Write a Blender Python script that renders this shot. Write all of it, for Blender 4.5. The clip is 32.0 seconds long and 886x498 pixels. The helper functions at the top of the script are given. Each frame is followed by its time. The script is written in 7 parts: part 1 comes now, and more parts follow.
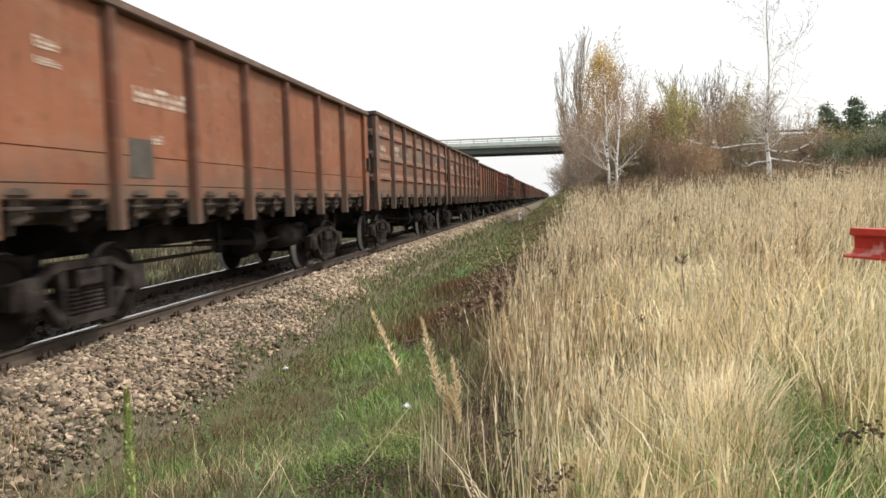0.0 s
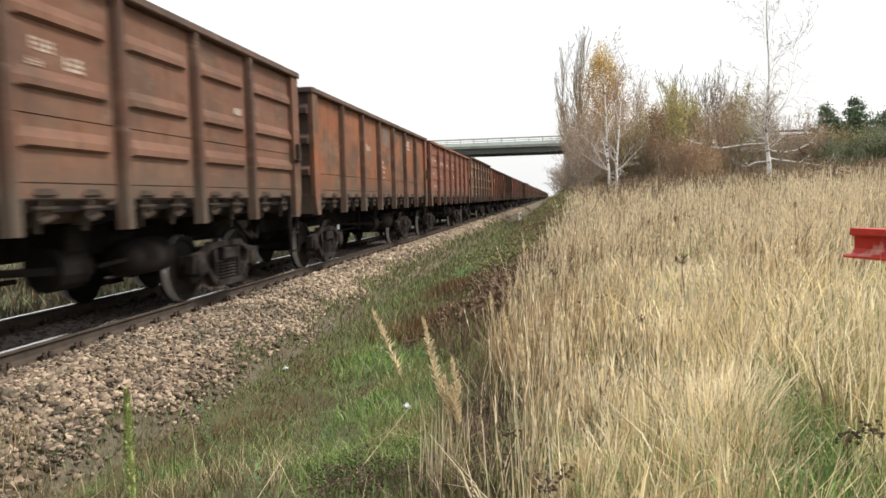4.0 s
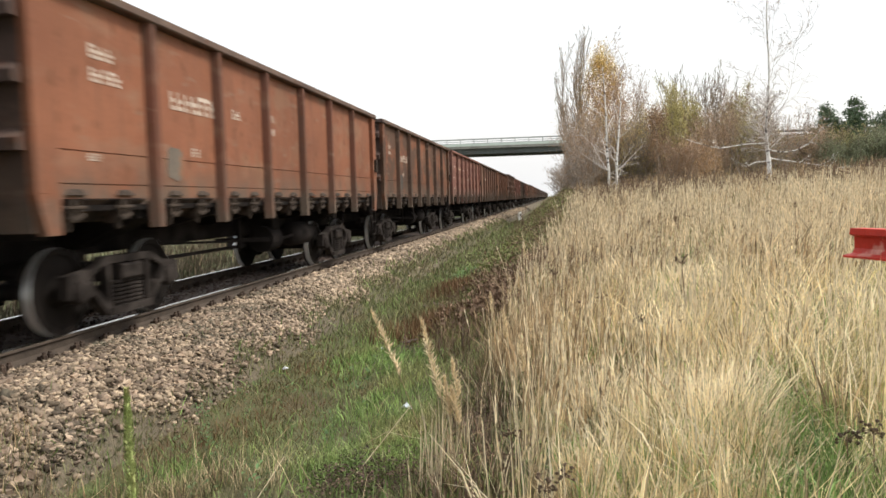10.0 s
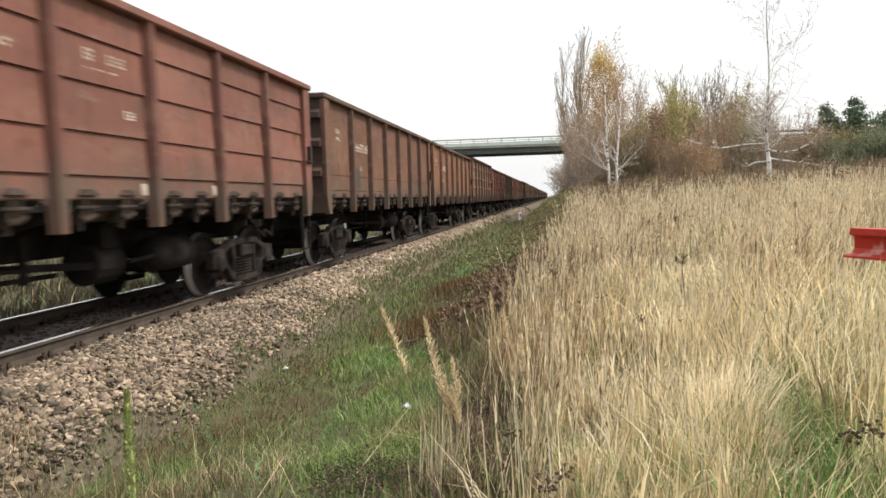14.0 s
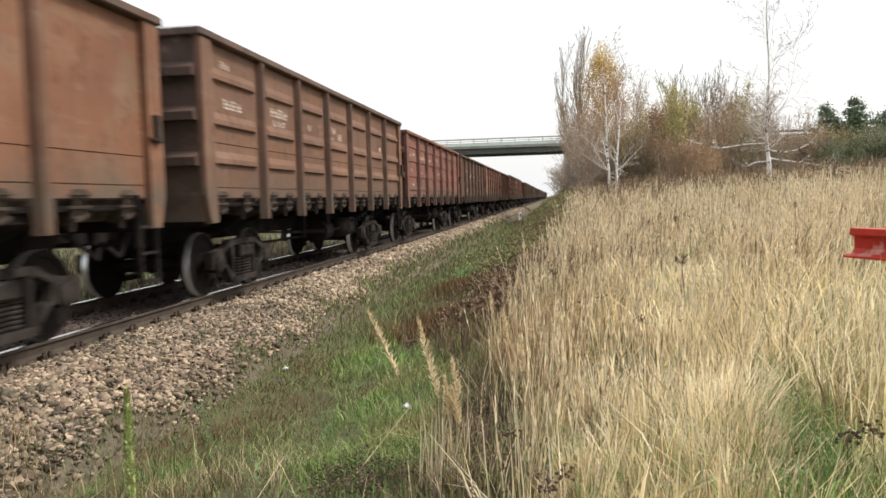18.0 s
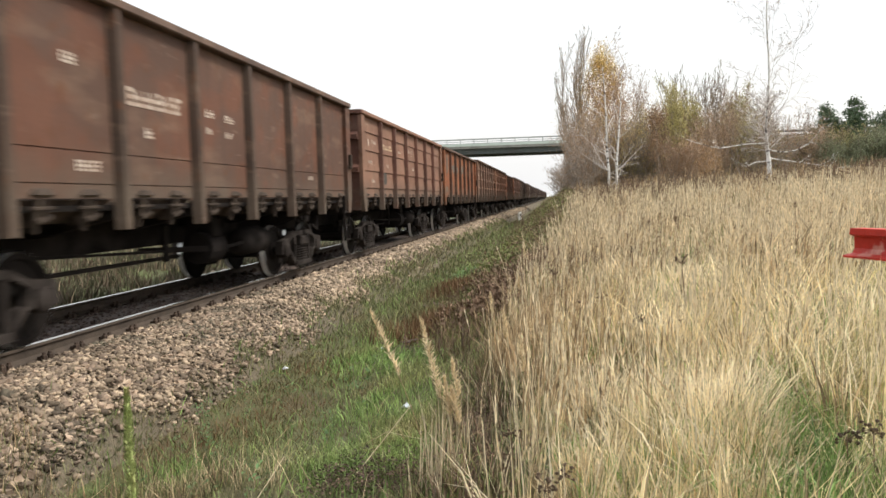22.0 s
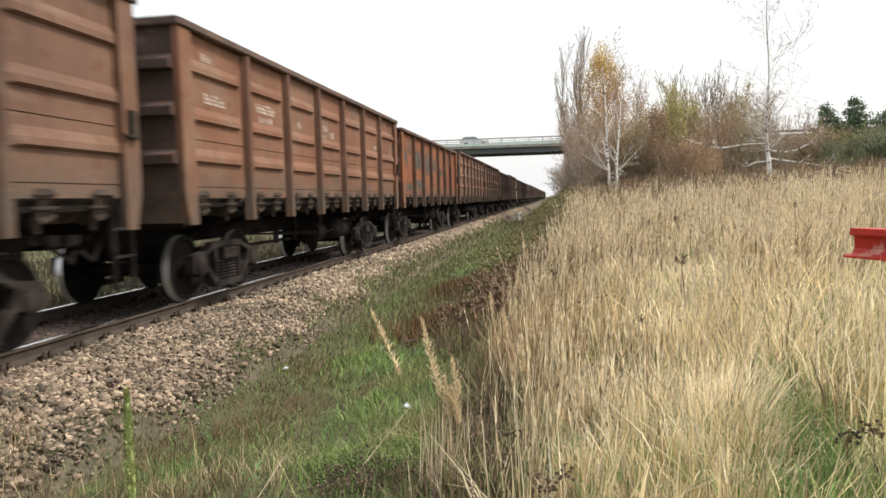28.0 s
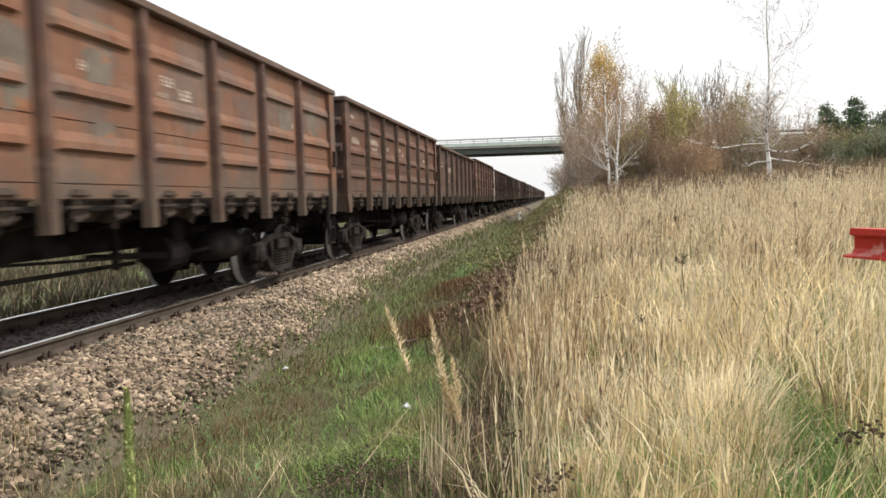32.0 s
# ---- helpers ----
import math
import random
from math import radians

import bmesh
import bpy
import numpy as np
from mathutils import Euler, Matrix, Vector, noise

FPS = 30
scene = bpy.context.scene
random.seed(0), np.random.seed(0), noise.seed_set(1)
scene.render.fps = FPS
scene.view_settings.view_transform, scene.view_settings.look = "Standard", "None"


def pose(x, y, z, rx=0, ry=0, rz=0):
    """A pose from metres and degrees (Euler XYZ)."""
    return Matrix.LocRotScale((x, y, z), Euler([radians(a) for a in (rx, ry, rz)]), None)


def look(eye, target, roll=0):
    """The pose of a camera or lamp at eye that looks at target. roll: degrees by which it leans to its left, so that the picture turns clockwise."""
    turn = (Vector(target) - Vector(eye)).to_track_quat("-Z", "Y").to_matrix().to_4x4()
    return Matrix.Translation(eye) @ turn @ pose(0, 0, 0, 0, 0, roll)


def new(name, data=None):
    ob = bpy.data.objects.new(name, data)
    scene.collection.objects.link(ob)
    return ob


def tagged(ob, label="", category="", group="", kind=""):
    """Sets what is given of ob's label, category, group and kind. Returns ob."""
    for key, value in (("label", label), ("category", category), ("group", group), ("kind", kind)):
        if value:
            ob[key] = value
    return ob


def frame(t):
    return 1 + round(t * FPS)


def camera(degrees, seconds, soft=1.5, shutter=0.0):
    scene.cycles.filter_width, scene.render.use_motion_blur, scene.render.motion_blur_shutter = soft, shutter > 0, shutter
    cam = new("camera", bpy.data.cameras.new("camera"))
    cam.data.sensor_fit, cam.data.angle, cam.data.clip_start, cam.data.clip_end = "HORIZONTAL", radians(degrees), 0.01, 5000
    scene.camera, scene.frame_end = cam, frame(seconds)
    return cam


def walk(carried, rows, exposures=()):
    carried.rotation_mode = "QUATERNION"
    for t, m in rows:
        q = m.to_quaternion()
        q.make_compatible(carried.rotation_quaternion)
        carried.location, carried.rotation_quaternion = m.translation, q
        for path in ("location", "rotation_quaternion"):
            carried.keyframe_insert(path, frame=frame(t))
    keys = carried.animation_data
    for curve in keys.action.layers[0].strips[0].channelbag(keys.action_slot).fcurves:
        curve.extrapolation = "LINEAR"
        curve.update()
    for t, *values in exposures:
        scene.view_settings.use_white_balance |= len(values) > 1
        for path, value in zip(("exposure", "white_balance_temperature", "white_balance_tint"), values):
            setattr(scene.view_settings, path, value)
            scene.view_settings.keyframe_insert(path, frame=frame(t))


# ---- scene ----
# ---- camera and path ----
EYE = Vector((0.0, 0.0, 1.363))
cam = camera(61.25, 32.0, soft=1.56, shutter=0.5)
AIM = look(EYE, EYE + Vector((-0.14808, 0.98675, -0.06637)), -1.541)
walk(cam, [(0.0, AIM), (32.0, AIM)])

# ---- world, sun, exposure ----
SUN_UP, SUN_TURN = 53.0, 86.0          # degrees: height, and bearing clockwise from +y
world = bpy.data.worlds.new("overcast")
scene.world = world
world.use_nodes = True
wn, wl = world.node_tree.nodes, world.node_tree.links
wn.clear()
sky = wn.new("ShaderNodeTexSky")
sky.sky_type, sky.sun_disc = "NISHITA", False
sky.sun_elevation, sky.sun_rotation = radians(SUN_UP), radians(SUN_TURN)
sky.dust_density, sky.air_density = 6.0, 1.5
bg_sky, bg_cloud = wn.new("ShaderNodeBackground"), wn.new("ShaderNodeBackground")
bg_sky.inputs[1].default_value = 0.05
cloud_pos, cloud_noise, cloud_ramp = wn.new("ShaderNodeTexCoord"), wn.new("ShaderNodeTexNoise"), wn.new("ShaderNodeValToRGB")
cloud_noise.inputs["Scale"].default_value = 1.6
cloud_noise.inputs["Detail"].default_value = 4.0
cloud_ramp.color_ramp.elements[0].color = (0.93, 0.94, 0.96, 1)
cloud_ramp.color_ramp.elements[1].color = (1.0, 0.995, 0.985, 1)
bg_cloud.inputs[1].default_value = 0.96
both, out = wn.new("ShaderNodeAddShader"), wn.new("ShaderNodeOutputWorld")
wl.new(sky.outputs[0], bg_sky.inputs[0])
wl.new(cloud_pos.outputs["Generated"], cloud_noise.inputs["Vector"])
wl.new(cloud_noise.outputs[0], cloud_ramp.inputs[0])
wl.new(cloud_ramp.outputs[0], bg_cloud.inputs[0])
wl.new(bg_sky.outputs[0], both.inputs[0])
wl.new(bg_cloud.outputs[0], both.inputs[1])
wl.new(both.outputs[0], out.inputs[0])
sun = new("sun", bpy.data.lights.new("sun", "SUN"))
sun.data.energy, sun.data.angle, sun.data.color = 3.55, radians(11), (1.0, 0.95, 0.86)
b = radians(SUN_TURN)
sun_from = Vector((math.sin(b) * math.cos(radians(SUN_UP)), math.cos(b) * math.cos(radians(SUN_UP)), math.sin(radians(SUN_UP))))
sun.matrix_world = look(sun_from * 60, (0, 0, 0))
scene.view_settings.exposure = 0.0

# ---- small builders ----
RNG = np.random.default_rng(7)


def mesh_of(name, verts, faces, material=None, smooth=False):
    me = bpy.data.meshes.new(name)
    me.from_pydata([tuple(v) for v in verts], [], [tuple(f) for f in faces])
    if smooth:
        me.polygons.foreach_set("use_smooth", [True] * len(me.polygons))
    if material:
        me.materials.append(material)
    me.update()
    return me


def mesh_np(name, verts, loops, sizes, material=None, smooth=False):
    """A mesh out of numpy arrays: points, corner indices, corners per face."""
    me = bpy.data.meshes.new(name)
    me.vertices.add(len(verts))
    me.vertices.foreach_set("co", np.asarray(verts, np.float32).ravel())
    loops = np.asarray(loops, np.int32).ravel()
    me.loops.add(len(loops))
    me.loops.foreach_set("vertex_index", loops)
    me.polygons.add(len(sizes))
    starts = np.concatenate(([0], np.cumsum(sizes)[:-1]))
    me.polygons.foreach_set("loop_start", starts.astype(np.int32))
    if smooth:
        me.polygons.foreach_set("use_smooth", np.ones(len(sizes), bool))
    me.update(calc_edges=True)
    if material:
        me.materials.append(material)
    return me


def part(name, me, parent, label="", material=None, at=None):
    """One mesh object under a thing or a part. A material given here belongs to the object, not to the shared mesh."""
    ob = new(name, me)
    ob.parent = parent
    if at is not None:
        ob.matrix_basis = at
    if material:
        ob.material_slots[0].link = "OBJECT"
        ob.material_slots[0].material = material
    if label:
        ob["label"] = label
    return ob


def thing(name, me, label, category, m=None, group="", kind=""):
    ob = tagged(new(name, me), label, category, group, kind)
    if m is not None:
        ob.matrix_basis = m
    return ob


class Shape:
    """Collects pieces of one mesh."""

    def __init__(self):
        self.v, self.f = [], []

    def add(self, verts, faces):
        n = len(self.v)
        self.v += [tuple(p) for p in verts]
        self.f += [tuple(i + n for i in f) for f in faces]
        return self

    def box(self, x0, x1, y0, y1, z0, z1, c=0.0):
        """A box; c chamfers the edges along y and z a little by drawing the ends in."""
        if c <= 0:
            v = [(x, y, z) for x in (x0, x1) for y in (y0, y1) for z in (z0, z1)]
            return self.add(v, [(0, 1, 3, 2), (4, 6, 7, 5), (0, 4, 5, 1), (2, 3, 7, 6), (0, 2, 6, 4), (1, 5, 7, 3)])
        v = []
        for x, k in ((x0, 1), (x0 + c, 0), (x1 - c, 0), (x1, 1)):
            d = c * k
            v += [(x, y0 + d, z0 + d), (x, y1 - d, z0 + d), (x, y1 - d, z1 - d), (x, y0 + d, z1 - d)]
        f = [(3, 2, 1, 0), (12, 13, 14, 15)]
        for s in range(3):
            for i in range(4):
                j = (i + 1) % 4
                f.append((4 * s + i, 4 * s + j, 4 * s + 4 + j, 4 * s + 4 + i))
        return self.add(v, f)

    def beam(self, p, q, w, h=None):
        """A square bar from p to q."""
        h = h or w
        p, q = Vector(p), Vector(q)
        d = (q - p).normalized()
        a = d.cross(Vector((0, 0, 1)))
        a = (a if a.length > 1e-3 else Vector((1, 0, 0))).normalized()
        c = a.cross(d)
        v = [e + a * sx * w / 2 + c * sz * h / 2 for e in (p, q) for sx, sz in ((-1, -1), (1, -1), (1, 1), (-1, 1))]
        return self.add(v, [(3, 2, 1, 0), (4, 5, 6, 7), (0, 1, 5, 4), (1, 2, 6, 5), (2, 3, 7, 6), (3, 0, 4, 7)])

    def turned(self, axis, profile, n=16, centre=(0, 0, 0), caps=True):
        """A body of revolution round x, y or z: profile of (along, radius)."""
        cx, cy, cz = centre
        v, f = [], []
        for a, r in profile:
            for i in range(n):
                s, c = r * math.sin(2 * math.pi * i / n), r * math.cos(2 * math.pi * i / n)
                v.append((cx + a, cy + c, cz + s) if axis == "x" else (cx + s, cy + a, cz + c) if axis == "y" else (cx + c, cy + s, cz + a))
        for k in range(len(profile) - 1):
            for i in range(n):
                j = (i + 1) % n
                f.append((k * n + i, k * n + j, k * n + n + j, k * n + n + i))
        if caps:
            f += [tuple(range(n - 1, -1, -1)), tuple(range((len(profile) - 1) * n, len(profile) * n))]
        return self.add(v, f)

    def plate(self, outline, x0, x1):
        """An outline of (y, z) points, extruded from x0 to x1."""
        n = len(outline)
        v = [(x0, y, z) for y, z in outline] + [(x1, y, z) for y, z in outline]
        f = [tuple(range(n - 1, -1, -1)), tuple(range(n, 2 * n))]
        f += [(i, (i + 1) % n, n + (i + 1) % n, n + i) for i in range(n)]
        return self.add(v, f)

    def along(self, outline, y0, y1):
        """An outline of (x, z) points, extruded along y."""
        n = len(outline)
        v = [(x, y0, z) for x, z in outline] + [(x, y1, z) for x, z in outline]
        f = [tuple(range(n)), tuple(range(2 * n - 1, n - 1, -1))]
        f += [((i + 1) % n, i, n + i, n + (i + 1) % n) for i in range(n)]
        return self.add(v, f)

    def mirror_x(self):
        n = len(self.v)
        self.v += [(-x, y, z) for x, y, z in self.v[:n]]
        self.f += [tuple(i + n for i in reversed(f)) for f in self.f[:]]
        return self

    def mesh(self, name, material=None, smooth=False):
        me = mesh_of(name, self.v, self.f, material, smooth)
        bm = bmesh.new()
        bm.from_mesh(me)
        bmesh.ops.recalc_face_normals(bm, faces=bm.faces)
        bm.to_mesh(me)
        bm.free()
        return me


# ---- materials ----
def rgb(c):
    return (c[0], c[1], c[2], 1.0)


def stuff(name, c1, c2, scale=4.0, rough=0.8, bump=0.2, c3=None, s3=0.6, cut=(0.5, 0.65), metal=0.0, island=0.0, piece=0.0, stretch=(1, 1, 1), fine=None, spec=0.3, sheer=0.0):
    """A surface of two tones mixed by noise, a third in patches, and a grain; island and piece vary the value from piece to piece."""
    m = bpy.data.materials.new(name)
    m.use_nodes = True
    N, L = m.node_tree.nodes, m.node_tree.links
    bs = N["Principled BSDF"]
    pos, mp = N.new("ShaderNodeTexCoord"), N.new("ShaderNodeMapping")
    mp.inputs["Scale"].default_value = stretch
    L.new(pos.outputs["Object"], mp.inputs["Vector"])

    def tex(s, detail=5.0, vec=mp.outputs[0]):
        n = N.new("ShaderNodeTexNoise")
        n.inputs["Scale"].default_value, n.inputs["Detail"].default_value = s, detail
        L.new(vec, n.inputs["Vector"])
        return n.outputs[0]

    def ramp(v, a, b):
        r = N.new("ShaderNodeMapRange")
        r.inputs[1].default_value, r.inputs[2].default_value = a, b
        L.new(v, r.inputs[0])
        return r.outputs[0]

    def mix(fac, a, b, mode="MIX"):
        x = N.new("ShaderNodeMix")
        x.data_type, x.blend_type = "RGBA", mode
        for sock, val in ((x.inputs[0], fac), (x.inputs[6], a), (x.inputs[7], b)):
            if hasattr(val, "links"):
                L.new(val, sock)
            else:
                sock.default_value = val
        return x.outputs[2]

    col = mix(ramp(tex(scale), 0.35, 0.65), rgb(c1), rgb(c2))
    if c3:
        col = mix(ramp(tex(s3), *cut), col, rgb(c3))
    grain = tex(fine or scale * 9, 3.0)
    col = mix(0.35, col, mix(grain, (0.35, 0.35, 0.35, 1), (1.4, 1.4, 1.4, 1)), "MULTIPLY")
    for amount, node, sock in ((island, "ShaderNodeNewGeometry", "Random Per Island"), (piece, "ShaderNodeObjectInfo", "Random")):
        if amount:
            r = N.new("ShaderNodeMapRange")
            r.inputs[3].default_value, r.inputs[4].default_value = 1 - amount, 1 + amount
            L.new(N.new(node).outputs[sock], r.inputs[0])
            h = N.new("ShaderNodeVectorMath")
            h.operation = "SCALE"
            L.new(col, h.inputs[0])
            L.new(r.outputs[0], h.inputs["Scale"])
            col = h.outputs[0]
    L.new(col, bs.inputs["Base Color"])
    bs.inputs["Roughness"].default_value, bs.inputs["Metallic"].default_value = rough, metal
    bs.inputs["Specular IOR Level"].default_value = spec
    if bump:
        bp = N.new("ShaderNodeBump")
        bp.inputs["Strength"].default_value, bp.inputs["Distance"].default_value = bump, 0.02
        L.new(grain, bp.inputs["Height"])
        L.new(bp.outputs[0], bs.inputs["Normal"])
    if sheer:
        tr, ad = N.new("ShaderNodeBsdfTranslucent"), N.new("ShaderNodeMixShader")
        ad.inputs[0].default_value = sheer
        L.new(col, tr.inputs[0])
        L.new(bs.outputs[0], ad.inputs[1])
        L.new(tr.outputs[0], ad.inputs[2])
        L.new(ad.outputs[0], N["Material Output"].inputs[0])
    return m


def paint(name, base, worn, patch, shift, patchy=0.2, grime=0.5):
    """Old wagon paint: faded tone, blotches of another coat, streaks that run down, dust along the foot of the sides."""
    m = bpy.data.materials.new(name)
    m.use_nodes = True
    N, L = m.node_tree.nodes, m.node_tree.links
    bs = N["Principled BSDF"]
    pos = N.new("ShaderNodeTexCoord")

    def tex(s, stretch=(1, 1, 1), detail=5.0, off=0.0):
        mp, n = N.new("ShaderNodeMapping"), N.new("ShaderNodeTexNoise")
        mp.inputs["Scale"].default_value = stretch
        mp.inputs["Location"].default_value = (shift * 3.1 + off, shift * 7.7, shift * 1.3)
        n.inputs["Scale"].default_value, n.inputs["Detail"].default_value = s, detail
        L.new(pos.outputs["Object"], mp.inputs["Vector"])
        L.new(mp.outputs[0], n.inputs["Vector"])
        return n.outputs[0]

    def ramp(v, a, b, lo=0.0, hi=1.0):
        r = N.new("ShaderNodeMapRange")
        r.inputs[1].default_value, r.inputs[2].default_value, r.inputs[3].default_value, r.inputs[4].default_value = a, b, lo, hi
        L.new(v, r.inputs[0])
        return r.outputs[0]

    def mix(fac, a, b, mode="MIX"):
        x = N.new("ShaderNodeMix")
        x.data_type, x.blend_type = "RGBA", mode
        for sock, val in ((x.inputs[0], fac), (x.inputs[6], a), (x.inputs[7], b)):
            if hasattr(val, "links"):
                L.new(val, sock)
            else:
                sock.default_value = val
        return x.outputs[2]

    base, worn, patch = ([0.74 * (0.9 * c + 0.1 * sum(k) / 3) for c in k] for k in (base, worn, patch))
    col = mix(ramp(tex(0.9), 0.35, 0.68), rgb(base), rgb(worn))
    if patchy > 0:
        edge = 0.62 - 0.22 * patchy
        col = mix(ramp(tex(1.1, (1, 1, 1.3), 7.0, 4.0), edge - 0.02, edge + 0.08, 0, 0.8), col, rgb(patch))
    fade = mix(ramp(tex(0.55, (1, 1, 1.4), 3.0, 15.0), 0.3, 0.7), (0.8, 0.76, 0.74, 1), (1.16, 1.13, 1.08, 1))
    col = mix(0.9, col, fade, "MULTIPLY")
    chalk = ramp(tex(1.7, (1, 0.6, 1.8), 6.0, 21.0), 0.55, 0.7, 0, 0.32)
    col = mix(chalk, col, (0.25, 0.165, 0.115, 1))
    col = mix(ramp(tex(3.2, (2.5, 2.5, 0.22), 4.0, 9.0), 0.52, 0.72, 0, grime), col, (0.055, 0.042, 0.034, 1))
    rust = ramp(tex(7.0, (1, 1, 0.6), 6.0, 2.0), 0.6, 0.68, 0, 0.6)
    col = mix(rust, col, (0.12, 0.05, 0.025, 1))
    scuff = ramp(tex(5.0, (1, 0.35, 1.6), 6.0, 12.0), 0.62, 0.7, 0, 0.4)
    col = mix(scuff, col, (0.23, 0.165, 0.125, 1))
    z = N.new("ShaderNodeSeparateXYZ")
    L.new(pos.outputs["Object"], z.inputs[0])
    dust = N.new("ShaderNodeMath")
    dust.operation = "MULTIPLY"
    L.new(ramp(z.outputs[2], 2.0, 1.45, 0, 0.95), dust.inputs[0])
    L.new(ramp(tex(2.4, (1, 1, 1), 5.0, 6.0), 0.3, 0.6), dust.inputs[1])
    col = mix(dust.outputs[0], col, (0.11, 0.085, 0.066, 1))
    grain = tex(30.0, (1, 1, 1), 3.0)
    col = mix(0.3, col, mix(grain, (0.4, 0.4, 0.4, 1), (1.5, 1.5, 1.5, 1)), "MULTIPLY")
    L.new(col, bs.inputs["Base Color"])
    bs.inputs["Roughness"].default_value = 0.68
    bs.inputs["Specular IOR Level"].default_value = 0.18
    bp = N.new("ShaderNodeBump")
    bp.inputs["Strength"].default_value, bp.inputs["Distance"].default_value = 0.35, 0.03
    L.new(tex(2.2), bp.inputs["Height"])
    L.new(bp.outputs[0], bs.inputs["Normal"])
    return m


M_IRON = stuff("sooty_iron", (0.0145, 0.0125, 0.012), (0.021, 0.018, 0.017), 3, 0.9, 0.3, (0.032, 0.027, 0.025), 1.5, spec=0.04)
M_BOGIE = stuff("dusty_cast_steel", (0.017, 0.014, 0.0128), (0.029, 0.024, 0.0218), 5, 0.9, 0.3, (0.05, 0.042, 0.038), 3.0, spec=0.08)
M_HATCH = stuff("dusty_hatch_edge", (0.05, 0.037, 0.03), (0.1, 0.073, 0.058), 2.5, 0.9, 0.3, (0.022, 0.018, 0.016), 3.0, spec=0.05)
M_LATCH = stuff("dusty_iron_latch", (0.04, 0.032, 0.027), (0.08, 0.062, 0.051), 5, 0.9, 0.2, spec=0.06)
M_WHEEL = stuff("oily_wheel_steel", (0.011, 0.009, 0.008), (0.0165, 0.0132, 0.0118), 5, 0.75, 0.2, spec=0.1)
M_TREAD = stuff("polished_steel", (0.78, 0.78, 0.77), (0.85, 0.85, 0.84), 6, 0.34, 0.02, metal=0.8)
M_RAILHEAD = stuff("worn_rail_head", (0.6, 0.59, 0.58), (0.7, 0.69, 0.68), 6, 0.22, 0.02, metal=1.0)
M_RAIL = stuff("rusty_rail_steel", (0.056, 0.043, 0.034), (0.082, 0.063, 0.049), 5, 0.85, 0.3)
M_FASTENER = stuff("rusty_fastener", (0.05, 0.035, 0.027), (0.08, 0.055, 0.04), 20, 0.85, 0.2, piece=0.25)
M_SLEEPER = stuff("weathered_timber", (0.085, 0.066, 0.05), (0.13, 0.1, 0.078), 6, 0.9, 0.4, piece=0.2)
M_OILY = stuff("oily_dark_stone", (0.08, 0.057, 0.048), (0.115, 0.085, 0.07), 4, 0.85, 0.3, island=0.4, fine=60)
M_BED = stuff("dusty_ballast_bed", (0.105, 0.09, 0.062), (0.17, 0.142, 0.1), 22, 0.95, 1.0, (0.12, 0.1, 0.07), 1.0, fine=60)
M_STONE = stuff("crushed_stone", (0.275, 0.212, 0.152), (0.4, 0.318, 0.232), 3, 0.9, 0.3, (0.19, 0.148, 0.11), 1.2, island=0.6, fine=60)
M_DIRTY = stuff("dirty_crushed_stone", (0.14, 0.108, 0.08), (0.21, 0.16, 0.125), 3, 0.95, 0.3, (0.12, 0.11, 0.08), 1.2, island=0.55, fine=60)
M_STONE_ONE = stuff("crushed_stone_chip", (0.27, 0.2, 0.145), (0.36, 0.28, 0.21), 9, 0.9, 0.3, piece=0.45, fine=60)
M_GROUND = stuff("verge_soil", (0.105, 0.098, 0.055), (0.1, 0.125, 0.045), 1.3, 0.95, 0.8, (0.115, 0.088, 0.05), 0.5, fine=30)
M_DRY = stuff("dry_grass", (0.6, 0.475, 0.255), (0.94, 0.81, 0.525), 2.2, 0.5, 0, (0.43, 0.4, 0.17), 0.7, island=0.75, sheer=0.28, spec=0.5)
M_DRYFAR = stuff("golden_dry_grass", (0.51, 0.4, 0.23), (0.89, 0.76, 0.53), 1.6, 0.65, 0, (0.36, 0.28, 0.16), 0.45, island=0.7, sheer=0.33)
M_DRY2 = stuff("brown_dry_grass", (0.42, 0.3, 0.175), (0.55, 0.42, 0.26), 0.9, 0.65, 0, (0.3, 0.215, 0.12), 0.5, island=0.6, sheer=0.28)
M_CREAM = stuff("cream_dry_grass", (0.84, 0.715, 0.47), (0.97, 0.875, 0.65), 3.0, 0.5, 0, island=0.4, sheer=0.46, spec=0.4)
M_STRAW = stuff("bleached_straw", (0.55, 0.43, 0.26), (0.66, 0.55, 0.36), 1.5, 0.75, 0, (0.36, 0.25, 0.14), 2.0, island=0.4, sheer=0.25)
M_PLUME = stuff("reed_plume", (0.7, 0.58, 0.38), (0.8, 0.7, 0.5), 1.2, 0.85, 0, island=0.3, sheer=0.35)
M_GREEN = stuff("green_grass", (0.18, 0.3, 0.09), (0.28, 0.39, 0.13), 0.8, 0.6, 0, (0.36, 0.34, 0.16), 0.7, island=0.65, sheer=0.4)
M_BROWN = stuff("withered_weeds", (0.15, 0.095, 0.062), (0.22, 0.15, 0.1), 1.4, 0.85, 0, island=0.4)
M_OLIVE = stuff("faded_low_grass", (0.205, 0.2, 0.105), (0.178, 0.2, 0.09), 1.0, 0.8, 0, (0.23, 0.2, 0.115), 0.8, island=0.65, sheer=0.2)
M_MOSS = stuff("russet_moss_grass", (0.205, 0.168, 0.09), (0.168, 0.132, 0.072), 1.6, 0.85, 0, (0.2, 0.19, 0.09), 1.2, island=0.5, sheer=0.15)
M_RUSSETWEED = stuff("russet_weeds", (0.2, 0.11, 0.06), (0.15, 0.1, 0.05), 2.0, 0.85, 0, island=0.4, sheer=0.15)
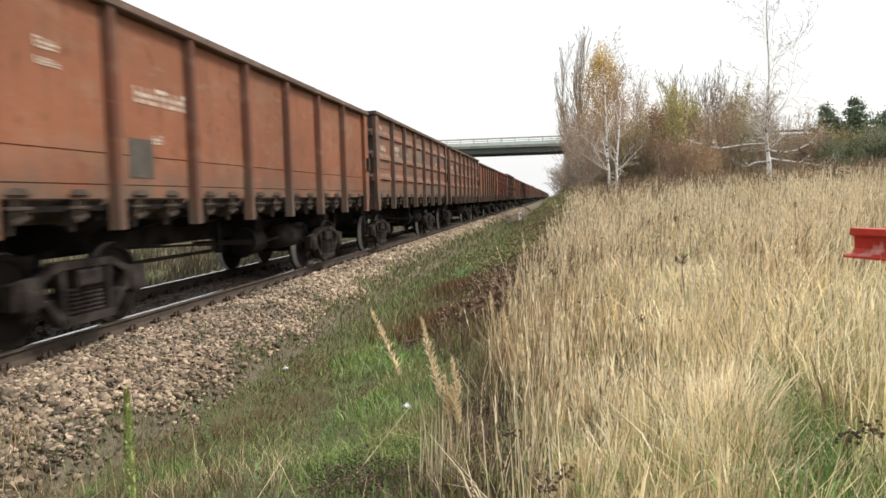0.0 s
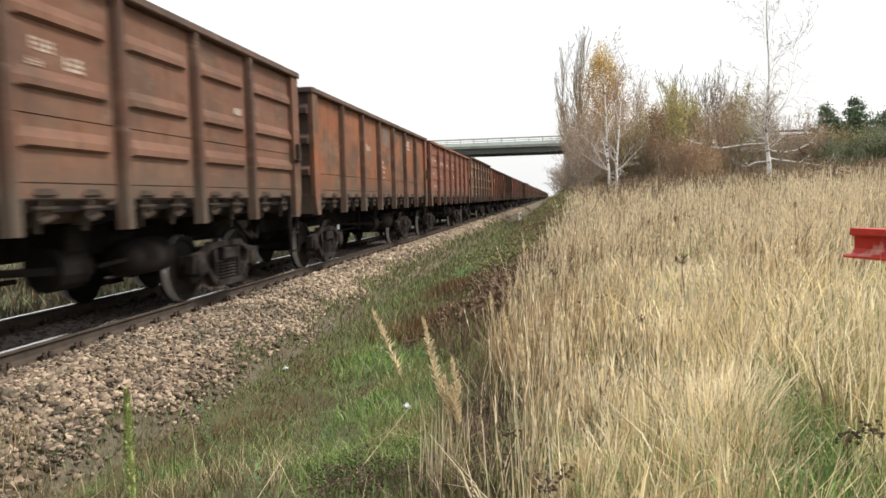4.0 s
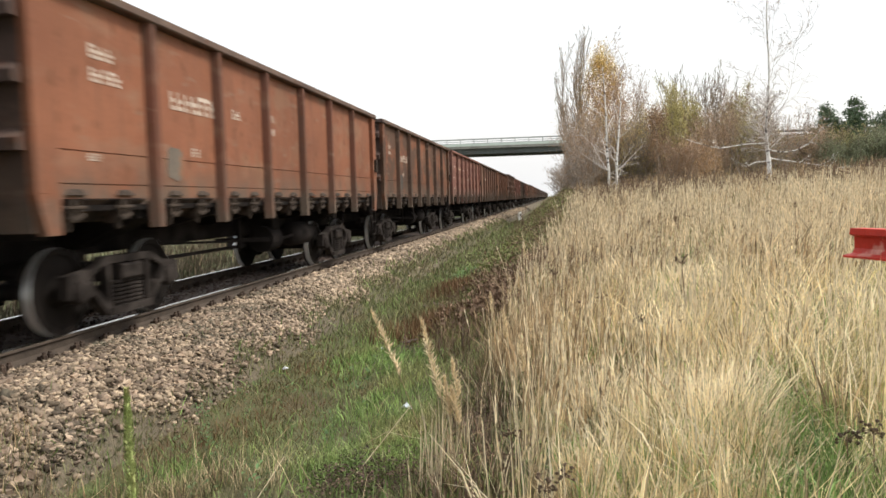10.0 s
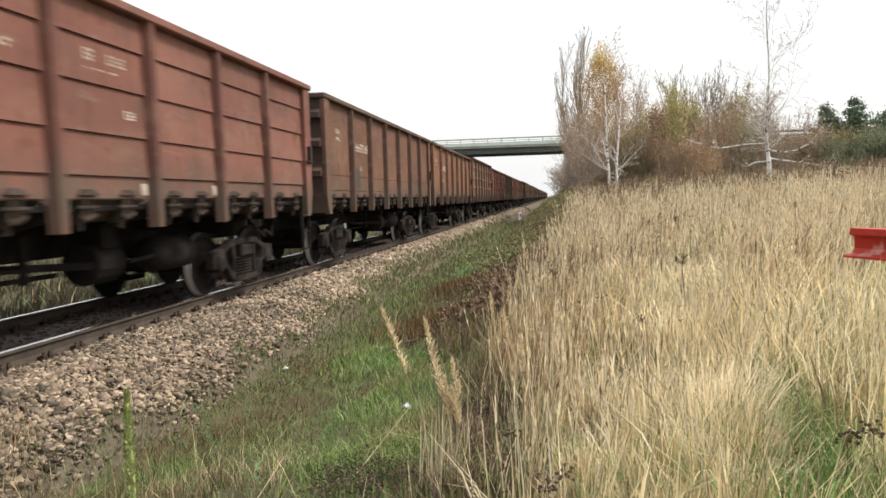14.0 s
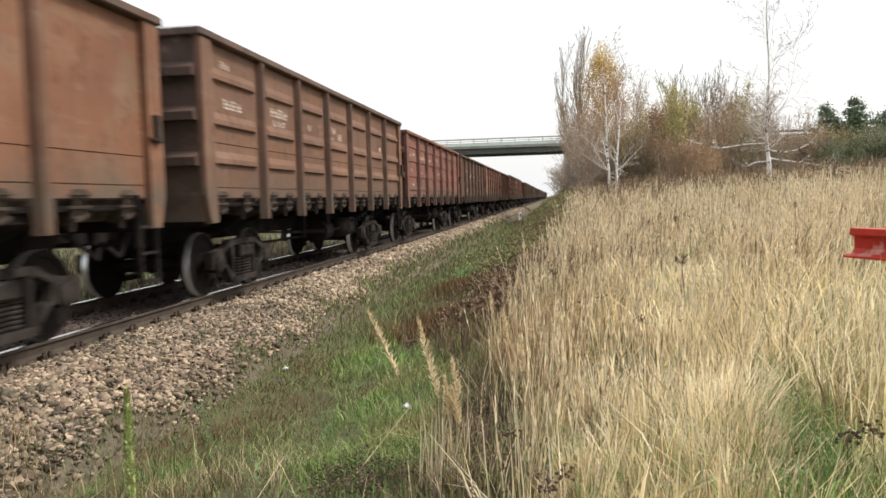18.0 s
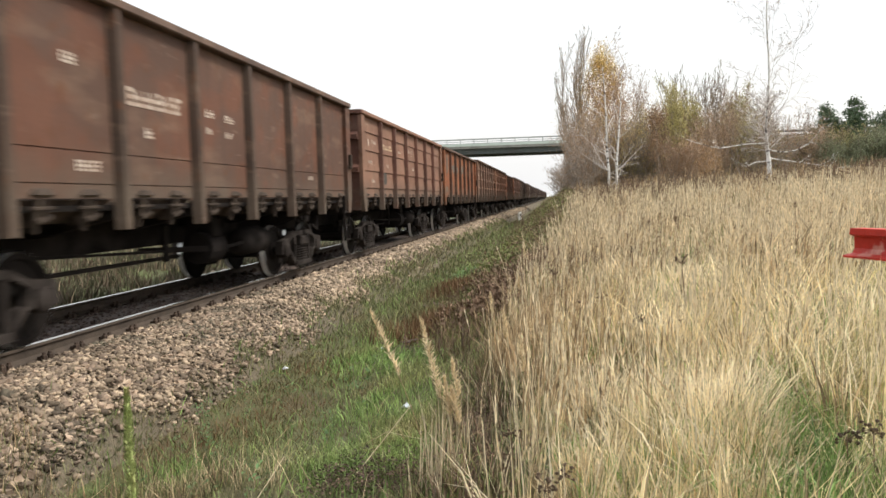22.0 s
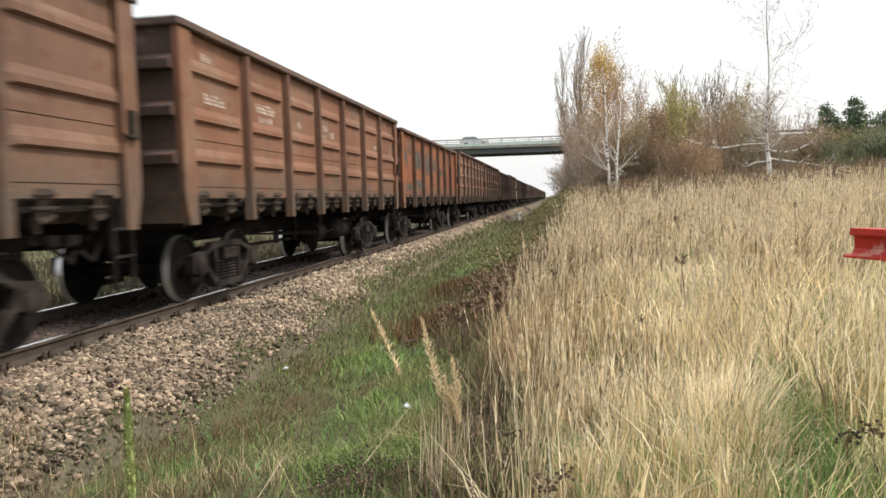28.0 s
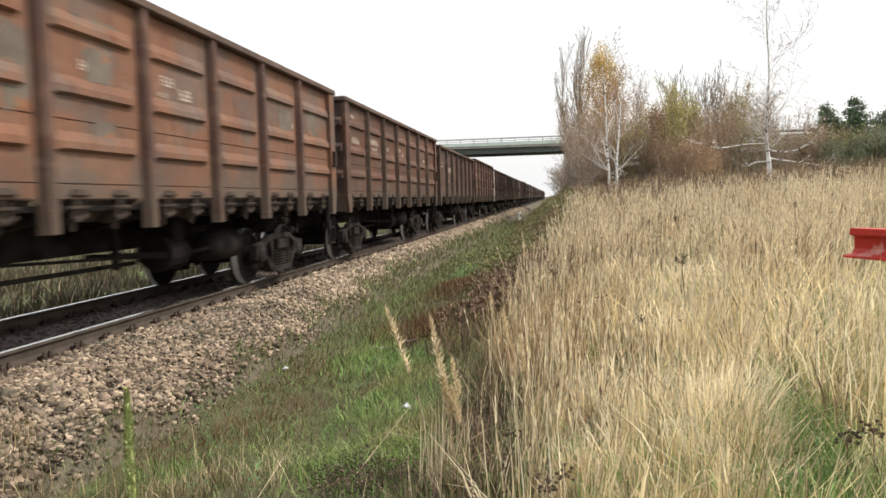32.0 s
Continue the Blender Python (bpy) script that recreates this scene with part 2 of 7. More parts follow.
M_HEDGE = stuff("edge_weed_leaves", (0.15, 0.2, 0.06), (0.23, 0.24, 0.08), 1.0, 0.7, 0, (0.2, 0.17, 0.08), 0.5, island=0.4, sheer=0.2)
M_DARKWEED = stuff("dark_weed_stalks", (0.17, 0.12, 0.08), (0.25, 0.18, 0.12), 2.0, 0.85, 0, island=0.4)
M_TANGLE = stuff("dark_dead_tangle", (0.1, 0.072, 0.05), (0.15, 0.11, 0.078), 2.0, 0.85, 0, island=0.5)
M_FARGRASS = stuff("low_far_grass", (0.08, 0.074, 0.044), (0.062, 0.068, 0.034), 1.0, 0.85, 0, (0.2, 0.18, 0.12), 0.6, island=0.4, sheer=0.2)
M_LETTER = stuff("faded_white_lettering", (0.62, 0.54, 0.46), (0.38, 0.28, 0.22), 6, 0.8, 0.05)
M_CREAMLETTER = stuff("cream_lettering", (0.64, 0.52, 0.35), (0.5, 0.37, 0.24), 6, 0.8, 0.05)
M_WHITEPOST = stuff("white_post_paint", (0.86, 0.85, 0.82), (0.8, 0.79, 0.76), 8, 0.7, 0.05)
M_BOARD = stuff("grey_chalk_board", (0.062, 0.056, 0.049), (0.09, 0.08, 0.068), 5, 0.8, 0.1)
M_DARKPATCH = stuff("dark_grey_primer", (0.07, 0.06, 0.053), (0.105, 0.09, 0.078), 3, 0.8, 0.1, (0.2, 0.1, 0.055), 2.5)
M_PATCH = stuff("grey_primer", (0.115, 0.095, 0.08), (0.175, 0.145, 0.115), 3, 0.8, 0.1, (0.27, 0.12, 0.06), 4.0, (0.56, 0.64))

# ---- ground, ballast and track ----
NEAR_RAIL, GAUGE = -5.307, 1.595         # x of the near rail's middle; distance of the rails' middles
MID = NEAR_RAIL - GAUGE / 2


def smooth(a, b, x):
    t = np.clip((x - a) / (b - a), 0, 1)
    return t * t * (3 - 2 * t)


def ground_z(x, y):
    """Height of the ground over the rail heads' level."""
    x, y = np.asarray(x, float), np.asarray(y, float)
    rise = 0.62 + 0.75 * smooth(6, 34, y)
    bank = smooth(-2.7, 1.6, x) * rise + np.clip(x - 1.6, 0, 40) * 0.055 * smooth(120, 60, np.abs(y))
    left = smooth(-9.0, -16, x) * 0.35
    wob = 0.05 * np.sin(x * 1.7 + 0.4 * y) * np.sin(y * 0.9 + 1.3) + 0.03 * np.sin(3.1 * x + 1.7 * y)
    bed = smooth(-2.2, -3.4, x) * smooth(-10.0, -8.8, x)
    return -0.66 + bank + left + wob * (1 - bed) - 0.12 * bed


def steps(near, far, fine, ratio):
    """Positions that lie close together within near and ever wider out to far."""
    xs, d = list(np.arange(-near, near + 1e-6, fine)), fine
    while xs[-1] < far:
        d *= ratio
        xs.append(xs[-1] + d)
        xs.insert(0, xs[0] - d)
    return np.array(xs)


gx, gy = steps(14, 2600, 0.3, 1.22), steps(26, 2600, 0.5, 1.2) + 14
GX, GY = np.meshgrid(gx, gy)
nx, ny = len(gx), len(gy)
idx = np.arange(nx * ny).reshape(ny, nx)
quads = np.stack([idx[:-1, :-1], idx[:-1, 1:], idx[1:, 1:], idx[1:, :-1]], -1).reshape(-1, 4)
ground = thing("ground", mesh_np("ground", np.stack([GX, GY, ground_z(GX, GY)], -1).reshape(-1, 3), quads, np.full(len(quads), 4), M_GROUND, True),
               "grassy railway verge of bare soil and moss", "ground", kind="structure")


def bed_z(x):
    """Top of the ballast across the track."""
    u = np.abs(np.asarray(x, float) - MID)
    return np.where(u < 1.6, -0.188, np.where(u < 2.3, -0.188 - (u - 1.6) * 0.53, -0.559 - (u - 2.3) * 1.2))


us = np.concatenate([np.linspace(-2.65, 2.65, 34)])
ys = np.concatenate([np.arange(-40, 40, 0.5), np.arange(40, 760, 8.0)])
BX, BY = np.meshgrid(MID + us, ys)
BZ = bed_z(BX) + 0.02 * np.sin(BX * 9 + BY * 5) * np.sin(BY * 4.3) - 0.02
nb = len(us)
idx = np.arange(BX.size).reshape(len(ys), nb)
quads = np.stack([idx[:-1, :-1], idx[:-1, 1:], idx[1:, 1:], idx[1:, :-1]], -1).reshape(-1, 4)
ballast = thing("ballast_bed", mesh_np("ballast_bed", np.stack([BX, BY, BZ], -1).reshape(-1, 3), quads, np.full(len(quads), 4), M_BED, True),
                "dusty brown ballast bed under a single track", "track bed", kind="structure")

CHIP_V = np.array([(x, y, z) for x in (-1, 1) for y in (-1, 1) for z in (-1, 1)], float)
CHIP_F = np.array([(0, 1, 3), (0, 3, 2), (4, 6, 7), (4, 7, 5), (0, 4, 5), (0, 5, 1), (2, 3, 7), (2, 7, 6), (0, 2, 6), (0, 6, 4), (1, 5, 7), (1, 7, 3)])


def stones(name, px, py, pz, size, material, label):
    """Angular crushed stones at the given places."""
    n = len(px)
    V, F, k = CHIP_V, CHIP_F, 8
    v = V[None] * RNG.uniform(0.35, 1.0, (n, k, 3)) * RNG.uniform(0.5, 1.4, (n, 1, 3)) * size[:, None, None]
    v[..., 2] *= 0.52
    q = np.stack([np.cos(t := RNG.uniform(0, np.pi, n)), RNG.normal(0, 0.2, n), RNG.normal(0, 0.2, n), np.sin(t)], -1)
    q /= np.linalg.norm(q, axis=1, keepdims=True)
    w, a, b_, c = q.T
    R = np.stack([1 - 2 * (b_ * b_ + c * c), 2 * (a * b_ - c * w), 2 * (a * c + b_ * w), 2 * (a * b_ + c * w), 1 - 2 * (a * a + c * c), 2 * (b_ * c - a * w),
                  2 * (a * c - b_ * w), 2 * (b_ * c + a * w), 1 - 2 * (a * a + b_ * b_)], -1).reshape(n, 3, 3)
    v = np.einsum("nij,nkj->nki", R, v) + np.stack([px, py, pz], -1)[:, None]
    f = (F[None] + (np.arange(n) * k)[:, None, None]).reshape(-1, 3)
    return thing(name, mesh_np(name, v.reshape(-1, 3), f, np.full(len(f), 3), material), label, "ballast", kind="stuff")


def toe(y):
    """Where the stones end on the side of the field."""
    return -3.86 - 0.3 * smooth(8, 22, y) + 0.12 * np.sin(y * 1.9) + 0.08 * np.sin(y * 4.7 + 1)


def scatter_bed(n, x0, x1, y0, y1, smin, smax, name, power=1.0, rock=None):
    px = RNG.uniform(x0, x1, n)
    py = y0 + (y1 - y0) * RNG.uniform(0, 1, n) ** power
    s = RNG.uniform(smin, smax, n) * RNG.choice([0.7, 0.9, 1.0, 1.5], n)
    k = (px < toe(py) + RNG.normal(0, 0.13, n)) | (px < -5.4)
    px, py, s, n = px[k], py[k], s[k], int(k.sum())
    return stones(name, px, py, np.maximum(bed_z(px), ground_z(px, py) - 0.01) + RNG.uniform(-0.02, 0.022, n), s, rock or M_STONE, "dirty dark brown ballast stones" if rock else "light brown crushed stone ballast beside the rail")


scatter_bed(30000, -5.2, -2.9, 3.2, 14.0, 0.018, 0.031, "ballast_stones", 1.2)
scatter_bed(16000, -5.2, -2.9, 3.2, 11.0, 0.018, 0.031, "ballast_stones", 1.5, M_DIRTY)
scatter_bed(5000, -5.2, -4.8, 3.2, 24.0, 0.018, 0.03, "ballast_stones", 1.3, M_DIRTY)
scatter_bed(9000, -5.2, -2.9, -14.0, 3.2, 0.022, 0.036, "ballast_stones")
scatter_bed(26000, -5.2, -3.1, 14.0, 42.0, 0.026, 0.048, "ballast_stones", 1.35)
scatter_bed(8000, -5.2, -3.4, 42.0, 120.0, 0.045, 0.08, "ballast_stones", 1.3)
scatter_bed(7000, -6.8, -5.4, 4.0, 26.0, 0.016, 0.03, "track_stones", 1.2, M_OILY)
thing("track_dirt", Shape().box(NEAR_RAIL - GAUGE + 0.09, NEAR_RAIL - 0.09, -40, 300, -0.3, -0.178).mesh("track_dirt", M_OILY), "dark oily dirt between the rails", "track bed", kind="structure")
scatter_bed(4000, -8.6, -7.0, 5.0, 40.0, 0.03, 0.055, "ballast_stones", 1.2)
chips = []
for i in range(6):
    r = np.random.default_rng(50 + i)
    chips.append(mesh_of("stone", CHIP_V * r.uniform(0.4, 1.0, (8, 3)) * (0.036, 0.03, 0.022), CHIP_F, M_STONE_ONE))
for i in range(280):
    x, y = random.uniform(-4.95, -3.75), 3.6 + 6.5 * random.random()
    part("stone", chips[i % 6], ballast, at=pose(x, y, float(bed_z(x)) + 0.02, random.uniform(-30, 30), random.uniform(-30, 30), random.uniform(0, 360)) @ Matrix.Scale(random.uniform(0.8, 1.5), 4))

# the two rails: foot, web and head, with a polished running strip
HEAD = [(-0.036, -0.004), (-0.0375, -0.03), (-0.012, -0.05), (-0.009, -0.12), (-0.03, -0.15), (-0.075, -0.168), (-0.075, -0.18),
        (0.075, -0.18), (0.075, -0.168), (0.03, -0.15), (0.009, -0.12), (0.012, -0.05), (0.0375, -0.03), (0.036, -0.004)]
for n, x in enumerate((NEAR_RAIL, NEAR_RAIL - GAUGE)):
    rail = thing("rail", Shape().along([(x + a, z) for a, z in HEAD], -60, 760).mesh("rail", M_RAIL),
                 "rust-brown steel rail with a shiny worn head", "rail", group="rails of the track", kind="structure")
    part("running_surface", Shape().along([(x - 0.034, -0.005), (x - 0.034, -0.001), (x - 0.026, 0.0), (x + 0.026, 0.0), (x + 0.034, -0.001), (x + 0.034, -0.005)], -60, 760).mesh("running_surface", M_RAILHEAD),
         rail, "polished steel running surface")

sleeper_me = Shape().box(-1.36, 1.36, -0.12, 0.12, -0.15, 0.0, 0.012).mesh("sleeper", M_SLEEPER)
fast = Shape().box(-0.17, 0.17, -0.085, 0.085, 0.0, 0.022, 0.004)
for sx in (-0.12, 0.12):
    for sy in (-0.045, 0.045):
        fast.turned("z", [(0.022, 0.036), (0.085, 0.036), (0.095, 0.024), (0.115, 0.02)], 6, (sx, sy, 0))
fast.box(-0.11, -0.055, -0.07, 0.07, 0.022, 0.075, 0.006).box(0.055, 0.11, -0.07, 0.07, 0.022, 0.075, 0.006)
fast_me = fast.mesh("rail_fastening", M_FASTENER)
for i in range(150):
    y = -8.9 + i * 0.545
    s = thing("sleeper", sleeper_me, "weathered brown timber sleeper bedded in ballast", "sleeper",
              pose(MID + random.uniform(-0.02, 0.02), y, -0.202), "sleepers of the track")
    for x in (-GAUGE / 2, GAUGE / 2):
        part("rail_fastening", fast_me, s, at=pose(x, 0, 0.0))
more, fastenings = Shape(), Shape()
for i in range(700):
    y = -8.9 + (150 + i) * 0.545
    more.box(MID - 1.36, MID + 1.36, y - 0.12, y + 0.12, -0.35, -0.202)
    for x in (NEAR_RAIL, NEAR_RAIL - GAUGE):
        fastenings.box(x - 0.17, x + 0.17, y - 0.08, y + 0.08, -0.2, -0.15)
tagged(new("far_sleepers", more.mesh("far_sleepers", M_SLEEPER)), "row of weathered timber sleepers", "sleepers", kind="stuff")
tagged(new("far_fastenings", fastenings.mesh("far_fastenings", M_FASTENER)), "row of rusty rail fastenings", "fastenings", kind="stuff")

# ---- the goods wagons ----
PITCH, HALF = 1.755, 6.44                 # pillar spacing; half the body's length
EDGES = [-HALF] + [(k - 2.5) * PITCH for k in range(6)] + [HALF]
R_WHEEL = 0.4785
TOP = {"smooth": 3.58, "seamed": 3.58, "ribbed": 3.71}   # height of the sides over the rails


def panel_mesh(kind, y0, y1, side):
    """One side panel between two pillars, with the pressed ribs or seams of its kind; x outward."""
    x, lo, hi = 1.45, 1.47, TOP[kind] - 0.11
    cut = {"smooth": [(1.61, "s"), (1.94, "s")], "seamed": [(1.7, "j"), (2.14, "j"), (2.64, "j"), (3.1, "j")],
           "ribbed": [(1.61, "s"), (1.92, "r"), (2.235, "s"), (2.46, "r"), (3.08, "r")]}[kind]
    prof = [(0.0, 0.0, lo)]               # depth beside the ribs, depth on a rib, height
    for z, k in sorted(cut):
        if k == "s":                      # a welded seam
            prof += [(0, 0, z - 0.008), (-0.014, -0.014, z - 0.004), (-0.014, -0.014, z + 0.004), (0, 0, z + 0.008)]
        elif k == "j":                    # an overlapping plate edge
            prof += [(-0.012, -0.012, z - 0.012), (-0.02, -0.02, z), (0.016, 0.016, z + 0.004), (0.012, 0.012, z + 0.05)]
        else:                             # a long pressed swage: gentle above, steep below
            prof += [(0, 0, z), (0, 0.055, z + 0.03), (0, 0.05, z + 0.1), (0, 0, z + 0.2)]
    prof += [(0, 0, hi)]
    cols = [(y0, 0), (y0 + 0.16, 0), (y0 + 0.26, 1), (y1 - 0.26, 1), (y1 - 0.16, 0), (y1, 0)] if kind == "ribbed" else [(y0, 0), (y1, 0)]
    n, m = len(prof), len(cols)
    v = [(x + (q if k else p), y, z) for y, k in cols for p, q, z in prof]
    f = [(c * n + i, c * n + i + 1, c * n + n + i + 1, c * n + n + i) for c in range(m - 1) for i in range(n - 1)]
    e, last = m * n, (m - 1) * n
    v += [(x - 0.05, y0, lo), (x - 0.05, y0, hi), (x - 0.05, y1, lo), (x - 0.05, y1, hi)]
    f += [(e, e + 2, e + 3, e + 1), tuple(c * n for c in range(m)) + (e + 2, e), tuple(c * n + n - 1 for c in range(m)) + (e + 3, e + 1)]
    s = Shape().add(v, f)
    if side < 0:
        s.v = [(-a, y, z) for a, y, z in s.v]
    return s.mesh("side_panel", None)


def slot(me):
    me.materials.append(M_IRON)
    return me


def wagon_meshes(kind):
    """The meshes of one kind of wagon, in the wagon's own space: y along it, z = 0 at the rail heads."""
    M = {"panel": [], "pillar": [], "latch": [], "hatch": []}
    top = TOP[kind]
    for side in (1, -1):
        for k in range(7):
            M["panel"].append(slot(panel_mesh(kind, EDGES[k] + 0.002, EDGES[k + 1] - 0.002, side)))
            a, c = sorted((EDGES[k] + 0.09, EDGES[k + 1] - 0.09))
            h = Shape().along([(1.36, 1.466), (1.40, 1.452), (1.16, 1.22), (1.12, 1.235)], a, c)
            for q in (0.27, 0.73):
                h.box(1.2, 1.36, a + (c - a) * q - 0.03, a + (c - a) * q + 0.03, 1.2, 1.4, 0.01)
            L = []
            for q in (0.27, 0.73):
                y = a + (c - a) * q
                s = Shape().add([(1.42, y - 0.09, 1.46), (1.42, y - 0.02, 1.46), (1.36, y - 0.02, 1.16), (1.36, y - 0.08, 1.16), (1.47, y - 0.08, 1.46), (1.47, y - 0.02, 1.46), (1.40, y - 0.03, 1.14), (1.40, y - 0.07, 1.14)],
                                [(0, 1, 2, 3), (7, 6, 5, 4), (0, 4, 5, 1), (1, 5, 6, 2), (2, 6, 7, 3), (3, 7, 4, 0)])      # the hanging hook
                s.box(1.40, 1.45, y + 0.05, y + 0.085, 1.24, 1.46, 0.006).beam((1.44, y - 0.08, 1.25), (1.44, y + 0.13, 1.30), 0.04)
                s.turned("y", [(-0.16, 0.02), (0.17, 0.02)], 6, (1.44, y, 1.375))
                s.add([(1.451, y - 0.17, 1.5), (1.451, y + 0.17, 1.5), (1.451, y + 0.1, 1.56), (1.451, y - 0.1, 1.56), (1.5, y - 0.14, 1.5), (1.5, y + 0.14, 1.5), (1.47, y + 0.09, 1.55), (1.47, y - 0.09, 1.55)],
                      [(3, 2, 1, 0), (4, 5, 6, 7), (0, 1, 5, 4), (1, 2, 6, 5), (2, 3, 7, 6), (3, 0, 4, 7)])                # the small roof over it
                L.append(s)
            for s, key in [(h, "hatch")] + [(s, "latch") for s in L]:
                if side < 0:
                    s.v = [(-p, q, r) for p, q, r in s.v]
                M[key].append(slot(s.mesh(key)))
        for k in range(6):
            y = EDGES[k + 1]
            s = Shape().add([(1.44, y - 0.09, 1.13), (1.44, y + 0.09, 1.13), (1.56, y + 0.06, 1.13), (1.56, y - 0.06, 1.13),
                             (1.44, y - 0.09, top - 0.1), (1.44, y + 0.09, top - 0.1), (1.55, y + 0.05, top - 0.1), (1.55, y - 0.05, top - 0.1)],
                            [(3, 2, 1, 0), (4, 5, 6, 7), (0, 1, 5, 4), (1, 2, 6, 5), (2, 3, 7, 6), (3, 0, 4, 7)])
            if side < 0:
                s.v = [(-p, q, r) for p, q, r in s.v]
            M["pillar"].append(slot(s.mesh("pillar")))
    M["corner"], M["rail"], M["end"] = [], [], []
    for side in (1, -1):
        for e in (-1, 1):
            y = e * HALF
            s = Shape().box(1.44, 1.54, y - 0.07, y + 0.07, 1.5, top - 0.105, 0.012)
            w = 0.26 if e < 0 else 0.24
            s.plate([(y + e * 0.066, top - 0.106), (y + e * 0.066, 1.5), (y - e * 0.05, 1.12), (y - e * w, 1.12), (y - e * w, top - 0.106)], 1.442, 1.536)
            if side < 0:
                s.v = [(-p, q, r) for p, q, r in s.v]
            M["corner"].append(slot(s.mesh("corner_post")))
        s = Shape().box(1.38, 1.572, -HALF - 0.07, HALF + 0.07, top - 0.1, top, 0.014)
        if side < 0:
            s.v = [(-p, q, r) for p, q, r in s.v]
        M["rail"].append(slot(s.mesh("top_rail")))
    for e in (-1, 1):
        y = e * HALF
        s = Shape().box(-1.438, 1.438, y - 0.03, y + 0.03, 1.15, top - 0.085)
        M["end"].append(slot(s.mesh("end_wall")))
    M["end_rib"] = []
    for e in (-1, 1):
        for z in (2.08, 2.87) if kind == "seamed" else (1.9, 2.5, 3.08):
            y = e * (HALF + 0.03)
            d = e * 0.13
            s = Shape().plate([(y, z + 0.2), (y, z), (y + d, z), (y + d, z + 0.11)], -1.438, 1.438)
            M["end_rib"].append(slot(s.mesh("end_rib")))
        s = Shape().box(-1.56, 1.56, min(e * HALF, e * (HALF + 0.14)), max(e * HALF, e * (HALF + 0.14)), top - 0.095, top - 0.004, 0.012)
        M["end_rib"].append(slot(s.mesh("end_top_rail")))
    M["floor"] = slot(Shape().box(-1.4, 1.4, -HALF, HALF, 1.34, 1.4).mesh("floor"))
    M["load"] = None
    M["sill"] = slot(Shape().box(-0.28, 0.28, -6.2, 6.2, 0.79, 1.335, 0.02).mesh("centre_sill"))
    M["cross"] = [slot(Shape().along([(-1.34, 1.34), (-1.34, 1.24), (-0.5, z), (0.5, z), (1.34, 1.24), (1.34, 1.34)], y - w, y + w).mesh("cross_beam")) for y, w, z in
                  ((-4.325, 0.22, 0.9), (4.325, 0.22, 0.9), (-2.6, 0.08, 1.05), (-0.87, 0.08, 1.05), (0.87, 0.08, 1.05), (2.6, 0.08, 1.05))]
    M["cross"] += [slot(Shape().box(-1.42, 1.42, e * 6.28 - 0.09, e * 6.28 + 0.09, 1.08, 1.338, 0.02).mesh("end_sill")) for e in (-1, 1)]
    M["tank"] = slot(Shape().turned("y", [(-0.55, 0.08), (-0.5, 0.18), (-0.4, 0.24), (0.4, 0.24), (0.5, 0.18), (0.55, 0.08)], 14, (0.8, 2.3, 0.74)).mesh("air_tank", smooth=True))
    s = Shape().turned("y", [(-0.34, 0.08), (-0.32, 0.24), (0.2, 0.24), (0.28, 0.14), (0.45, 0.07)], 14, (0.78, 0.75, 0.72)).box(0.5, 0.96, 0.6, 0.9, 0.88, 1.2, 0.02)
    M["cylinder"] = slot(s.mesh("brake_cylinder"))
    s = Shape().beam((0.5, -3.3, 0.62), (0.5, 0.4, 0.62), 0.05).beam((0.3, -0.4, 0.75), (0.95, 0.4, 0.72), 0.08)
    M["rigging"] = slot(s.mesh("brake_rigging"))
    M["gear"] = [slot(s.mesh(k)) for k, s in (
        ("pull_rod", Shape().beam((0.75, -3.2, 0.86), (0.75, -0.4, 0.74), 0.035)), ("pull_rod", Shape().beam((0.9, 1.2, 0.7), (0.9, 3.3, 0.82), 0.045)),
        ("brake_lever", Shape().box(0.71, 0.79, -0.5, -0.4, 0.6, 1.1, 0.01)))]
    M["coupler"] = []
    for e in (-1, 1):
        s = Shape().box(-0.12, 0.12, min(e * 6.3, e * 6.8), max(e * 6.3, e * 6.8), 0.93, 1.17, 0.02).box(-0.22, 0.2, min(e * 6.68, e * 6.955), max(e * 6.68, e * 6.955), 0.88, 1.2, 0.04)
        s.beam((0.3, e * 6.35, 1.05), (0.42, e * 6.8, 0.72), 0.045).beam((0.42, e * 6.8, 0.72), (0.35, e * 6.95, 0.85), 0.045)
        M["coupler"].append(slot(s.mesh("coupler")))
    s = Shape()
    for y in (5.95, 6.3):
        s.beam((1.5, y, 0.5), (1.5, y, 1.5), 0.05, 0.025)
    for z in (0.52, 0.84, 1.14):
        s.beam((1.5, 5.93, z), (1.5, 6.32, z), 0.05, 0.03)
    M["step"] = slot(s.mesh("step_ladder"))
    s = Shape().turned("y", [(-0.16, 0.02), (0.1, 0.02)], 8, (1.57, 6.34, 2.14)).box(1.537, 1.61, 6.28, 6.38, 2.1, 2.42, 0.015)
    M["hook"] = slot(s.mesh("door_hook"))
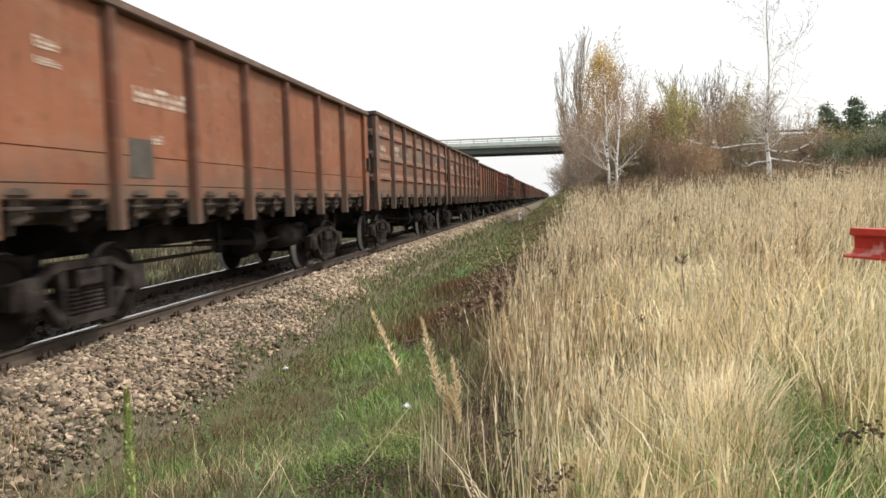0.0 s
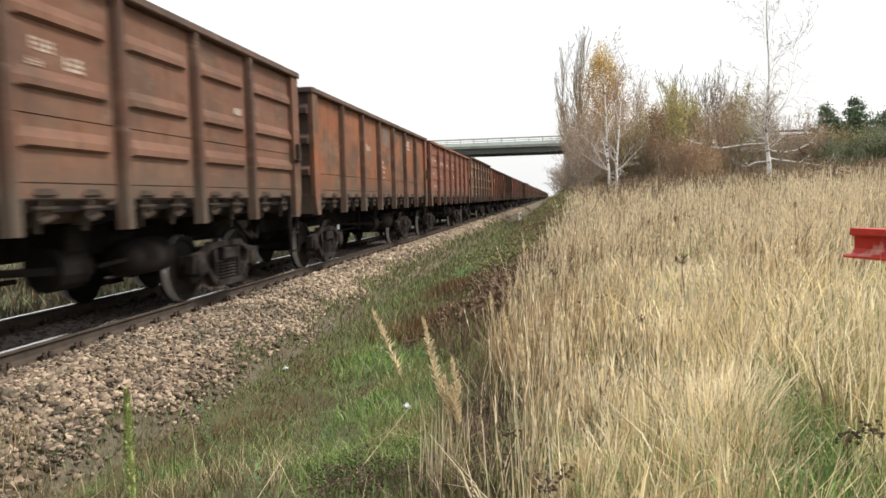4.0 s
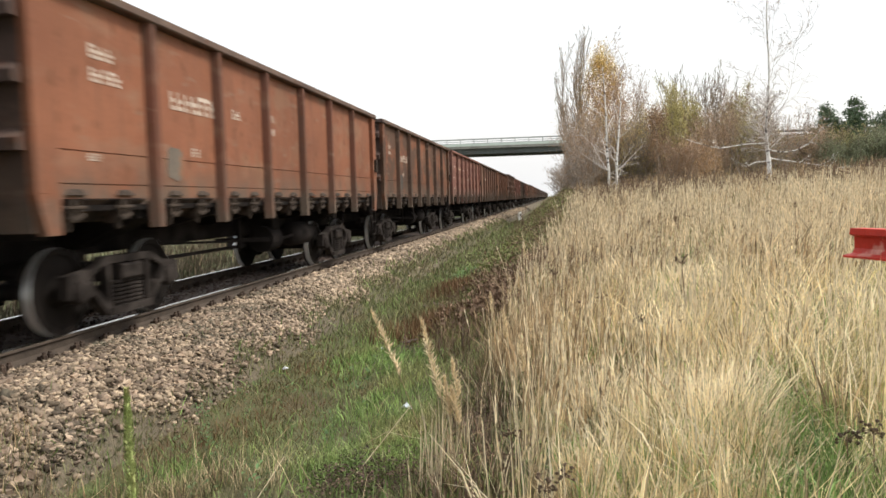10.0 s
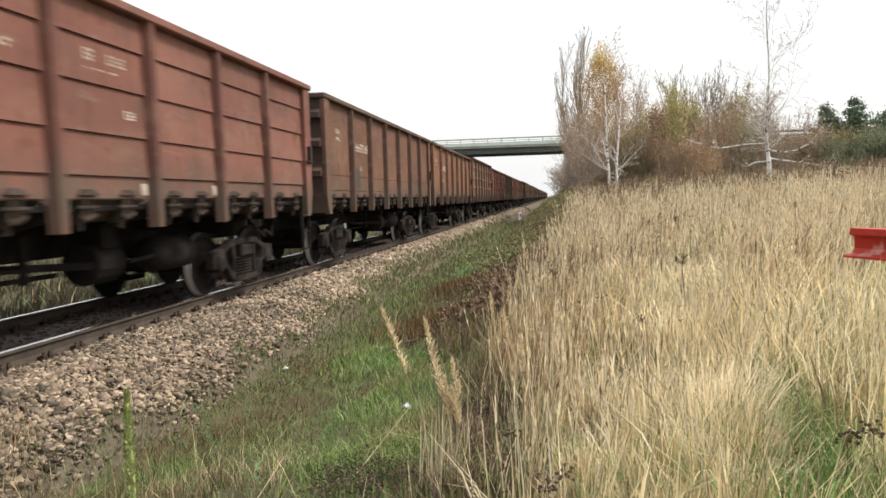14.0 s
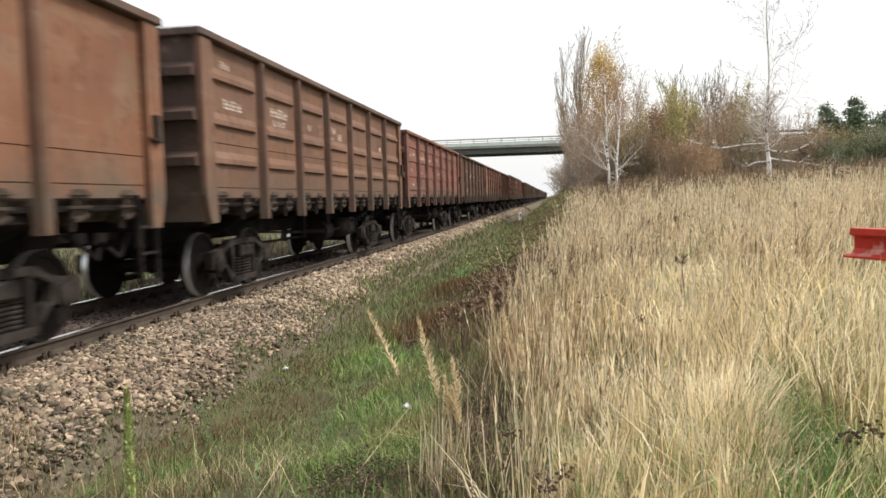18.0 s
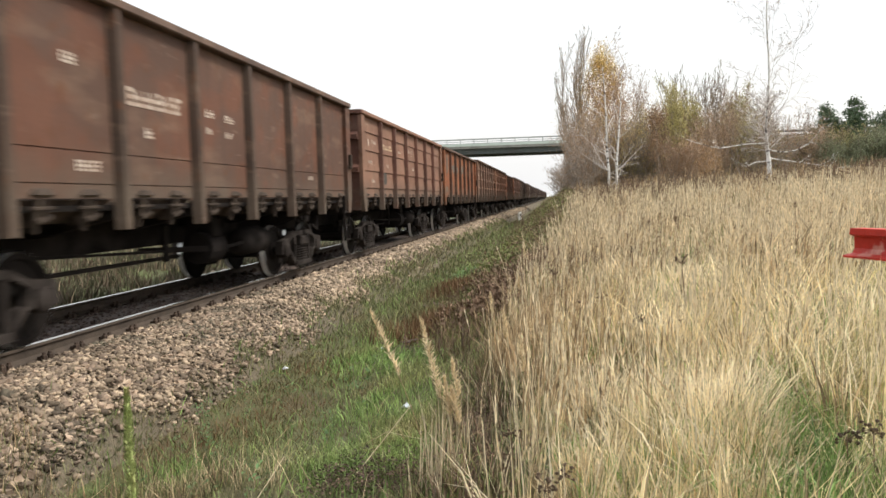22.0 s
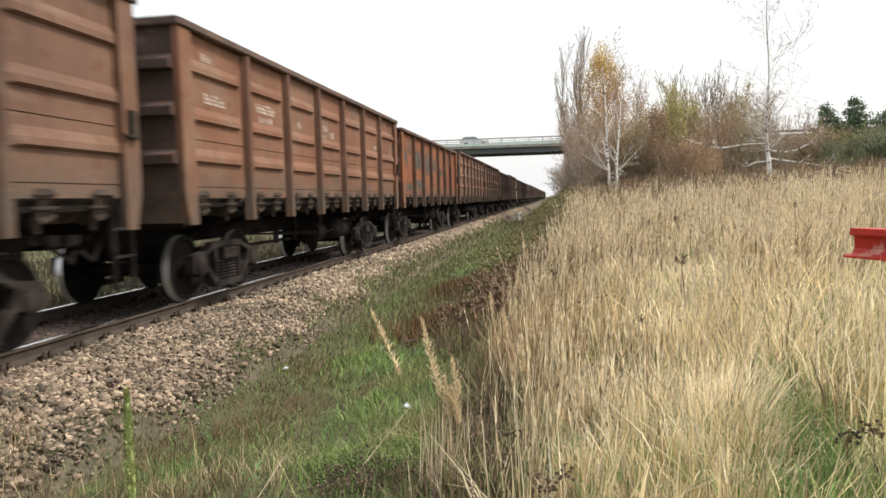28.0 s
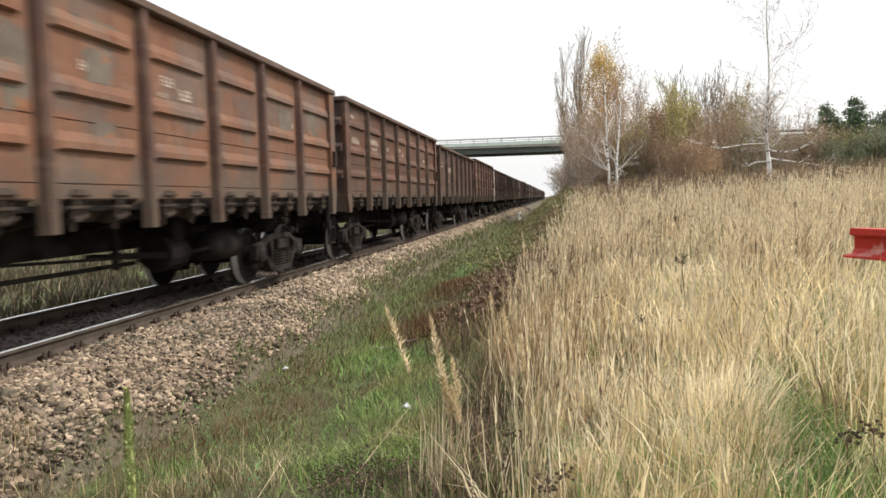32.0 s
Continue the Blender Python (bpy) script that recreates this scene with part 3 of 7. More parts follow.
    # the bogie: two cast side frames on springs, a bolster between
    for side in (1, -1):
        s = Shape()
        x0, x1 = sorted((side * 0.97, side * 1.1))
        s.plate([(-0.66, 0.715), (-0.5, 0.82), (0.5, 0.82), (0.66, 0.715), (0.56, 0.70), (0.44, 0.735), (-0.44, 0.735), (-0.56, 0.70)], x0, x1)      # top member
        for e in (-1, 1):
            s.plate([(e * 0.54, 0.775), (e * 0.74, 0.70), (e * 1.14, 0.66), (e * 1.17, 0.42), (e * 1.08, 0.40), (e * 1.06, 0.585), (e * 0.78, 0.6), (e * 0.6, 0.68)], x0, x1)   # arm over the axle
            s.plate([(e * 0.80, 0.61), (e * 0.72, 0.63), (e * 0.67, 0.42), (e * 0.78, 0.40)], x0, x1)                                     # jaw
            s.plate([(e * 0.72, 0.42), (e * 0.64, 0.45), (e * 0.40, 0.25), (e * 0.40, 0.155), (e * 0.46, 0.16)], x0, x1)                  # sloping strut
            s.plate([(e * 0.37, 0.74), (e * 0.45, 0.74), (e * 0.43, 0.2), (e * 0.36, 0.2)], x0 + 0.01, x1 - 0.01)                        # column
        s.plate([(-0.46, 0.15), (0.46, 0.15), (0.44, 0.235), (-0.44, 0.235)], x0 - 0.02, x1 + 0.03)                                      # spring seat
        M["side_frame%d" % side] = slot(s.mesh("side_frame"))
        M["springs%d" % side] = []
        for y in (-0.2, 0.0, 0.2):
            s = Shape().turned("z", [p for i in range(6) for p in ((0.25 + i * 0.047, 0.07), (0.262 + i * 0.047, 0.088), (0.28 + i * 0.047, 0.088), (0.29 + i * 0.047, 0.066))], 10, (side * 1.03, y, 0))
            M["springs%d" % side].append(slot(s.mesh("coil_spring")))
        for e in (-1, 1):
            c = (side * 1.0, e * 0.925, 0.4785)
            s = Shape().turned("x", [(-0.08, 0.1), (-0.06, 0.135), (0.12, 0.135), (0.14, 0.1), (0.15, 0.05)] if side > 0 else [(-0.15, 0.05), (-0.14, 0.1), (-0.12, 0.135), (0.06, 0.135), (0.08, 0.1)], 12, c)
            M["box%d%d" % (side, e)] = slot(s.mesh("axle_box"))
    s = Shape().box(-1.16, 1.16, -0.22, 0.22, 0.53, 0.72, 0.03).box(-0.35, 0.35, -0.3, 0.3, 0.6, 0.86, 0.03)
    M["bolster"] = slot(s.mesh("bolster"))
    s = Shape()
    for e in (-1, 1):
        s.beam((-0.8, e * 0.4, 0.36), (0.8, e * 0.4, 0.36), 0.07)
        for x in (-0.79, 0.79):
            s.box(x - 0.05, x + 0.05, e * 0.425 - 0.035, e * 0.425 + 0.035, 0.22, 0.55, 0.01)
    M["brakes"] = slot(s.mesh("brake_beam"))
    M["axle"] = slot(Shape().turned("x", [(-1.05, 0.06), (-0.85, 0.075), (-0.7, 0.09), (0.7, 0.09), (0.85, 0.075), (1.05, 0.06)], 10).mesh("axle", smooth=True))
    for side in (1, -1):
        r = R_WHEEL
        prof = [(-0.075, r - 0.06), (-0.075, r + 0.022), (-0.045, r + 0.022), (-0.03, r), (0.055, r - 0.003), (0.055, r - 0.07), (0.025, r - 0.09), (0.02, 0.18), (0.06, 0.15), (0.07, 0.1)]
        prof = [(a + 0.79, q) for a, q in prof]
        prof = [(0.715, 0.1), (0.74, 0.2)] + prof[:]
        if side < 0:
            prof = [(-a, q) for a, q in reversed(prof)]
        s = Shape().turned("x", prof, 28)
        M["wheel%d" % side] = slot(s.mesh("wheel", smooth=False))
        M["tread%d" % side] = slot(Shape().turned("x", [(side * a, q) for a, q in ([(0.752, r + 0.0005), (0.762, r + 0.0015), (0.842, r - 0.0025), (0.848, r - 0.006)][::side])], 28, caps=False).mesh("tread"))
    return M


def letters(rows, x=1.4535):
    """Faded characters painted as plain strokes: rows of (y, z, count, height), read along the side."""
    made, r = [], random.Random(5)
    for y, z, n, h in rows:
        s, w = Shape(), h * 0.62
        for i in range(n):
            a = y + i * w * 1.15
            for k in range(r.randint(2, 3)):
                q = z + k * h * 0.36
                s.box(x, x + 0.003, a, a + w * r.uniform(0.6, 1), q, q + h * 0.2)
            s.box(x, x + 0.003, a, a + w * 0.25, z, z + h * 0.86)
        made.append(slot(s.mesh("lettering")))
    return made


WM = {k: wagon_meshes(k) for k in ("smooth", "seamed", "ribbed")}
LETTERS = {
    "a": letters([(-5.5, 2.85, 4, 0.12), (-5.5, 2.7, 6, 0.08), (-3.9, 2.55, 8, 0.22), (-3.55, 2.1, 3, 0.12)]),
    "b": letters([(-5.65, 3.2, 4, 0.12), (-5.6, 2.77, 1, 0.18), (-5.25, 2.85, 7, 0.1), (-5.2, 2.71, 5, 0.08), (-5.65, 2.34, 9, 0.07), (-5.4, 2.24, 8, 0.07), (-5.3, 1.84, 4, 0.1), (-5.3, 1.76, 8, 0.045),
                  (-3.5, 2.24, 2, 0.14), (-1.85, 2.74, 3, 0.12), (-1.5, 2.74, 2, 0.13), (-0.3, 2.87, 2, 0.13), (0.1, 2.87, 4, 0.12), (-0.3, 2.72, 9, 0.09), (0.38, 2.33, 3, 0.1)]),
    "c": letters([(-5.75, 3.3, 4, 0.11), (-5.7, 2.74, 6, 0.15), (-3.9, 2.82, 7, 0.16), (-3.8, 2.67, 8, 0.1), (-2.0, 2.75, 3, 0.11), (-0.45, 2.82, 4, 0.13), (-0.5, 2.68, 4, 0.08), (0.02, 2.7, 3, 0.15), (3.9, 2.7, 4, 0.1)]),
    "f": letters([(-5.5, 2.9, 4, 0.16), (-5.5, 2.66, 5, 0.16), (-3.9, 2.56, 8, 0.26), (-2.1, 2.62, 3, 0.15), (-0.55, 2.72, 2, 0.12), (-0.55, 2.5, 2, 0.12), (-3.4, 2.0, 3, 0.12), (-5.6, 1.85, 4, 0.08)]),
    "d": letters([(-2.4, 2.5, 8, 0.22), (-2.05, 2.16, 2, 0.14), (-0.5, 2.56, 3, 0.13), (0.1, 2.54, 4, 0.11), (-0.5, 2.34, 3, 0.09), (0.1, 2.32, 4, 0.09), (-3.35, 1.74, 5, 0.12), (-3.5, 2.78, 3, 0.12), (3.7, 1.8, 5, 0.09)]),
    "e": letters([(-2.1, 2.64, 4, 0.17), (-0.3, 2.37, 2, 0.09), (-0.33, 2.25, 7, 0.08), (-0.33, 2.12, 6, 0.07), (-0.3, 1.97, 5, 0.07), (2.85, 2.97, 4, 0.3)]),
}
BIG_NUMBER = letters([(-3.98, 2.64, 6, 0.3)])
TAG = slot(Shape().box(1.4535, 1.459, -0.06, 0.06, 1.5, 1.63).mesh("tag"))
BOARD = slot(Shape().box(1.4535, 1.458, -4.05, -3.55, 1.7, 2.14).mesh("chalk_board"))


def build_wagon(kind, coat, posts, lettering, label, patches=(), full=True, pale_post=None, tags=(), plain_rail=False, primer=M_PATCH):
    """One open wagon with its running gear; coat and posts are its paints."""
    M = WM[kind]
    rail_coat = M_RAILTOP if plain_rail else coat
    w = tagged(new("gondola_wagon"), label, "freight wagon", "wagons of the goods train")
    for me in M["panel"]:
        part("side_panel", me, w, material=coat)
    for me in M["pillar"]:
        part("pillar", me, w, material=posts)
    for i, me in enumerate(M["corner"]):
        part("corner_post", me, w, "pale grey corner post" if pale_post and i == 0 else "", material=pale_post if pale_post and i == 0 else coat)
    for me in M["rail"]:
        part("top_rail", me, w, "dusty grey-brown top rail" if plain_rail else "", material=rail_coat)
    # ends take a darker paint that holds the shade between coupled wagons
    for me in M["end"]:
        part("end_wall", me, w, "dark end wall, shade in its paint" if plain_rail else "", material=M_ENDS if plain_rail else posts)
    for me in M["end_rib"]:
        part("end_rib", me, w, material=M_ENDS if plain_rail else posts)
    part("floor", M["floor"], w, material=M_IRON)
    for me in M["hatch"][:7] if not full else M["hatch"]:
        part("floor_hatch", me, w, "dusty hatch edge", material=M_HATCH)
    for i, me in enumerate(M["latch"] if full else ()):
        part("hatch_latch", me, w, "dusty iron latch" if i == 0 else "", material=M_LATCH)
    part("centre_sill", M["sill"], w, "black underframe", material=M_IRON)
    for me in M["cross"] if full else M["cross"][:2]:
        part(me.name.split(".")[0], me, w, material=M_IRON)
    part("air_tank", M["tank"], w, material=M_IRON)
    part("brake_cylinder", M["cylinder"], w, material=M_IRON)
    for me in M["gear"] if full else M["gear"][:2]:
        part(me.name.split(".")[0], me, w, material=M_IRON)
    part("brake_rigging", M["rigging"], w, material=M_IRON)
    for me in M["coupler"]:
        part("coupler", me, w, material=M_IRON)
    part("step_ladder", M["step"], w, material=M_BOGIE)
    part("door_hook", M["hook"], w, "dusty iron door hook", material=M_LATCH)
    if lettering:
        for me in LETTERS[lettering]:
            part("lettering", me, w, "faded white lettering", material=M_LETTER)
        if lettering == "b":
            part("lettering", BIG_NUMBER[0], w, "cream-coloured painted number", material=M_CREAMLETTER)
    if lettering and kind != "ribbed" and lettering not in ("d", "e", "f"):
        part("chalk_board", BOARD, w, "dull grey chalk board", material=M_BOARD)
    for y in tags:
        part("tag", TAG, w, "small white tag", material=M_LETTER, at=pose(0, y, 0))
    for y0, y1, z0, z1 in patches:
        rag = random.Random(int(y0 * 100 + z0 * 10))
        ring = [((y0 + y1) / 2 + (y1 - y0) / 2 * math.copysign(abs(math.cos(a)) ** 0.4, math.cos(a)) * rag.uniform(0.82, 1.08),
                 (z0 + z1) / 2 + (z1 - z0) / 2 * math.copysign(abs(math.sin(a)) ** 0.4, math.sin(a)) * rag.uniform(0.78, 1.1)) for a in [k * 0.2244 for k in range(28)]]
        me = Shape().plate(ring, 1.4535, 1.457).mesh("paint_patch", primer)
        part("paint_patch", me, w, "patch of grey primer")
    for e in (-1, 1):
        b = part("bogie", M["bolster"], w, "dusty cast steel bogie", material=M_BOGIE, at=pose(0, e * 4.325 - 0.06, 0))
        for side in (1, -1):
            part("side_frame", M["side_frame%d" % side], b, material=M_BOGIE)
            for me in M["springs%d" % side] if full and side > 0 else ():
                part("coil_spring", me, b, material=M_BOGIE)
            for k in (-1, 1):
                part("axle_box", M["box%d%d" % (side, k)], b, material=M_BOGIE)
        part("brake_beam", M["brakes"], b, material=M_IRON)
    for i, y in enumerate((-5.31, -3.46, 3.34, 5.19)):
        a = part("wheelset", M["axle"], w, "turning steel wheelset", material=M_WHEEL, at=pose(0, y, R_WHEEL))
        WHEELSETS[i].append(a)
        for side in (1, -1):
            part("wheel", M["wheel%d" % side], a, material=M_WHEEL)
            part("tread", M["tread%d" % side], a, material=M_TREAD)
    return w


# grimy end paint, darkened further for the shade in the wagon gaps
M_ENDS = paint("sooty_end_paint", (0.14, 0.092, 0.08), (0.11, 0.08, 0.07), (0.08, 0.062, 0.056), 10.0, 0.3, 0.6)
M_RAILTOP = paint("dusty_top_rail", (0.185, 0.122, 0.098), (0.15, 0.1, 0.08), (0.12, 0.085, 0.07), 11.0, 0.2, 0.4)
WHEELSETS = [[], [], [], []]
WAGONS = []
ORANGE, RUST, BROWN, RED, MAROON, GREYB = (0.325, 0.125, 0.066), (0.29, 0.10, 0.042), (0.25, 0.132, 0.092), (0.32, 0.135, 0.085), (0.31, 0.127, 0.096), (0.2, 0.118, 0.088)
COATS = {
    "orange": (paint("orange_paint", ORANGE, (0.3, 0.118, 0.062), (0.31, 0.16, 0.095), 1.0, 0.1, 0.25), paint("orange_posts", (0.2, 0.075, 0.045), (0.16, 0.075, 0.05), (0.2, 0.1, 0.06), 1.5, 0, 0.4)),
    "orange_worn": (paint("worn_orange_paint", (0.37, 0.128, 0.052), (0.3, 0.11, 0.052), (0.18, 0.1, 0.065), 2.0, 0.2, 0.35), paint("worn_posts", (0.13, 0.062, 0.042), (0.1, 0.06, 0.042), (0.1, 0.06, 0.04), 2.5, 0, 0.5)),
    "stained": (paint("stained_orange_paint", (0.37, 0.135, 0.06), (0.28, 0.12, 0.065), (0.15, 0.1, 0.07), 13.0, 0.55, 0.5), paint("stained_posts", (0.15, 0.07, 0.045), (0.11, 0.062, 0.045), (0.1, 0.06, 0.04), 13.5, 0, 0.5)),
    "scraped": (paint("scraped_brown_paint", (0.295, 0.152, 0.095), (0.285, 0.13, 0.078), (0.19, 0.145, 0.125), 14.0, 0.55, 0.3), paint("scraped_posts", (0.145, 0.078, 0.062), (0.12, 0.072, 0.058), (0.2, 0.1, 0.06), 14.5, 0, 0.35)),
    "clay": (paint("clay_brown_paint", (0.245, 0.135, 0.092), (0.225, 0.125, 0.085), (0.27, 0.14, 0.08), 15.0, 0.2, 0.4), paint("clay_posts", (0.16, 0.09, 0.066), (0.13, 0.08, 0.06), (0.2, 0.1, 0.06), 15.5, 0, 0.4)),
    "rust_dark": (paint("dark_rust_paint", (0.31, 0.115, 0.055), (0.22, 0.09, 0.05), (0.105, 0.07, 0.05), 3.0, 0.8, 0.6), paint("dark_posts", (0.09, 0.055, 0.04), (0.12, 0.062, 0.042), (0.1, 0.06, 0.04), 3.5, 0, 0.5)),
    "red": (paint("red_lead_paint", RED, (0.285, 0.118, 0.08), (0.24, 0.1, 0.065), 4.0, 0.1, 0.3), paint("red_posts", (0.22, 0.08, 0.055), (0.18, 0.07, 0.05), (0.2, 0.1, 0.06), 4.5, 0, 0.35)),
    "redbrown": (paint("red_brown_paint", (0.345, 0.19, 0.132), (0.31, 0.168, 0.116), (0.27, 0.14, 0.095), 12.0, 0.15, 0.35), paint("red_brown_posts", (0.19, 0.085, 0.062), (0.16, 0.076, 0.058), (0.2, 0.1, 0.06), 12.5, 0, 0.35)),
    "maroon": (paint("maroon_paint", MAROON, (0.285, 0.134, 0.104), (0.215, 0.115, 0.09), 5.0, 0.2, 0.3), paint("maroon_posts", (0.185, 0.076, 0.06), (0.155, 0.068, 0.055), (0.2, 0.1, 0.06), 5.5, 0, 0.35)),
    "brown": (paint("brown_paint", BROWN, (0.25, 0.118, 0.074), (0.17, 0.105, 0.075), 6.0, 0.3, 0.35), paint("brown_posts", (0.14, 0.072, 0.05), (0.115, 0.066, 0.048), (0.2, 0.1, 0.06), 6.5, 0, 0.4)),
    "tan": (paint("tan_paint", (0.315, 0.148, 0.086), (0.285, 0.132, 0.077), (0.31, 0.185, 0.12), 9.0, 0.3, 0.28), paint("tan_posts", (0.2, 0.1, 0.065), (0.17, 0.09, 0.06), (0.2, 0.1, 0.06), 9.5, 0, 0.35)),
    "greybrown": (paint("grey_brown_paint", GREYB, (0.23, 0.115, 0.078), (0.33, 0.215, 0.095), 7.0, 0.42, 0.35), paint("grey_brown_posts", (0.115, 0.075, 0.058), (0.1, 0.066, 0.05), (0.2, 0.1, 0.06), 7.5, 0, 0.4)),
    # coat for far wagons, with the shade of their pillar faces in its colour
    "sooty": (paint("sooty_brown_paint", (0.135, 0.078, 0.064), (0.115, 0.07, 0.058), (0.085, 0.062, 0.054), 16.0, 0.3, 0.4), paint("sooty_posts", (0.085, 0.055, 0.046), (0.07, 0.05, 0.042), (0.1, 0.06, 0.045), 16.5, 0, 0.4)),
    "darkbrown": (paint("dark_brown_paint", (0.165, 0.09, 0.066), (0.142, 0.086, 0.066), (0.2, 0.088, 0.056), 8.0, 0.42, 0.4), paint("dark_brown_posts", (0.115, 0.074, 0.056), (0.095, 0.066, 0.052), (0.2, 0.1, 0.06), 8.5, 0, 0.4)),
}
TRAIN = [  # kind, coat, lettering, patches
    ("ribbed", "brown", "a", ()), ("smooth", "orange", "a", ()), ("ribbed", "scraped", "c", ((-2.02, -1.28, 2.61, 3.09), (-0.46, 0.67, 2.65, 3.09), (-3.21, -2.84, 2.55, 2.92))), ("ribbed", "brown", "c", ()),
    ("smooth", "stained", "e", ((-1.95, -1.65, 2.3, 2.6), (-0.3, 0.6, 2.85, 3.4))), ("seamed", "red", "b", ()), ("ribbed", "greybrown", "c", ()), ("smooth", "orange", "f", ((-4.05, -3.62, 1.68, 2.08),)),
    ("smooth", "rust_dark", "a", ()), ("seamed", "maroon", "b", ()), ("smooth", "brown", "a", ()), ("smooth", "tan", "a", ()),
    ("ribbed", "clay", "c", ()), ("seamed", "maroon", "b", ()), ("smooth", "darkbrown", "d", ()), ("seamed", "redbrown", "b", ()),
    ("smooth", "orange_worn", None, ((-5.37, -4.86, 2.5, 3.38), (-4.08, -2.67, 2.55, 2.95), (-1.88, -1.3, 2.6, 2.92), (-0.6, 0.82, 2.6, 3.02), (-5.76, -4.97, 1.68, 1.92), (-4.07, -3.5, 1.68, 2.24))),
    ("ribbed", "clay", "c", ()), ("ribbed", "tan", "c", ()),
    ("smooth", "orange_worn", None, ((-5.72, -5.3, 2.55, 3.1), (-5.08, -4.61, 2.85, 3.36), (-4.1, -2.82, 2.4, 3.05), (-1.86, -1.01, 2.3, 3.1), (-0.12, 0.68, 2.45, 2.93), (-5.52, -4.54, 1.68, 1.9), (-4.11, -2.68, 1.68, 2.05), (1.43, 2.24, 2.3, 2.6))),
    ("ribbed", "scraped", "c", ((-1.93, -1.42, 2.62, 3.02), (-2.14, -1.31, 3.16, 3.31), (3.44, 4.12, 2.53, 2.99), (4.92, 5.56, 2.65, 3.13), (-1.82, -1.41, 2.05, 2.27), (-3.12, -2.75, 2.2, 3.03), (-3.96, -3.0, 1.95, 2.09))), ("ribbed", "darkbrown", "c", ()),
    ("smooth", "sooty", "a", ()), ("ribbed", "darkbrown", "c", ()), ("seamed", "sooty", "b", ()), ("smooth", "sooty", "a", ()),
]
WAGON_FIT = {0: 0.0, 1: 0.0, 2: 0.0, 3: 0.05, 4: -0.03, 5: -0.06, 6: -0.17, 7: -0.17, 8: -0.2, 9: -0.17, 10: -0.12, 11: -0.22, 12: -0.05, 13: -0.05, 14: -0.2, 15: -0.03, 16: -0.17, 17: -0.1, 18: 0.0, 19: -0.18, 20: -0.05}   # metres each wagon is shifted along the track to fit the camera's view
WORDS = {"orange": "orange-brown", "orange_worn": "scuffed orange", "rust_dark": "rust-stained orange", "stained": "dark-stained orange", "scraped": "scraped brown", "clay": "clay-brown", "red": "red-brown", "maroon": "maroon", "redbrown": "faded red-brown", "brown": "rusty brown", "tan": "light brown", "greybrown": "grey-brown", "darkbrown": "dark brown", "sooty": "shade-darkened brown"}
LOOKS = {"smooth": "smooth steel sides", "seamed": "seamed steel sides", "ribbed": "ribbed steel sides"}
SPACING, FIRST = 13.92, 11.80            # coupling to coupling; where the middle of the second wagon stands at the start
# pale tone stands for light that falls on far corner posts
M_PALE = stuff("pale_dusty_paint", (0.5, 0.47, 0.43), (0.42, 0.38, 0.34), 5, 0.8, 0.1)
pick = random.Random(11)
N_WAGONS = 47
for k in range(N_WAGONS):
    if k < len(TRAIN):
        kind, coat, lettering, patches = TRAIN[k]
    else:
        kind, coat, lettering, patches = pick.choice(("smooth", "ribbed", "ribbed", "seamed")), pick.choice(("sooty", "darkbrown", "sooty")), None, ()
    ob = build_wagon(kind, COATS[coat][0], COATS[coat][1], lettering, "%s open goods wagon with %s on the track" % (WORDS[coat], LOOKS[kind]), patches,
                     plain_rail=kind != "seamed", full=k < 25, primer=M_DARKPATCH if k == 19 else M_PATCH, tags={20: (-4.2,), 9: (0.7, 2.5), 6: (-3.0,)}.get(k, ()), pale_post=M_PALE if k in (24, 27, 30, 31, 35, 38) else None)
    WAGONS.append(ob)


def travelled(t):
    """How far the train has come since the start; it gathers speed slightly."""
    return 8.2548 * t - 0.0014391 * t * t + 0.00014066 * t ** 3

# ---- the road bridge over the track ----
BY0 = 110.0
M_GIRDER = stuff("dark_painted_girder", (0.11, 0.125, 0.117), (0.14, 0.155, 0.147), 1.5, 0.7, 0.1, (0.13, 0.13, 0.12), 0.4)
M_FASCIA = stuff("pale_green_paint", (0.7, 0.8, 0.72), (0.76, 0.84, 0.77), 1.5, 0.6, 0.1, (0.62, 0.7, 0.63), 0.5)
M_CONCRETE = stuff("bridge_concrete", (0.35, 0.34, 0.31), (0.42, 0.41, 0.38), 1.2, 0.9, 0.3, (0.26, 0.25, 0.23), 0.5)
M_ASPHALT = stuff("asphalt", (0.05, 0.05, 0.05), (0.065, 0.064, 0.062), 2, 0.9, 0.3)
M_STEEL = stuff("galvanised_steel", (0.4, 0.43, 0.42), (0.5, 0.52, 0.5), 3, 0.5, 0.05, metal=0.4)
M_RAILING = stuff("dull_railing_paint", (0.4, 0.42, 0.4), (0.5, 0.52, 0.5), 3, 0.6, 0.05)
bridge = tagged(new("road_bridge"), "green steel girder road bridge crossing the railway", "bridge")
XL, XR = -30.0, 16.0
part("deck", Shape().box(XL, XR, BY0 + 0.08, BY0 + 8.92, 8.65, 8.975, 0.05).mesh("deck", M_CONCRETE), bridge)
part("road_surface", Shape().box(XL, XR, BY0 + 1.2, BY0 + 7.8, 8.979, 9.08).mesh("road_surface", M_ASPHALT), bridge)
for y in (BY0 + 0.6, BY0 + 3.2, BY0 + 5.8, BY0 + 8.2):
    s = Shape().box(XL, XR, y - 0.25, y + 0.25, 7.84, 7.92).box(XL, XR, y - 0.03, y + 0.03, 7.92, 8.56).box(XL, XR, y - 0.25, y + 0.25, 8.56, 8.645)
    for i in range(24):
        s.box(XL + 1 + i * 2, XL + 1.03 + i * 2, y - 0.2, y + 0.2, 7.92, 8.56)
    part("girder", s.mesh("girder", M_GIRDER), bridge)
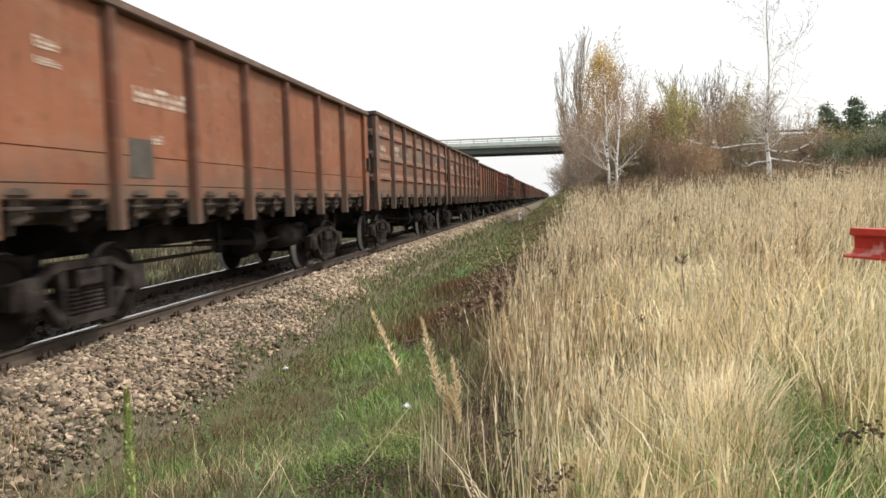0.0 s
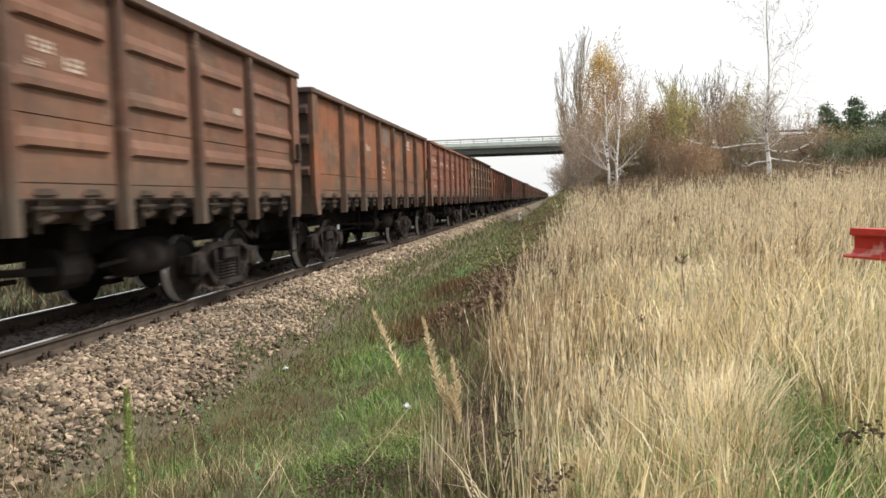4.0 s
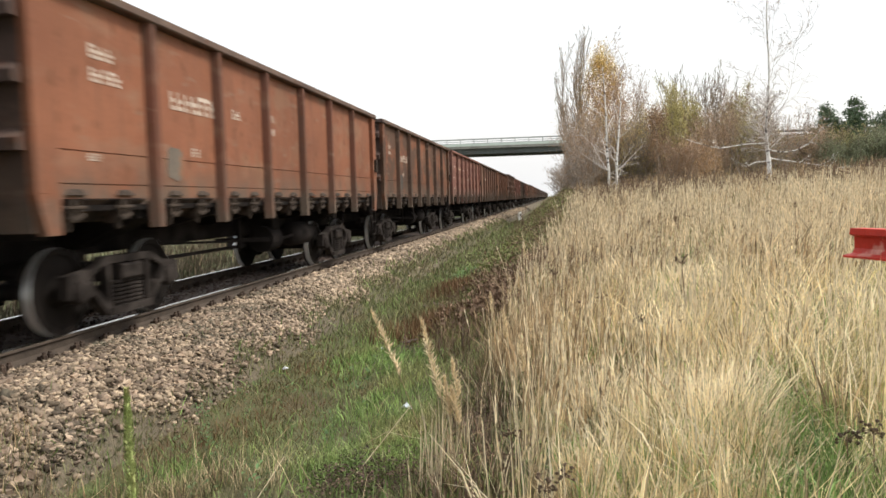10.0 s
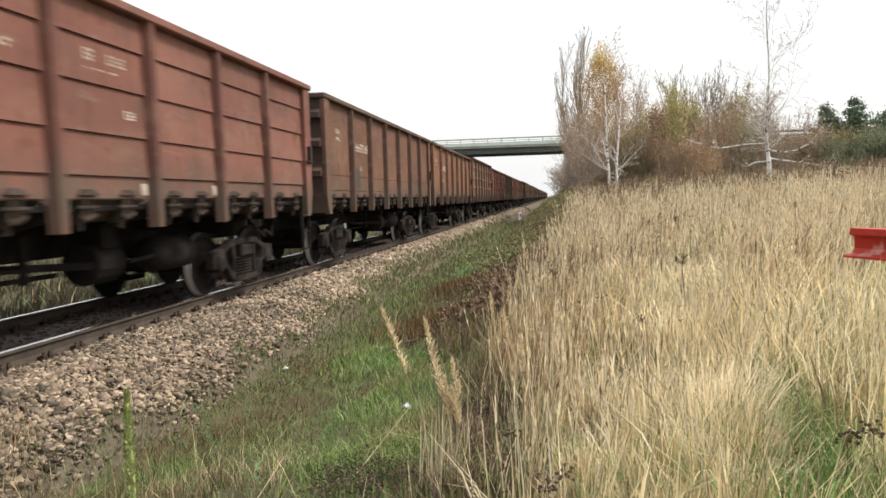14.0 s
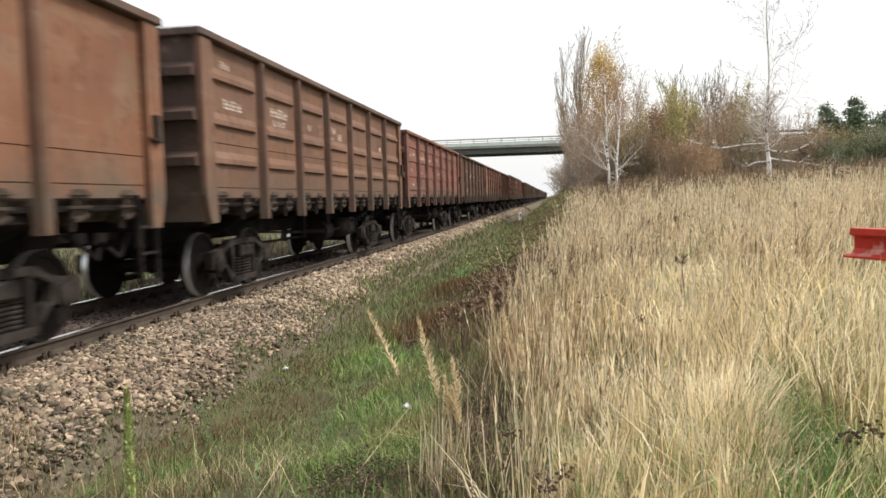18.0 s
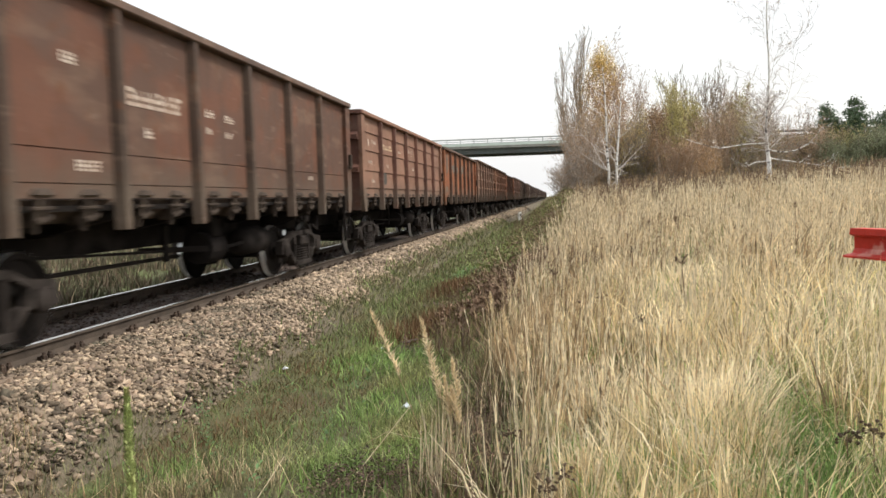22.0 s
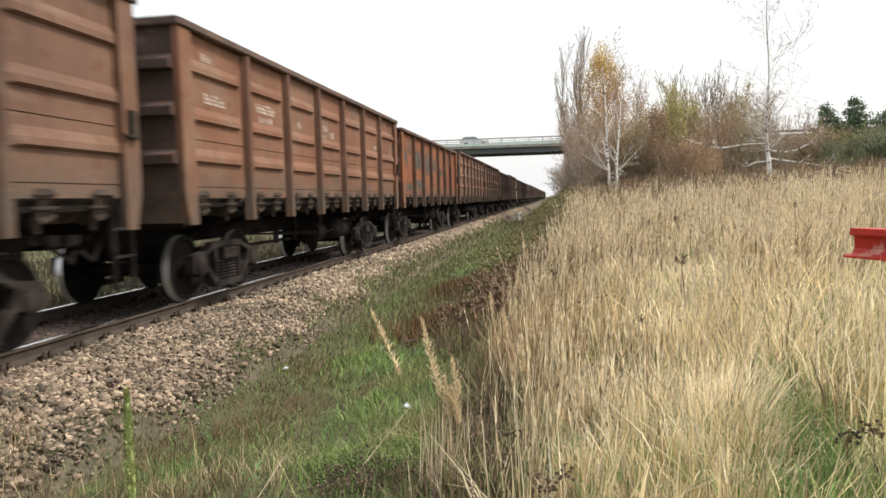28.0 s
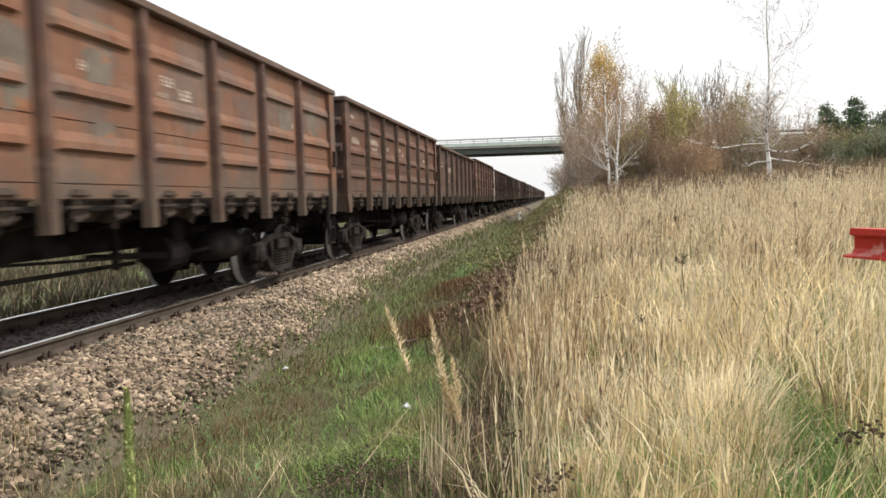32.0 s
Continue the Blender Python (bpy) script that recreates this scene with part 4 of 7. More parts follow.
for y in (BY0, BY0 + 8.8):
    part("fascia_beam", Shape().box(XL, XR, y, y + 0.2, 8.98, 9.36, 0.03).mesh("fascia_beam", M_FASCIA), bridge, "pale green fascia beam")
    for i in range(24):
        part("railing_post", Shape().box(XL + 0.5 + i * 2 - 0.06, XL + 0.5 + i * 2 + 0.06, y + 0.04, y + 0.16, 9.36, 9.9).mesh("railing_post", M_RAILING), bridge)
    part("handrail", Shape().box(XL, XR, y + 0.02, y + 0.18, 9.9, 10.08, 0.02).mesh("handrail", M_RAILING), bridge)
    part("guard_rail", Shape().box(XL, XR, y + 0.07, y + 0.13, 9.62, 9.7).mesh("guard_rail", M_STEEL), bridge)
for x in (-17.5, 5.2):
    for y in (BY0 + 1.5, BY0 + 7.3):
        part("pier", Shape().turned("z", [(-1.5, 0.45), (7.1, 0.45)], 16, (x, y, 0)).mesh("pier", M_CONCRETE, True), bridge)
    part("pier_cap", Shape().box(x - 0.5, x + 0.5, BY0 + 0.5, BY0 + 8.3, 7.0, 7.84, 0.05).mesh("pier_cap", M_CONCRETE), bridge)
M_BANK = stuff("grassy_embankment", (0.085, 0.07, 0.045), (0.07, 0.065, 0.035), 0.5, 0.95, 0.6, (0.12, 0.09, 0.06), 0.2, fine=6)
for x0, x1, inner in ((-900, XL, 1), (XR, 900, -1)):
    prof = [(BY0 - 11, -1.2), (BY0 - 0.3, 8.9), (BY0 + 9.3, 8.9), (BY0 + 20, -1.2)]
    n = len(prof)
    e0, e1 = (0, 12) if inner > 0 else (-12, 0)
    v = []
    for x, e in ((x0, 0 if inner > 0 else e0), (x1, e1 if inner > 0 else 0)):
        for y, z in prof:
            v.append((x + (e if z < 0 else 0), y, z))
    thing("embankment", mesh_of("embankment", v, [(0, 1, n + 1, n), (1, 2, n + 2, n + 1), (2, 3, n + 3, n + 2), (3, 2, 1, 0), (n, n + 1, n + 2, n + 3)], M_BANK),
          "grassy road embankment beside the bridge", "embankment", kind="structure")
    thing("road", Shape().box(x0, x1, BY0 + 1.2, BY0 + 7.8, 8.8, 9.08).mesh("road", M_ASPHALT), "asphalt road on the embankment", "road", kind="structure")
    thing("crash_barrier", Shape().box(x0, x1, BY0 + 0.3, BY0 + 0.38, 9.35, 9.65).mesh("crash_barrier", M_GIRDER), "steel crash barrier along the road", "barrier", kind="structure")


def car(paint_c, label, wagon_back):
    """A car seen from its side, heading along +x."""
    coat = stuff("car_paint", paint_c, tuple(c * 1.08 for c in paint_c), 2, 0.35, 0.0, spec=0.5)
    glass, tyre = stuff("car_glass", (0.16, 0.17, 0.18), (0.2, 0.21, 0.22), 2, 0.1, 0, spec=0.6), stuff("car_tyre", (0.02, 0.02, 0.02), (0.03, 0.03, 0.03), 9, 0.9, 0.1)
    c = tagged(new("car"), label, "car")
    low = [(-2.1, 0.3), (-2.15, 0.7), (-2.0, 0.92), (-1.2, 0.98), (0.9, 0.95), (1.75, 0.82), (2.1, 0.65), (2.12, 0.3)]
    top = [(-2.0, 0.9), (-1.75, 1.4), (-1.3, 1.48), (0.05, 1.46), (0.95, 0.94)] if wagon_back else [(-1.5, 0.95), (-0.9, 1.4), (-0.5, 1.45), (0.2, 1.43), (1.0, 0.94)]

    def solid(outline, w0, w1, name, material):
        n = len(outline)
        zmax = max(z for _, z in outline)
        v = [(x, -(w1 if z > 1.2 else w0), z) for x, z in outline] + [(x, (w1 if z > 1.2 else w0), z) for x, z in outline]
        s = Shape().add(v, [tuple(range(n)), tuple(range(2 * n - 1, n - 1, -1))] + [(i, (i + 1) % n, n + (i + 1) % n, n + i) for i in range(n)])
        return part(name, s.mesh(name, material), c)

    solid(low, 0.86, 0.86, "body", coat)
    solid(top, 0.8, 0.62, "cabin_windows", glass)
    solid([(x, z + 0.03) for x, z in top if z > 1.2] + [(x, z - 0.02) for x, z in reversed(top) if z > 1.2], 0.65, 0.65, "roof", coat)
    for x in (-1.3, 1.3):
        for y in (-0.78, 0.78):
            part("wheel", Shape().turned("y", [(-0.1, 0.2), (-0.1, 0.31), (0.1, 0.31), (0.1, 0.2)], 16, (x, y, 0.31)).mesh("wheel", tyre), c)
    return c


CAR_A = car((0.78, 0.79, 0.8), "silver hatchback driving over the road bridge", True)
CAR_B = car((0.7, 0.71, 0.72), "grey estate car driving over the road bridge", True)


# ---- trees and shrubs ----
def sticks(segs, sides=3):
    """Tapered twigs: arrays of p0, p1, r0, r1 made into prisms."""
    p0, p1 = np.array([s[0] for s in segs]), np.array([s[1] for s in segs])
    r0, r1 = np.array([s[2] for s in segs]), np.array([s[3] for s in segs])
    d = p1 - p0
    d /= np.linalg.norm(d, axis=1, keepdims=True) + 1e-9
    ref = np.where(np.abs(d[:, 2:3]) > 0.9, np.array([[1.0, 0, 0]]), np.array([[0, 0, 1.0]]))
    a = np.cross(d, ref)
    a /= np.linalg.norm(a, axis=1, keepdims=True)
    c = np.cross(d, a)
    ang = np.arange(sides) * 2 * np.pi / sides
    ring = a[:, None] * np.cos(ang)[None, :, None] + c[:, None] * np.sin(ang)[None, :, None]
    v = np.concatenate([p0[:, None] + ring * r0[:, None, None], p1[:, None] + ring * r1[:, None, None]], 1)
    i = np.arange(sides)
    j = (i + 1) % sides
    f = np.stack([i, j, j + sides, i + sides], -1)
    f = (f[None] + (np.arange(len(segs)) * 2 * sides)[:, None, None]).reshape(-1, 4)
    return v.reshape(-1, 3), f, np.full(len(f), 4)


def grow(rnd, base, way, length, radius, depth, out, leaves, spread=0.6, up=0.15, kids=5, bend=0.12, low=0.3, shrink=0.55, n=5, leaf_from=1, kids2=5, thin=0.004):
    """One limb and, along it, its side limbs."""
    p, d = Vector(base), Vector(way).normalized()
    pts = [p.copy()]
    for i in range(n):
        d = (d + Vector((rnd.gauss(0, bend), rnd.gauss(0, bend), rnd.gauss(0, bend) + up * 0.3))).normalized()
        p = p + d * (length / n)
        pts.append(p.copy())
    rad = [max(radius * (1 - 0.8 * i / n), thin) for i in range(n + 1)]
    for i in range(n):
        out.append((tuple(pts[i]), tuple(pts[i + 1]), rad[i], rad[i + 1]))
    if depth <= leaf_from:
        leaves += [tuple(q) for q in pts[1:]]
    if depth == 0:
        return
    for k in range(kids):
        f = low + (1 - low) * (k + rnd.random()) / kids
        i = min(int(f * n), n - 1)
        at = pts[i].lerp(pts[i + 1], f * n - i)
        t = (pts[i + 1] - pts[i]).normalized()
        side = Vector((rnd.gauss(0, 1), rnd.gauss(0, 1), rnd.gauss(0, 0.4))).normalized()
        side = (side - t * side.dot(t)).normalized()
        way2 = (t * (1 - spread) + side * spread + Vector((0, 0, up))).normalized()
        grow(rnd, at, way2, length * shrink * (1.15 - 0.55 * f) * rnd.uniform(0.7, 1.15), max(rad[i] * 0.5, 0.004), depth - 1, out, leaves, spread, up, kids2, bend * 1.3, 0.15, shrink, max(3, n - 2), leaf_from, max(2, kids2 - 1), thin)


def leaf_mesh(name, spots, per, jitter, size, material):
    """Small leaves round the given spots."""
    P = np.repeat(np.array(spots), per, axis=0)
    P = P + RNG.normal(0, jitter, P.shape)
    n = len(P)
    a, b_ = RNG.normal(size=(n, 3)), RNG.normal(size=(n, 3))
    a /= np.linalg.norm(a, axis=1, keepdims=True)
    b_ = np.cross(a, b_)
    b_ /= np.linalg.norm(b_, axis=1, keepdims=True)
    s = size * RNG.uniform(0.6, 1.3, (n, 1))
    v = np.stack([P - a * s, P + b_ * s * 0.5, P + a * s, P - b_ * s * 0.5], 1).reshape(-1, 3)
    return mesh_np(name, v, np.arange(4 * n).reshape(-1, 4), np.full(n, 4), material)


M_BIRCH = stuff("birch_bark", (0.74, 0.72, 0.69), (0.82, 0.8, 0.77), 3, 0.8, 0.2, (0.14, 0.12, 0.11), 5.0, (0.55, 0.62), stretch=(1, 1, 1.6))
M_BIRCHTWIG = stuff("pale_birch_twigs", (0.74, 0.69, 0.65), (0.6, 0.54, 0.5), 3, 0.85, 0)
M_BARK = stuff("grey_bark", (0.16, 0.13, 0.105), (0.22, 0.18, 0.15), 3, 0.9, 0.2)
M_POPLAR = stuff("pale_grey_bark", (0.3, 0.25, 0.19), (0.235, 0.19, 0.14), 2, 0.9, 0, island=0.2, spec=0.1)
# twig browns are lightened so that their colour carries the distance haze
M_TWIG = stuff("brown_twigs", (0.36, 0.31, 0.262), (0.455, 0.4, 0.35), 2, 0.9, 0, island=0.25, spec=0.1)
M_TWIGRED = stuff("reddish_twigs", (0.42, 0.315, 0.24), (0.48, 0.37, 0.28), 2, 0.9, 0, island=0.25, spec=0.1)
M_YELLOW = stuff("yellow_autumn_leaves", (0.76, 0.61, 0.24), (0.64, 0.45, 0.2), 0.6, 0.7, 0, island=0.3, sheer=0.35)
M_OCHRE = stuff("ochre_leaves", (0.53, 0.35, 0.18), (0.46, 0.3, 0.17), 0.8, 0.75, 0, island=0.3, sheer=0.3)
M_RUSSET = stuff("russet_leaves", (0.44, 0.29, 0.18), (0.37, 0.25, 0.16), 0.8, 0.75, 0, island=0.3, sheer=0.25)
M_OLIVELEAF = stuff("olive_leaves", (0.42, 0.38, 0.17), (0.5, 0.44, 0.19), 0.8, 0.75, 0, island=0.35, sheer=0.2)
M_PINE = stuff("pine_needles", (0.075, 0.12, 0.065), (0.11, 0.16, 0.085), 1.0, 0.7, 0, island=0.4)
M_BUSHGREEN = stuff("dull_green_leaves", (0.205, 0.23, 0.135), (0.26, 0.275, 0.175), 1.0, 0.75, 0, island=0.4, sheer=0.2)


def tree(name, x, y, height, label, category, seed, trunk_m, twig_m, leaf_m=None, radius=0.12, depth=3, kids=9, spread=0.55, up=0.2, low=0.25, shrink=0.5, leaf=(3, 0.15, 0.06), stems=1, flare=0.0, bend=0.08, group="", lean=(0, 0), leaf_top=None, n=9, kids2=5, low_leaf=None, thin=0.011, thin_leaf=1.0, cone=None):
    rnd = random.Random(seed)
    z = float(ground_z(x, y)) - 0.05
    trunk, twigs, leaves = [], [], []
    for k in range(stems):
        a = rnd.uniform(0, 6.28)
        way = Vector((math.cos(a) * flare + lean[0], math.sin(a) * flare + lean[1], 1))
        base = Vector((rnd.gauss(0, 0.12 * (stems > 1) * stems ** 0.5), rnd.gauss(0, 0.12 * (stems > 1) * stems ** 0.5), 0))
        o = []
        grow(rnd, base, way, height * rnd.uniform(0.75 if stems > 1 else 1, 1.0), radius, depth, o, leaves, spread, up, kids, bend, low, shrink, n, 1, kids2, thin)
        trunk += o[:n]
        twigs += o[n:]
    ob = thing(name, mesh_np("trunk", *sticks(trunk, 7), trunk_m, True), label, category, pose(x, y, z), group)
    if twigs:
        part("crown", mesh_np("crown", *sticks(twigs, 3), twig_m), ob, "bare twiggy crown")
    if leaf_m:
        if cone:
            leaves = [p for p in leaves if math.hypot(p[0], p[1]) < 0.25 + cone * max(0, height + 0.8 - p[2])]
            for k in range(760):
                u = rnd.random() ** 0.7
                a, r = rnd.uniform(0, 6.28), (0.2 + 2.3 * u) * math.sqrt(rnd.random())
                leaves.append((math.cos(a) * r, math.sin(a) * r, height + 0.5 - 6.5 * u))
        leaves = [p for p in leaves if rnd.random() < thin_leaf]
        high = [leaf_top is None or p[2] > leaf_top + rnd.gauss(0, 1.2) for p in leaves]
        spots = [p for p, k in zip(leaves, high) if k]
        if spots:
            part("foliage", leaf_mesh("foliage", spots, leaf[0], leaf[1], leaf[2], leaf_m), ob, "sparse autumn leaves")
        spots = [p for p, k in zip(leaves, high) if low_leaf and not k and p[2] > 1.0]
        if spots:
            part("foliage", leaf_mesh("foliage", spots, 4, leaf[1], leaf[2], low_leaf), ob, "russet withered leaves")
    return ob


def field_birch(x, y, height):
    """The bare birch in the field: a white trunk, long low limbs that sag and turn up, thin rising limbs above."""
    rnd = random.Random(3)
    trunk, limbs, none = [], [], []
    ob_z = float(ground_z(x, y)) - 0.05
    pts = [Vector((0.06 * math.sin(i * 1.1), 0.04 * math.cos(i * 1.7), height * i / 16)) for i in range(17)]
    for i in range(16):
        trunk.append((tuple(pts[i]), tuple(pts[i + 1]), 0.047 * (1 - i / 17) ** 0.7 + 0.007 + 0.08 * max(0, 1 - i / 4), 0.047 * (1 - (i + 1) / 17) ** 0.7 + 0.007 + 0.08 * max(0, 1 - (i + 1) / 4)))
    ob = thing("birch_tree", mesh_np("trunk", *sticks(trunk, 9), M_BIRCH, True), "bare white-barked birch standing in dry grass", "tree", pose(x, y, ob_z))
    for h, side, reach, rise, r in ((2.3, -1, 3.1, 0.2, 0.036), (1.58, -1, 1.35, 0.05, 0.022), (1.75, 1, 2.5, -0.55, 0.03), (2.1, 1, 1.9, 0.7, 0.034), (2.55, -1, 1.1, 0.05, 0.02)):
        segs, p = [], Vector((0, 0, h))
        for i in range(8):
            u = (i + 1) / 8
            q = Vector((side * reach * u, 0.5 * math.sin(u * 3 + h), h + 0.16 * math.sin(min(u * 5, math.pi)) * (side < 0) - 0.24 * math.sin(u * math.pi) * (side < 0 or rise > 0.5) + rise * (u ** 3 if rise > 0 else u)))
            segs.append((tuple(p), tuple(q), r * (1 - i / 9), r * (1 - (i + 1) / 9)))
            p = q
            if i > 2:
                grow(rnd, q, (side * 0.7, rnd.gauss(0, 0.4), rnd.uniform(-0.2, 0.6)), reach * 0.22, 0.009, 1, segs, none, 0.5, 0.2, 3, 0.15, 0.2, 0.6, 4, 0)
        part("limb", mesh_np("limb", *sticks(segs, 5), M_BIRCH, True), ob, "long sagging white limb")
    for k in range(26):
        h = 2.0 + (height - 2.8) * (k / 26) ** 1.1
        a = rnd.uniform(0, 6.28)
        segs = []
        long_one = 3.9 * (1 - 0.6 * k / 26) * rnd.uniform(0.45, 1.1)
        grow(rnd, (0, 0, h), (math.cos(a) * 0.8, math.sin(a) * 0.8, 0.8), long_one, 0.015 * (1 - 0.6 * k / 26), 2, segs, none, 0.6, 0.1, 7, 0.14, 0.25, 0.36, 7, 0, 4, 0.0065)
        part("limb", mesh_np("limb", *sticks(segs, 3), M_BIRCHTWIG), ob)
    for k in range(64):
        a, h, segs = rnd.uniform(0, 6.28), rnd.uniform(1.9, 4.2), []
        grow(rnd, (0, 0, h), (math.cos(a), math.sin(a), 0.9), rnd.uniform(0.5, 1.2), 0.014, 1, segs, none, 0.6, 0.1, 5, 0.2, 0.2, 0.5, 5, 0, 3, 0.008)
        part("twig", mesh_np("twig", *sticks(segs, 3), M_BIRCHTWIG if k % 3 else M_TWIG), ob)
    return ob


field_birch(8.55, 32.0, 11.5)
tree("birch_tree", 3.45, 44.0, 8.2, "bare white birch before brown shrubs", "tree", 8, M_BIRCH, M_BIRCHTWIG, None, 0.085, 3, 16, 0.68, 0.12, 0.12, 0.3, bend=0.03, stems=2, flare=0.012, n=12, kids2=5, thin=0.007)
for i, (x, y, h) in enumerate(((2.0, 78, 14.6), (2.7, 80, 16.0), (3.2, 77, 15.0), (1.9, 79, 9.6), (2.5, 76, 12.0))):
    tree("poplar_tree", x, y, h, "tall narrow bare poplar beside the road bridge", "tree", 20 + i, M_POPLAR, M_POPLAR, M_OCHRE, 0.13, 2, 34, 0.4, 0.36, 0.05, 0.3, (1, 0.2, 0.055), bend=0.06, group="poplars by the bridge", n=12, kids2=8, thin=0.015, thin_leaf=0.35)
tree("birch_tree", 4.15, 66.0, 12.7, "slender birch with a crown of yellow autumn leaves", "tree", 31, M_BARK, M_TWIGRED, M_YELLOW, 0.13, 3, 40, 0.62, 0.16, 0.1, 0.36, (11, 0.32, 0.07), bend=0.02, leaf_top=10.2, n=10, kids2=5, low_leaf=M_OCHRE, thin=0.013, cone=0.42)
tree("birch_tree", 5.6, 70.0, 11.0, "slender birch losing its reddish leaves", "tree", 32, M_BARK, M_TWIGRED, M_RUSSET, 0.11, 3, 24, 0.5, 0.35, 0.1, 0.33, (1, 0.25, 0.05), bend=0.03, n=10, kids2=5, thin=0.014)
for i, (x, y, h, lm) in enumerate(((8.1, 52.0, 6.7, M_OLIVELEAF), (7.4, 54.0, 6.6, M_RUSSET), (9.2, 55.0, 6.8, M_OLIVELEAF), (10.8, 57.0, 8.2, None), (12.6, 58.0, 7.6, None), (9.4, 60.0, 10.2, None), (10.4, 58.5, 8.8, None), (12.1, 59.0, 8.6, None), (11.8, 60.0, 8.4, None), (13.6, 60.0, 7.2, M_OLIVELEAF))):
    tree("young_tree", x, y, h, "slim autumn tree with yellowing leaves before the embankment" if lm else "slim bare tree with fine upright twigs before the embankment", "tree", 300 + i, M_TWIG, M_POPLAR, lm, 0.05, 3, 12, 0.42, 0.35, 0.12, 0.38, (2, 0.2, 0.06), stems=3, flare=0.14, bend=0.06, group="young trees before the embankment", n=9, kids2=5, thin=0.01)
for i, (x, y, h) in enumerate(((6.7, 68.0, 9.6), (5.2, 63.0, 9.2), (7.6, 71.0, 8.8), (3.2, 70.0, 9.0))):
    tree("birch_tree", x, y, h, "slender birch losing its reddish leaves", "tree", 330 + i, M_BARK, M_TWIGRED, M_RUSSET, 0.09, 3, 22, 0.48, 0.35, 0.08, 0.33, (1, 0.25, 0.05), bend=0.04, n=10, kids2=5, thin=0.013)
shr = random.Random(4)
for i in range(46):
    u = i / 45
    x, y = 2.6 + 21 * u + shr.uniform(-0.8, 0.8), 60 + 3 * u + shr.uniform(-8, 10)
    h = shr.uniform(4.6, 7.0)
    if 0.22 < u < 0.62:
        h += shr.uniform(-0.3, 0.9)
    if u > 0.58:
        h *= 0.62
    leafy = shr.choice((M_RUSSET, M_OLIVELEAF, None)) if not 0.15 < u < 0.4 else shr.choice((M_OLIVELEAF, M_YELLOW, M_RUSSET))
    tree("shrub", x, y, h, "tangled bare brown shrub with a few withered leaves", "shrub", 100 + i, M_TWIG, shr.choice((M_TWIG, M_TWIGRED, M_POPLAR)), leafy, 0.035, 2, 11, 0.5, 0.3, 0.1, 0.42, (2, 0.25, 0.045), stems=9, flare=0.34, bend=0.12, group="shrubs before the embankment", n=7, kids2=6, thin=0.0115)
for i, (x, y, h, lm) in enumerate(((7.7, 50.0, 3.6, M_RUSSET), (8.8, 50.5, 3.9, M_RUSSET), (9.6, 51.0, 3.2, M_OCHRE), (3.6, 60.0, 6.2, M_OCHRE), (5.0, 60.5, 6.6, M_RUSSET), (6.2, 61.0, 6.0, M_OCHRE))):
    tree("shrub", x, y, h, "shrub still holding its russet leaves", "shrub", 400 + i, M_TWIG, M_TWIGRED, lm, 0.035, 2, 11, 0.5, 0.3, 0.05, 0.42, (2, 0.28, 0.05), stems=8, flare=0.3, bend=0.12, group="shrubs before the embankment", n=6, kids2=6, thin=0.0115)
for i in range(14):
    x, y = 1.3 + 0.46 * i + shr.uniform(-0.3, 0.3), 72 + shr.uniform(-6, 10)
    tree("shrub", x, y, shr.uniform(3.0, 4.6), "dense dark leafless thicket at the edge of the cutting", "shrub", 200 + i, M_TWIG, M_TWIG, M_RUSSET, 0.03, 2, 10, 0.5, 0.25, 0.05, 0.5, (1, 0.2, 0.05), stems=13, flare=0.45, bend=0.12, group="shrubs before the embankment", n=5, thin=0.016)


def conifer(x, y, top_z, reach, seed):
    """A pine: uneven whorls of limbs, each with tufts of needles along it, and gaps between the whorls."""
    rnd = random.Random(seed)
    z = float(ground_z(x, y)) - 0.05
    h = top_z - z
    ob = thing("pine_tree", mesh_np("trunk", *sticks([((0, 0, 0), (0.05, 0, h * 0.5), 0.13, 0.08), ((0.05, 0, h * 0.5), (0, 0, h), 0.08, 0.015)], 7), M_BARK, True),
               "dark green pine above the dry grass", "tree", pose(x, y, z), "pines beyond the field")
    segs, spots, level = [], [(0, 0, h - 0.1), (0, 0, h)], 0.8
    while level < h - 0.15:
        size = reach * (1 - (level / h) ** 1.8) + 0.22
        turn = rnd.uniform(0, 6.28)
        for k in range(rnd.randint(5, 7)):
            a = turn + k * 1.05 + rnd.gauss(0, 0.2)
            l = size * rnd.uniform(0.4, 1.25)
            p0, p1 = Vector((0, 0, level)), Vector((math.cos(a) * l, math.sin(a) * l, level + l * rnd.uniform(0.12, 0.5)))
            segs.append((tuple(p0), tuple(p1), 0.03, 0.008))
            for j in range(int(3 + l * 7)):
                q = p0.lerp(p1, 0.3 + 0.7 * rnd.random())
                spots.append(tuple(q + Vector((rnd.gauss(0, 0.1), rnd.gauss(0, 0.1), rnd.gauss(0.05, 0.06)))))
        level += rnd.uniform(0.38, 0.62)
    part("branchwork", mesh_np("branchwork", *sticks(segs, 4), M_BARK), ob)
    part("foliage", leaf_mesh("foliage", spots, 13, 0.13, 0.08, M_PINE), ob, "dark green needle tufts")
    return ob


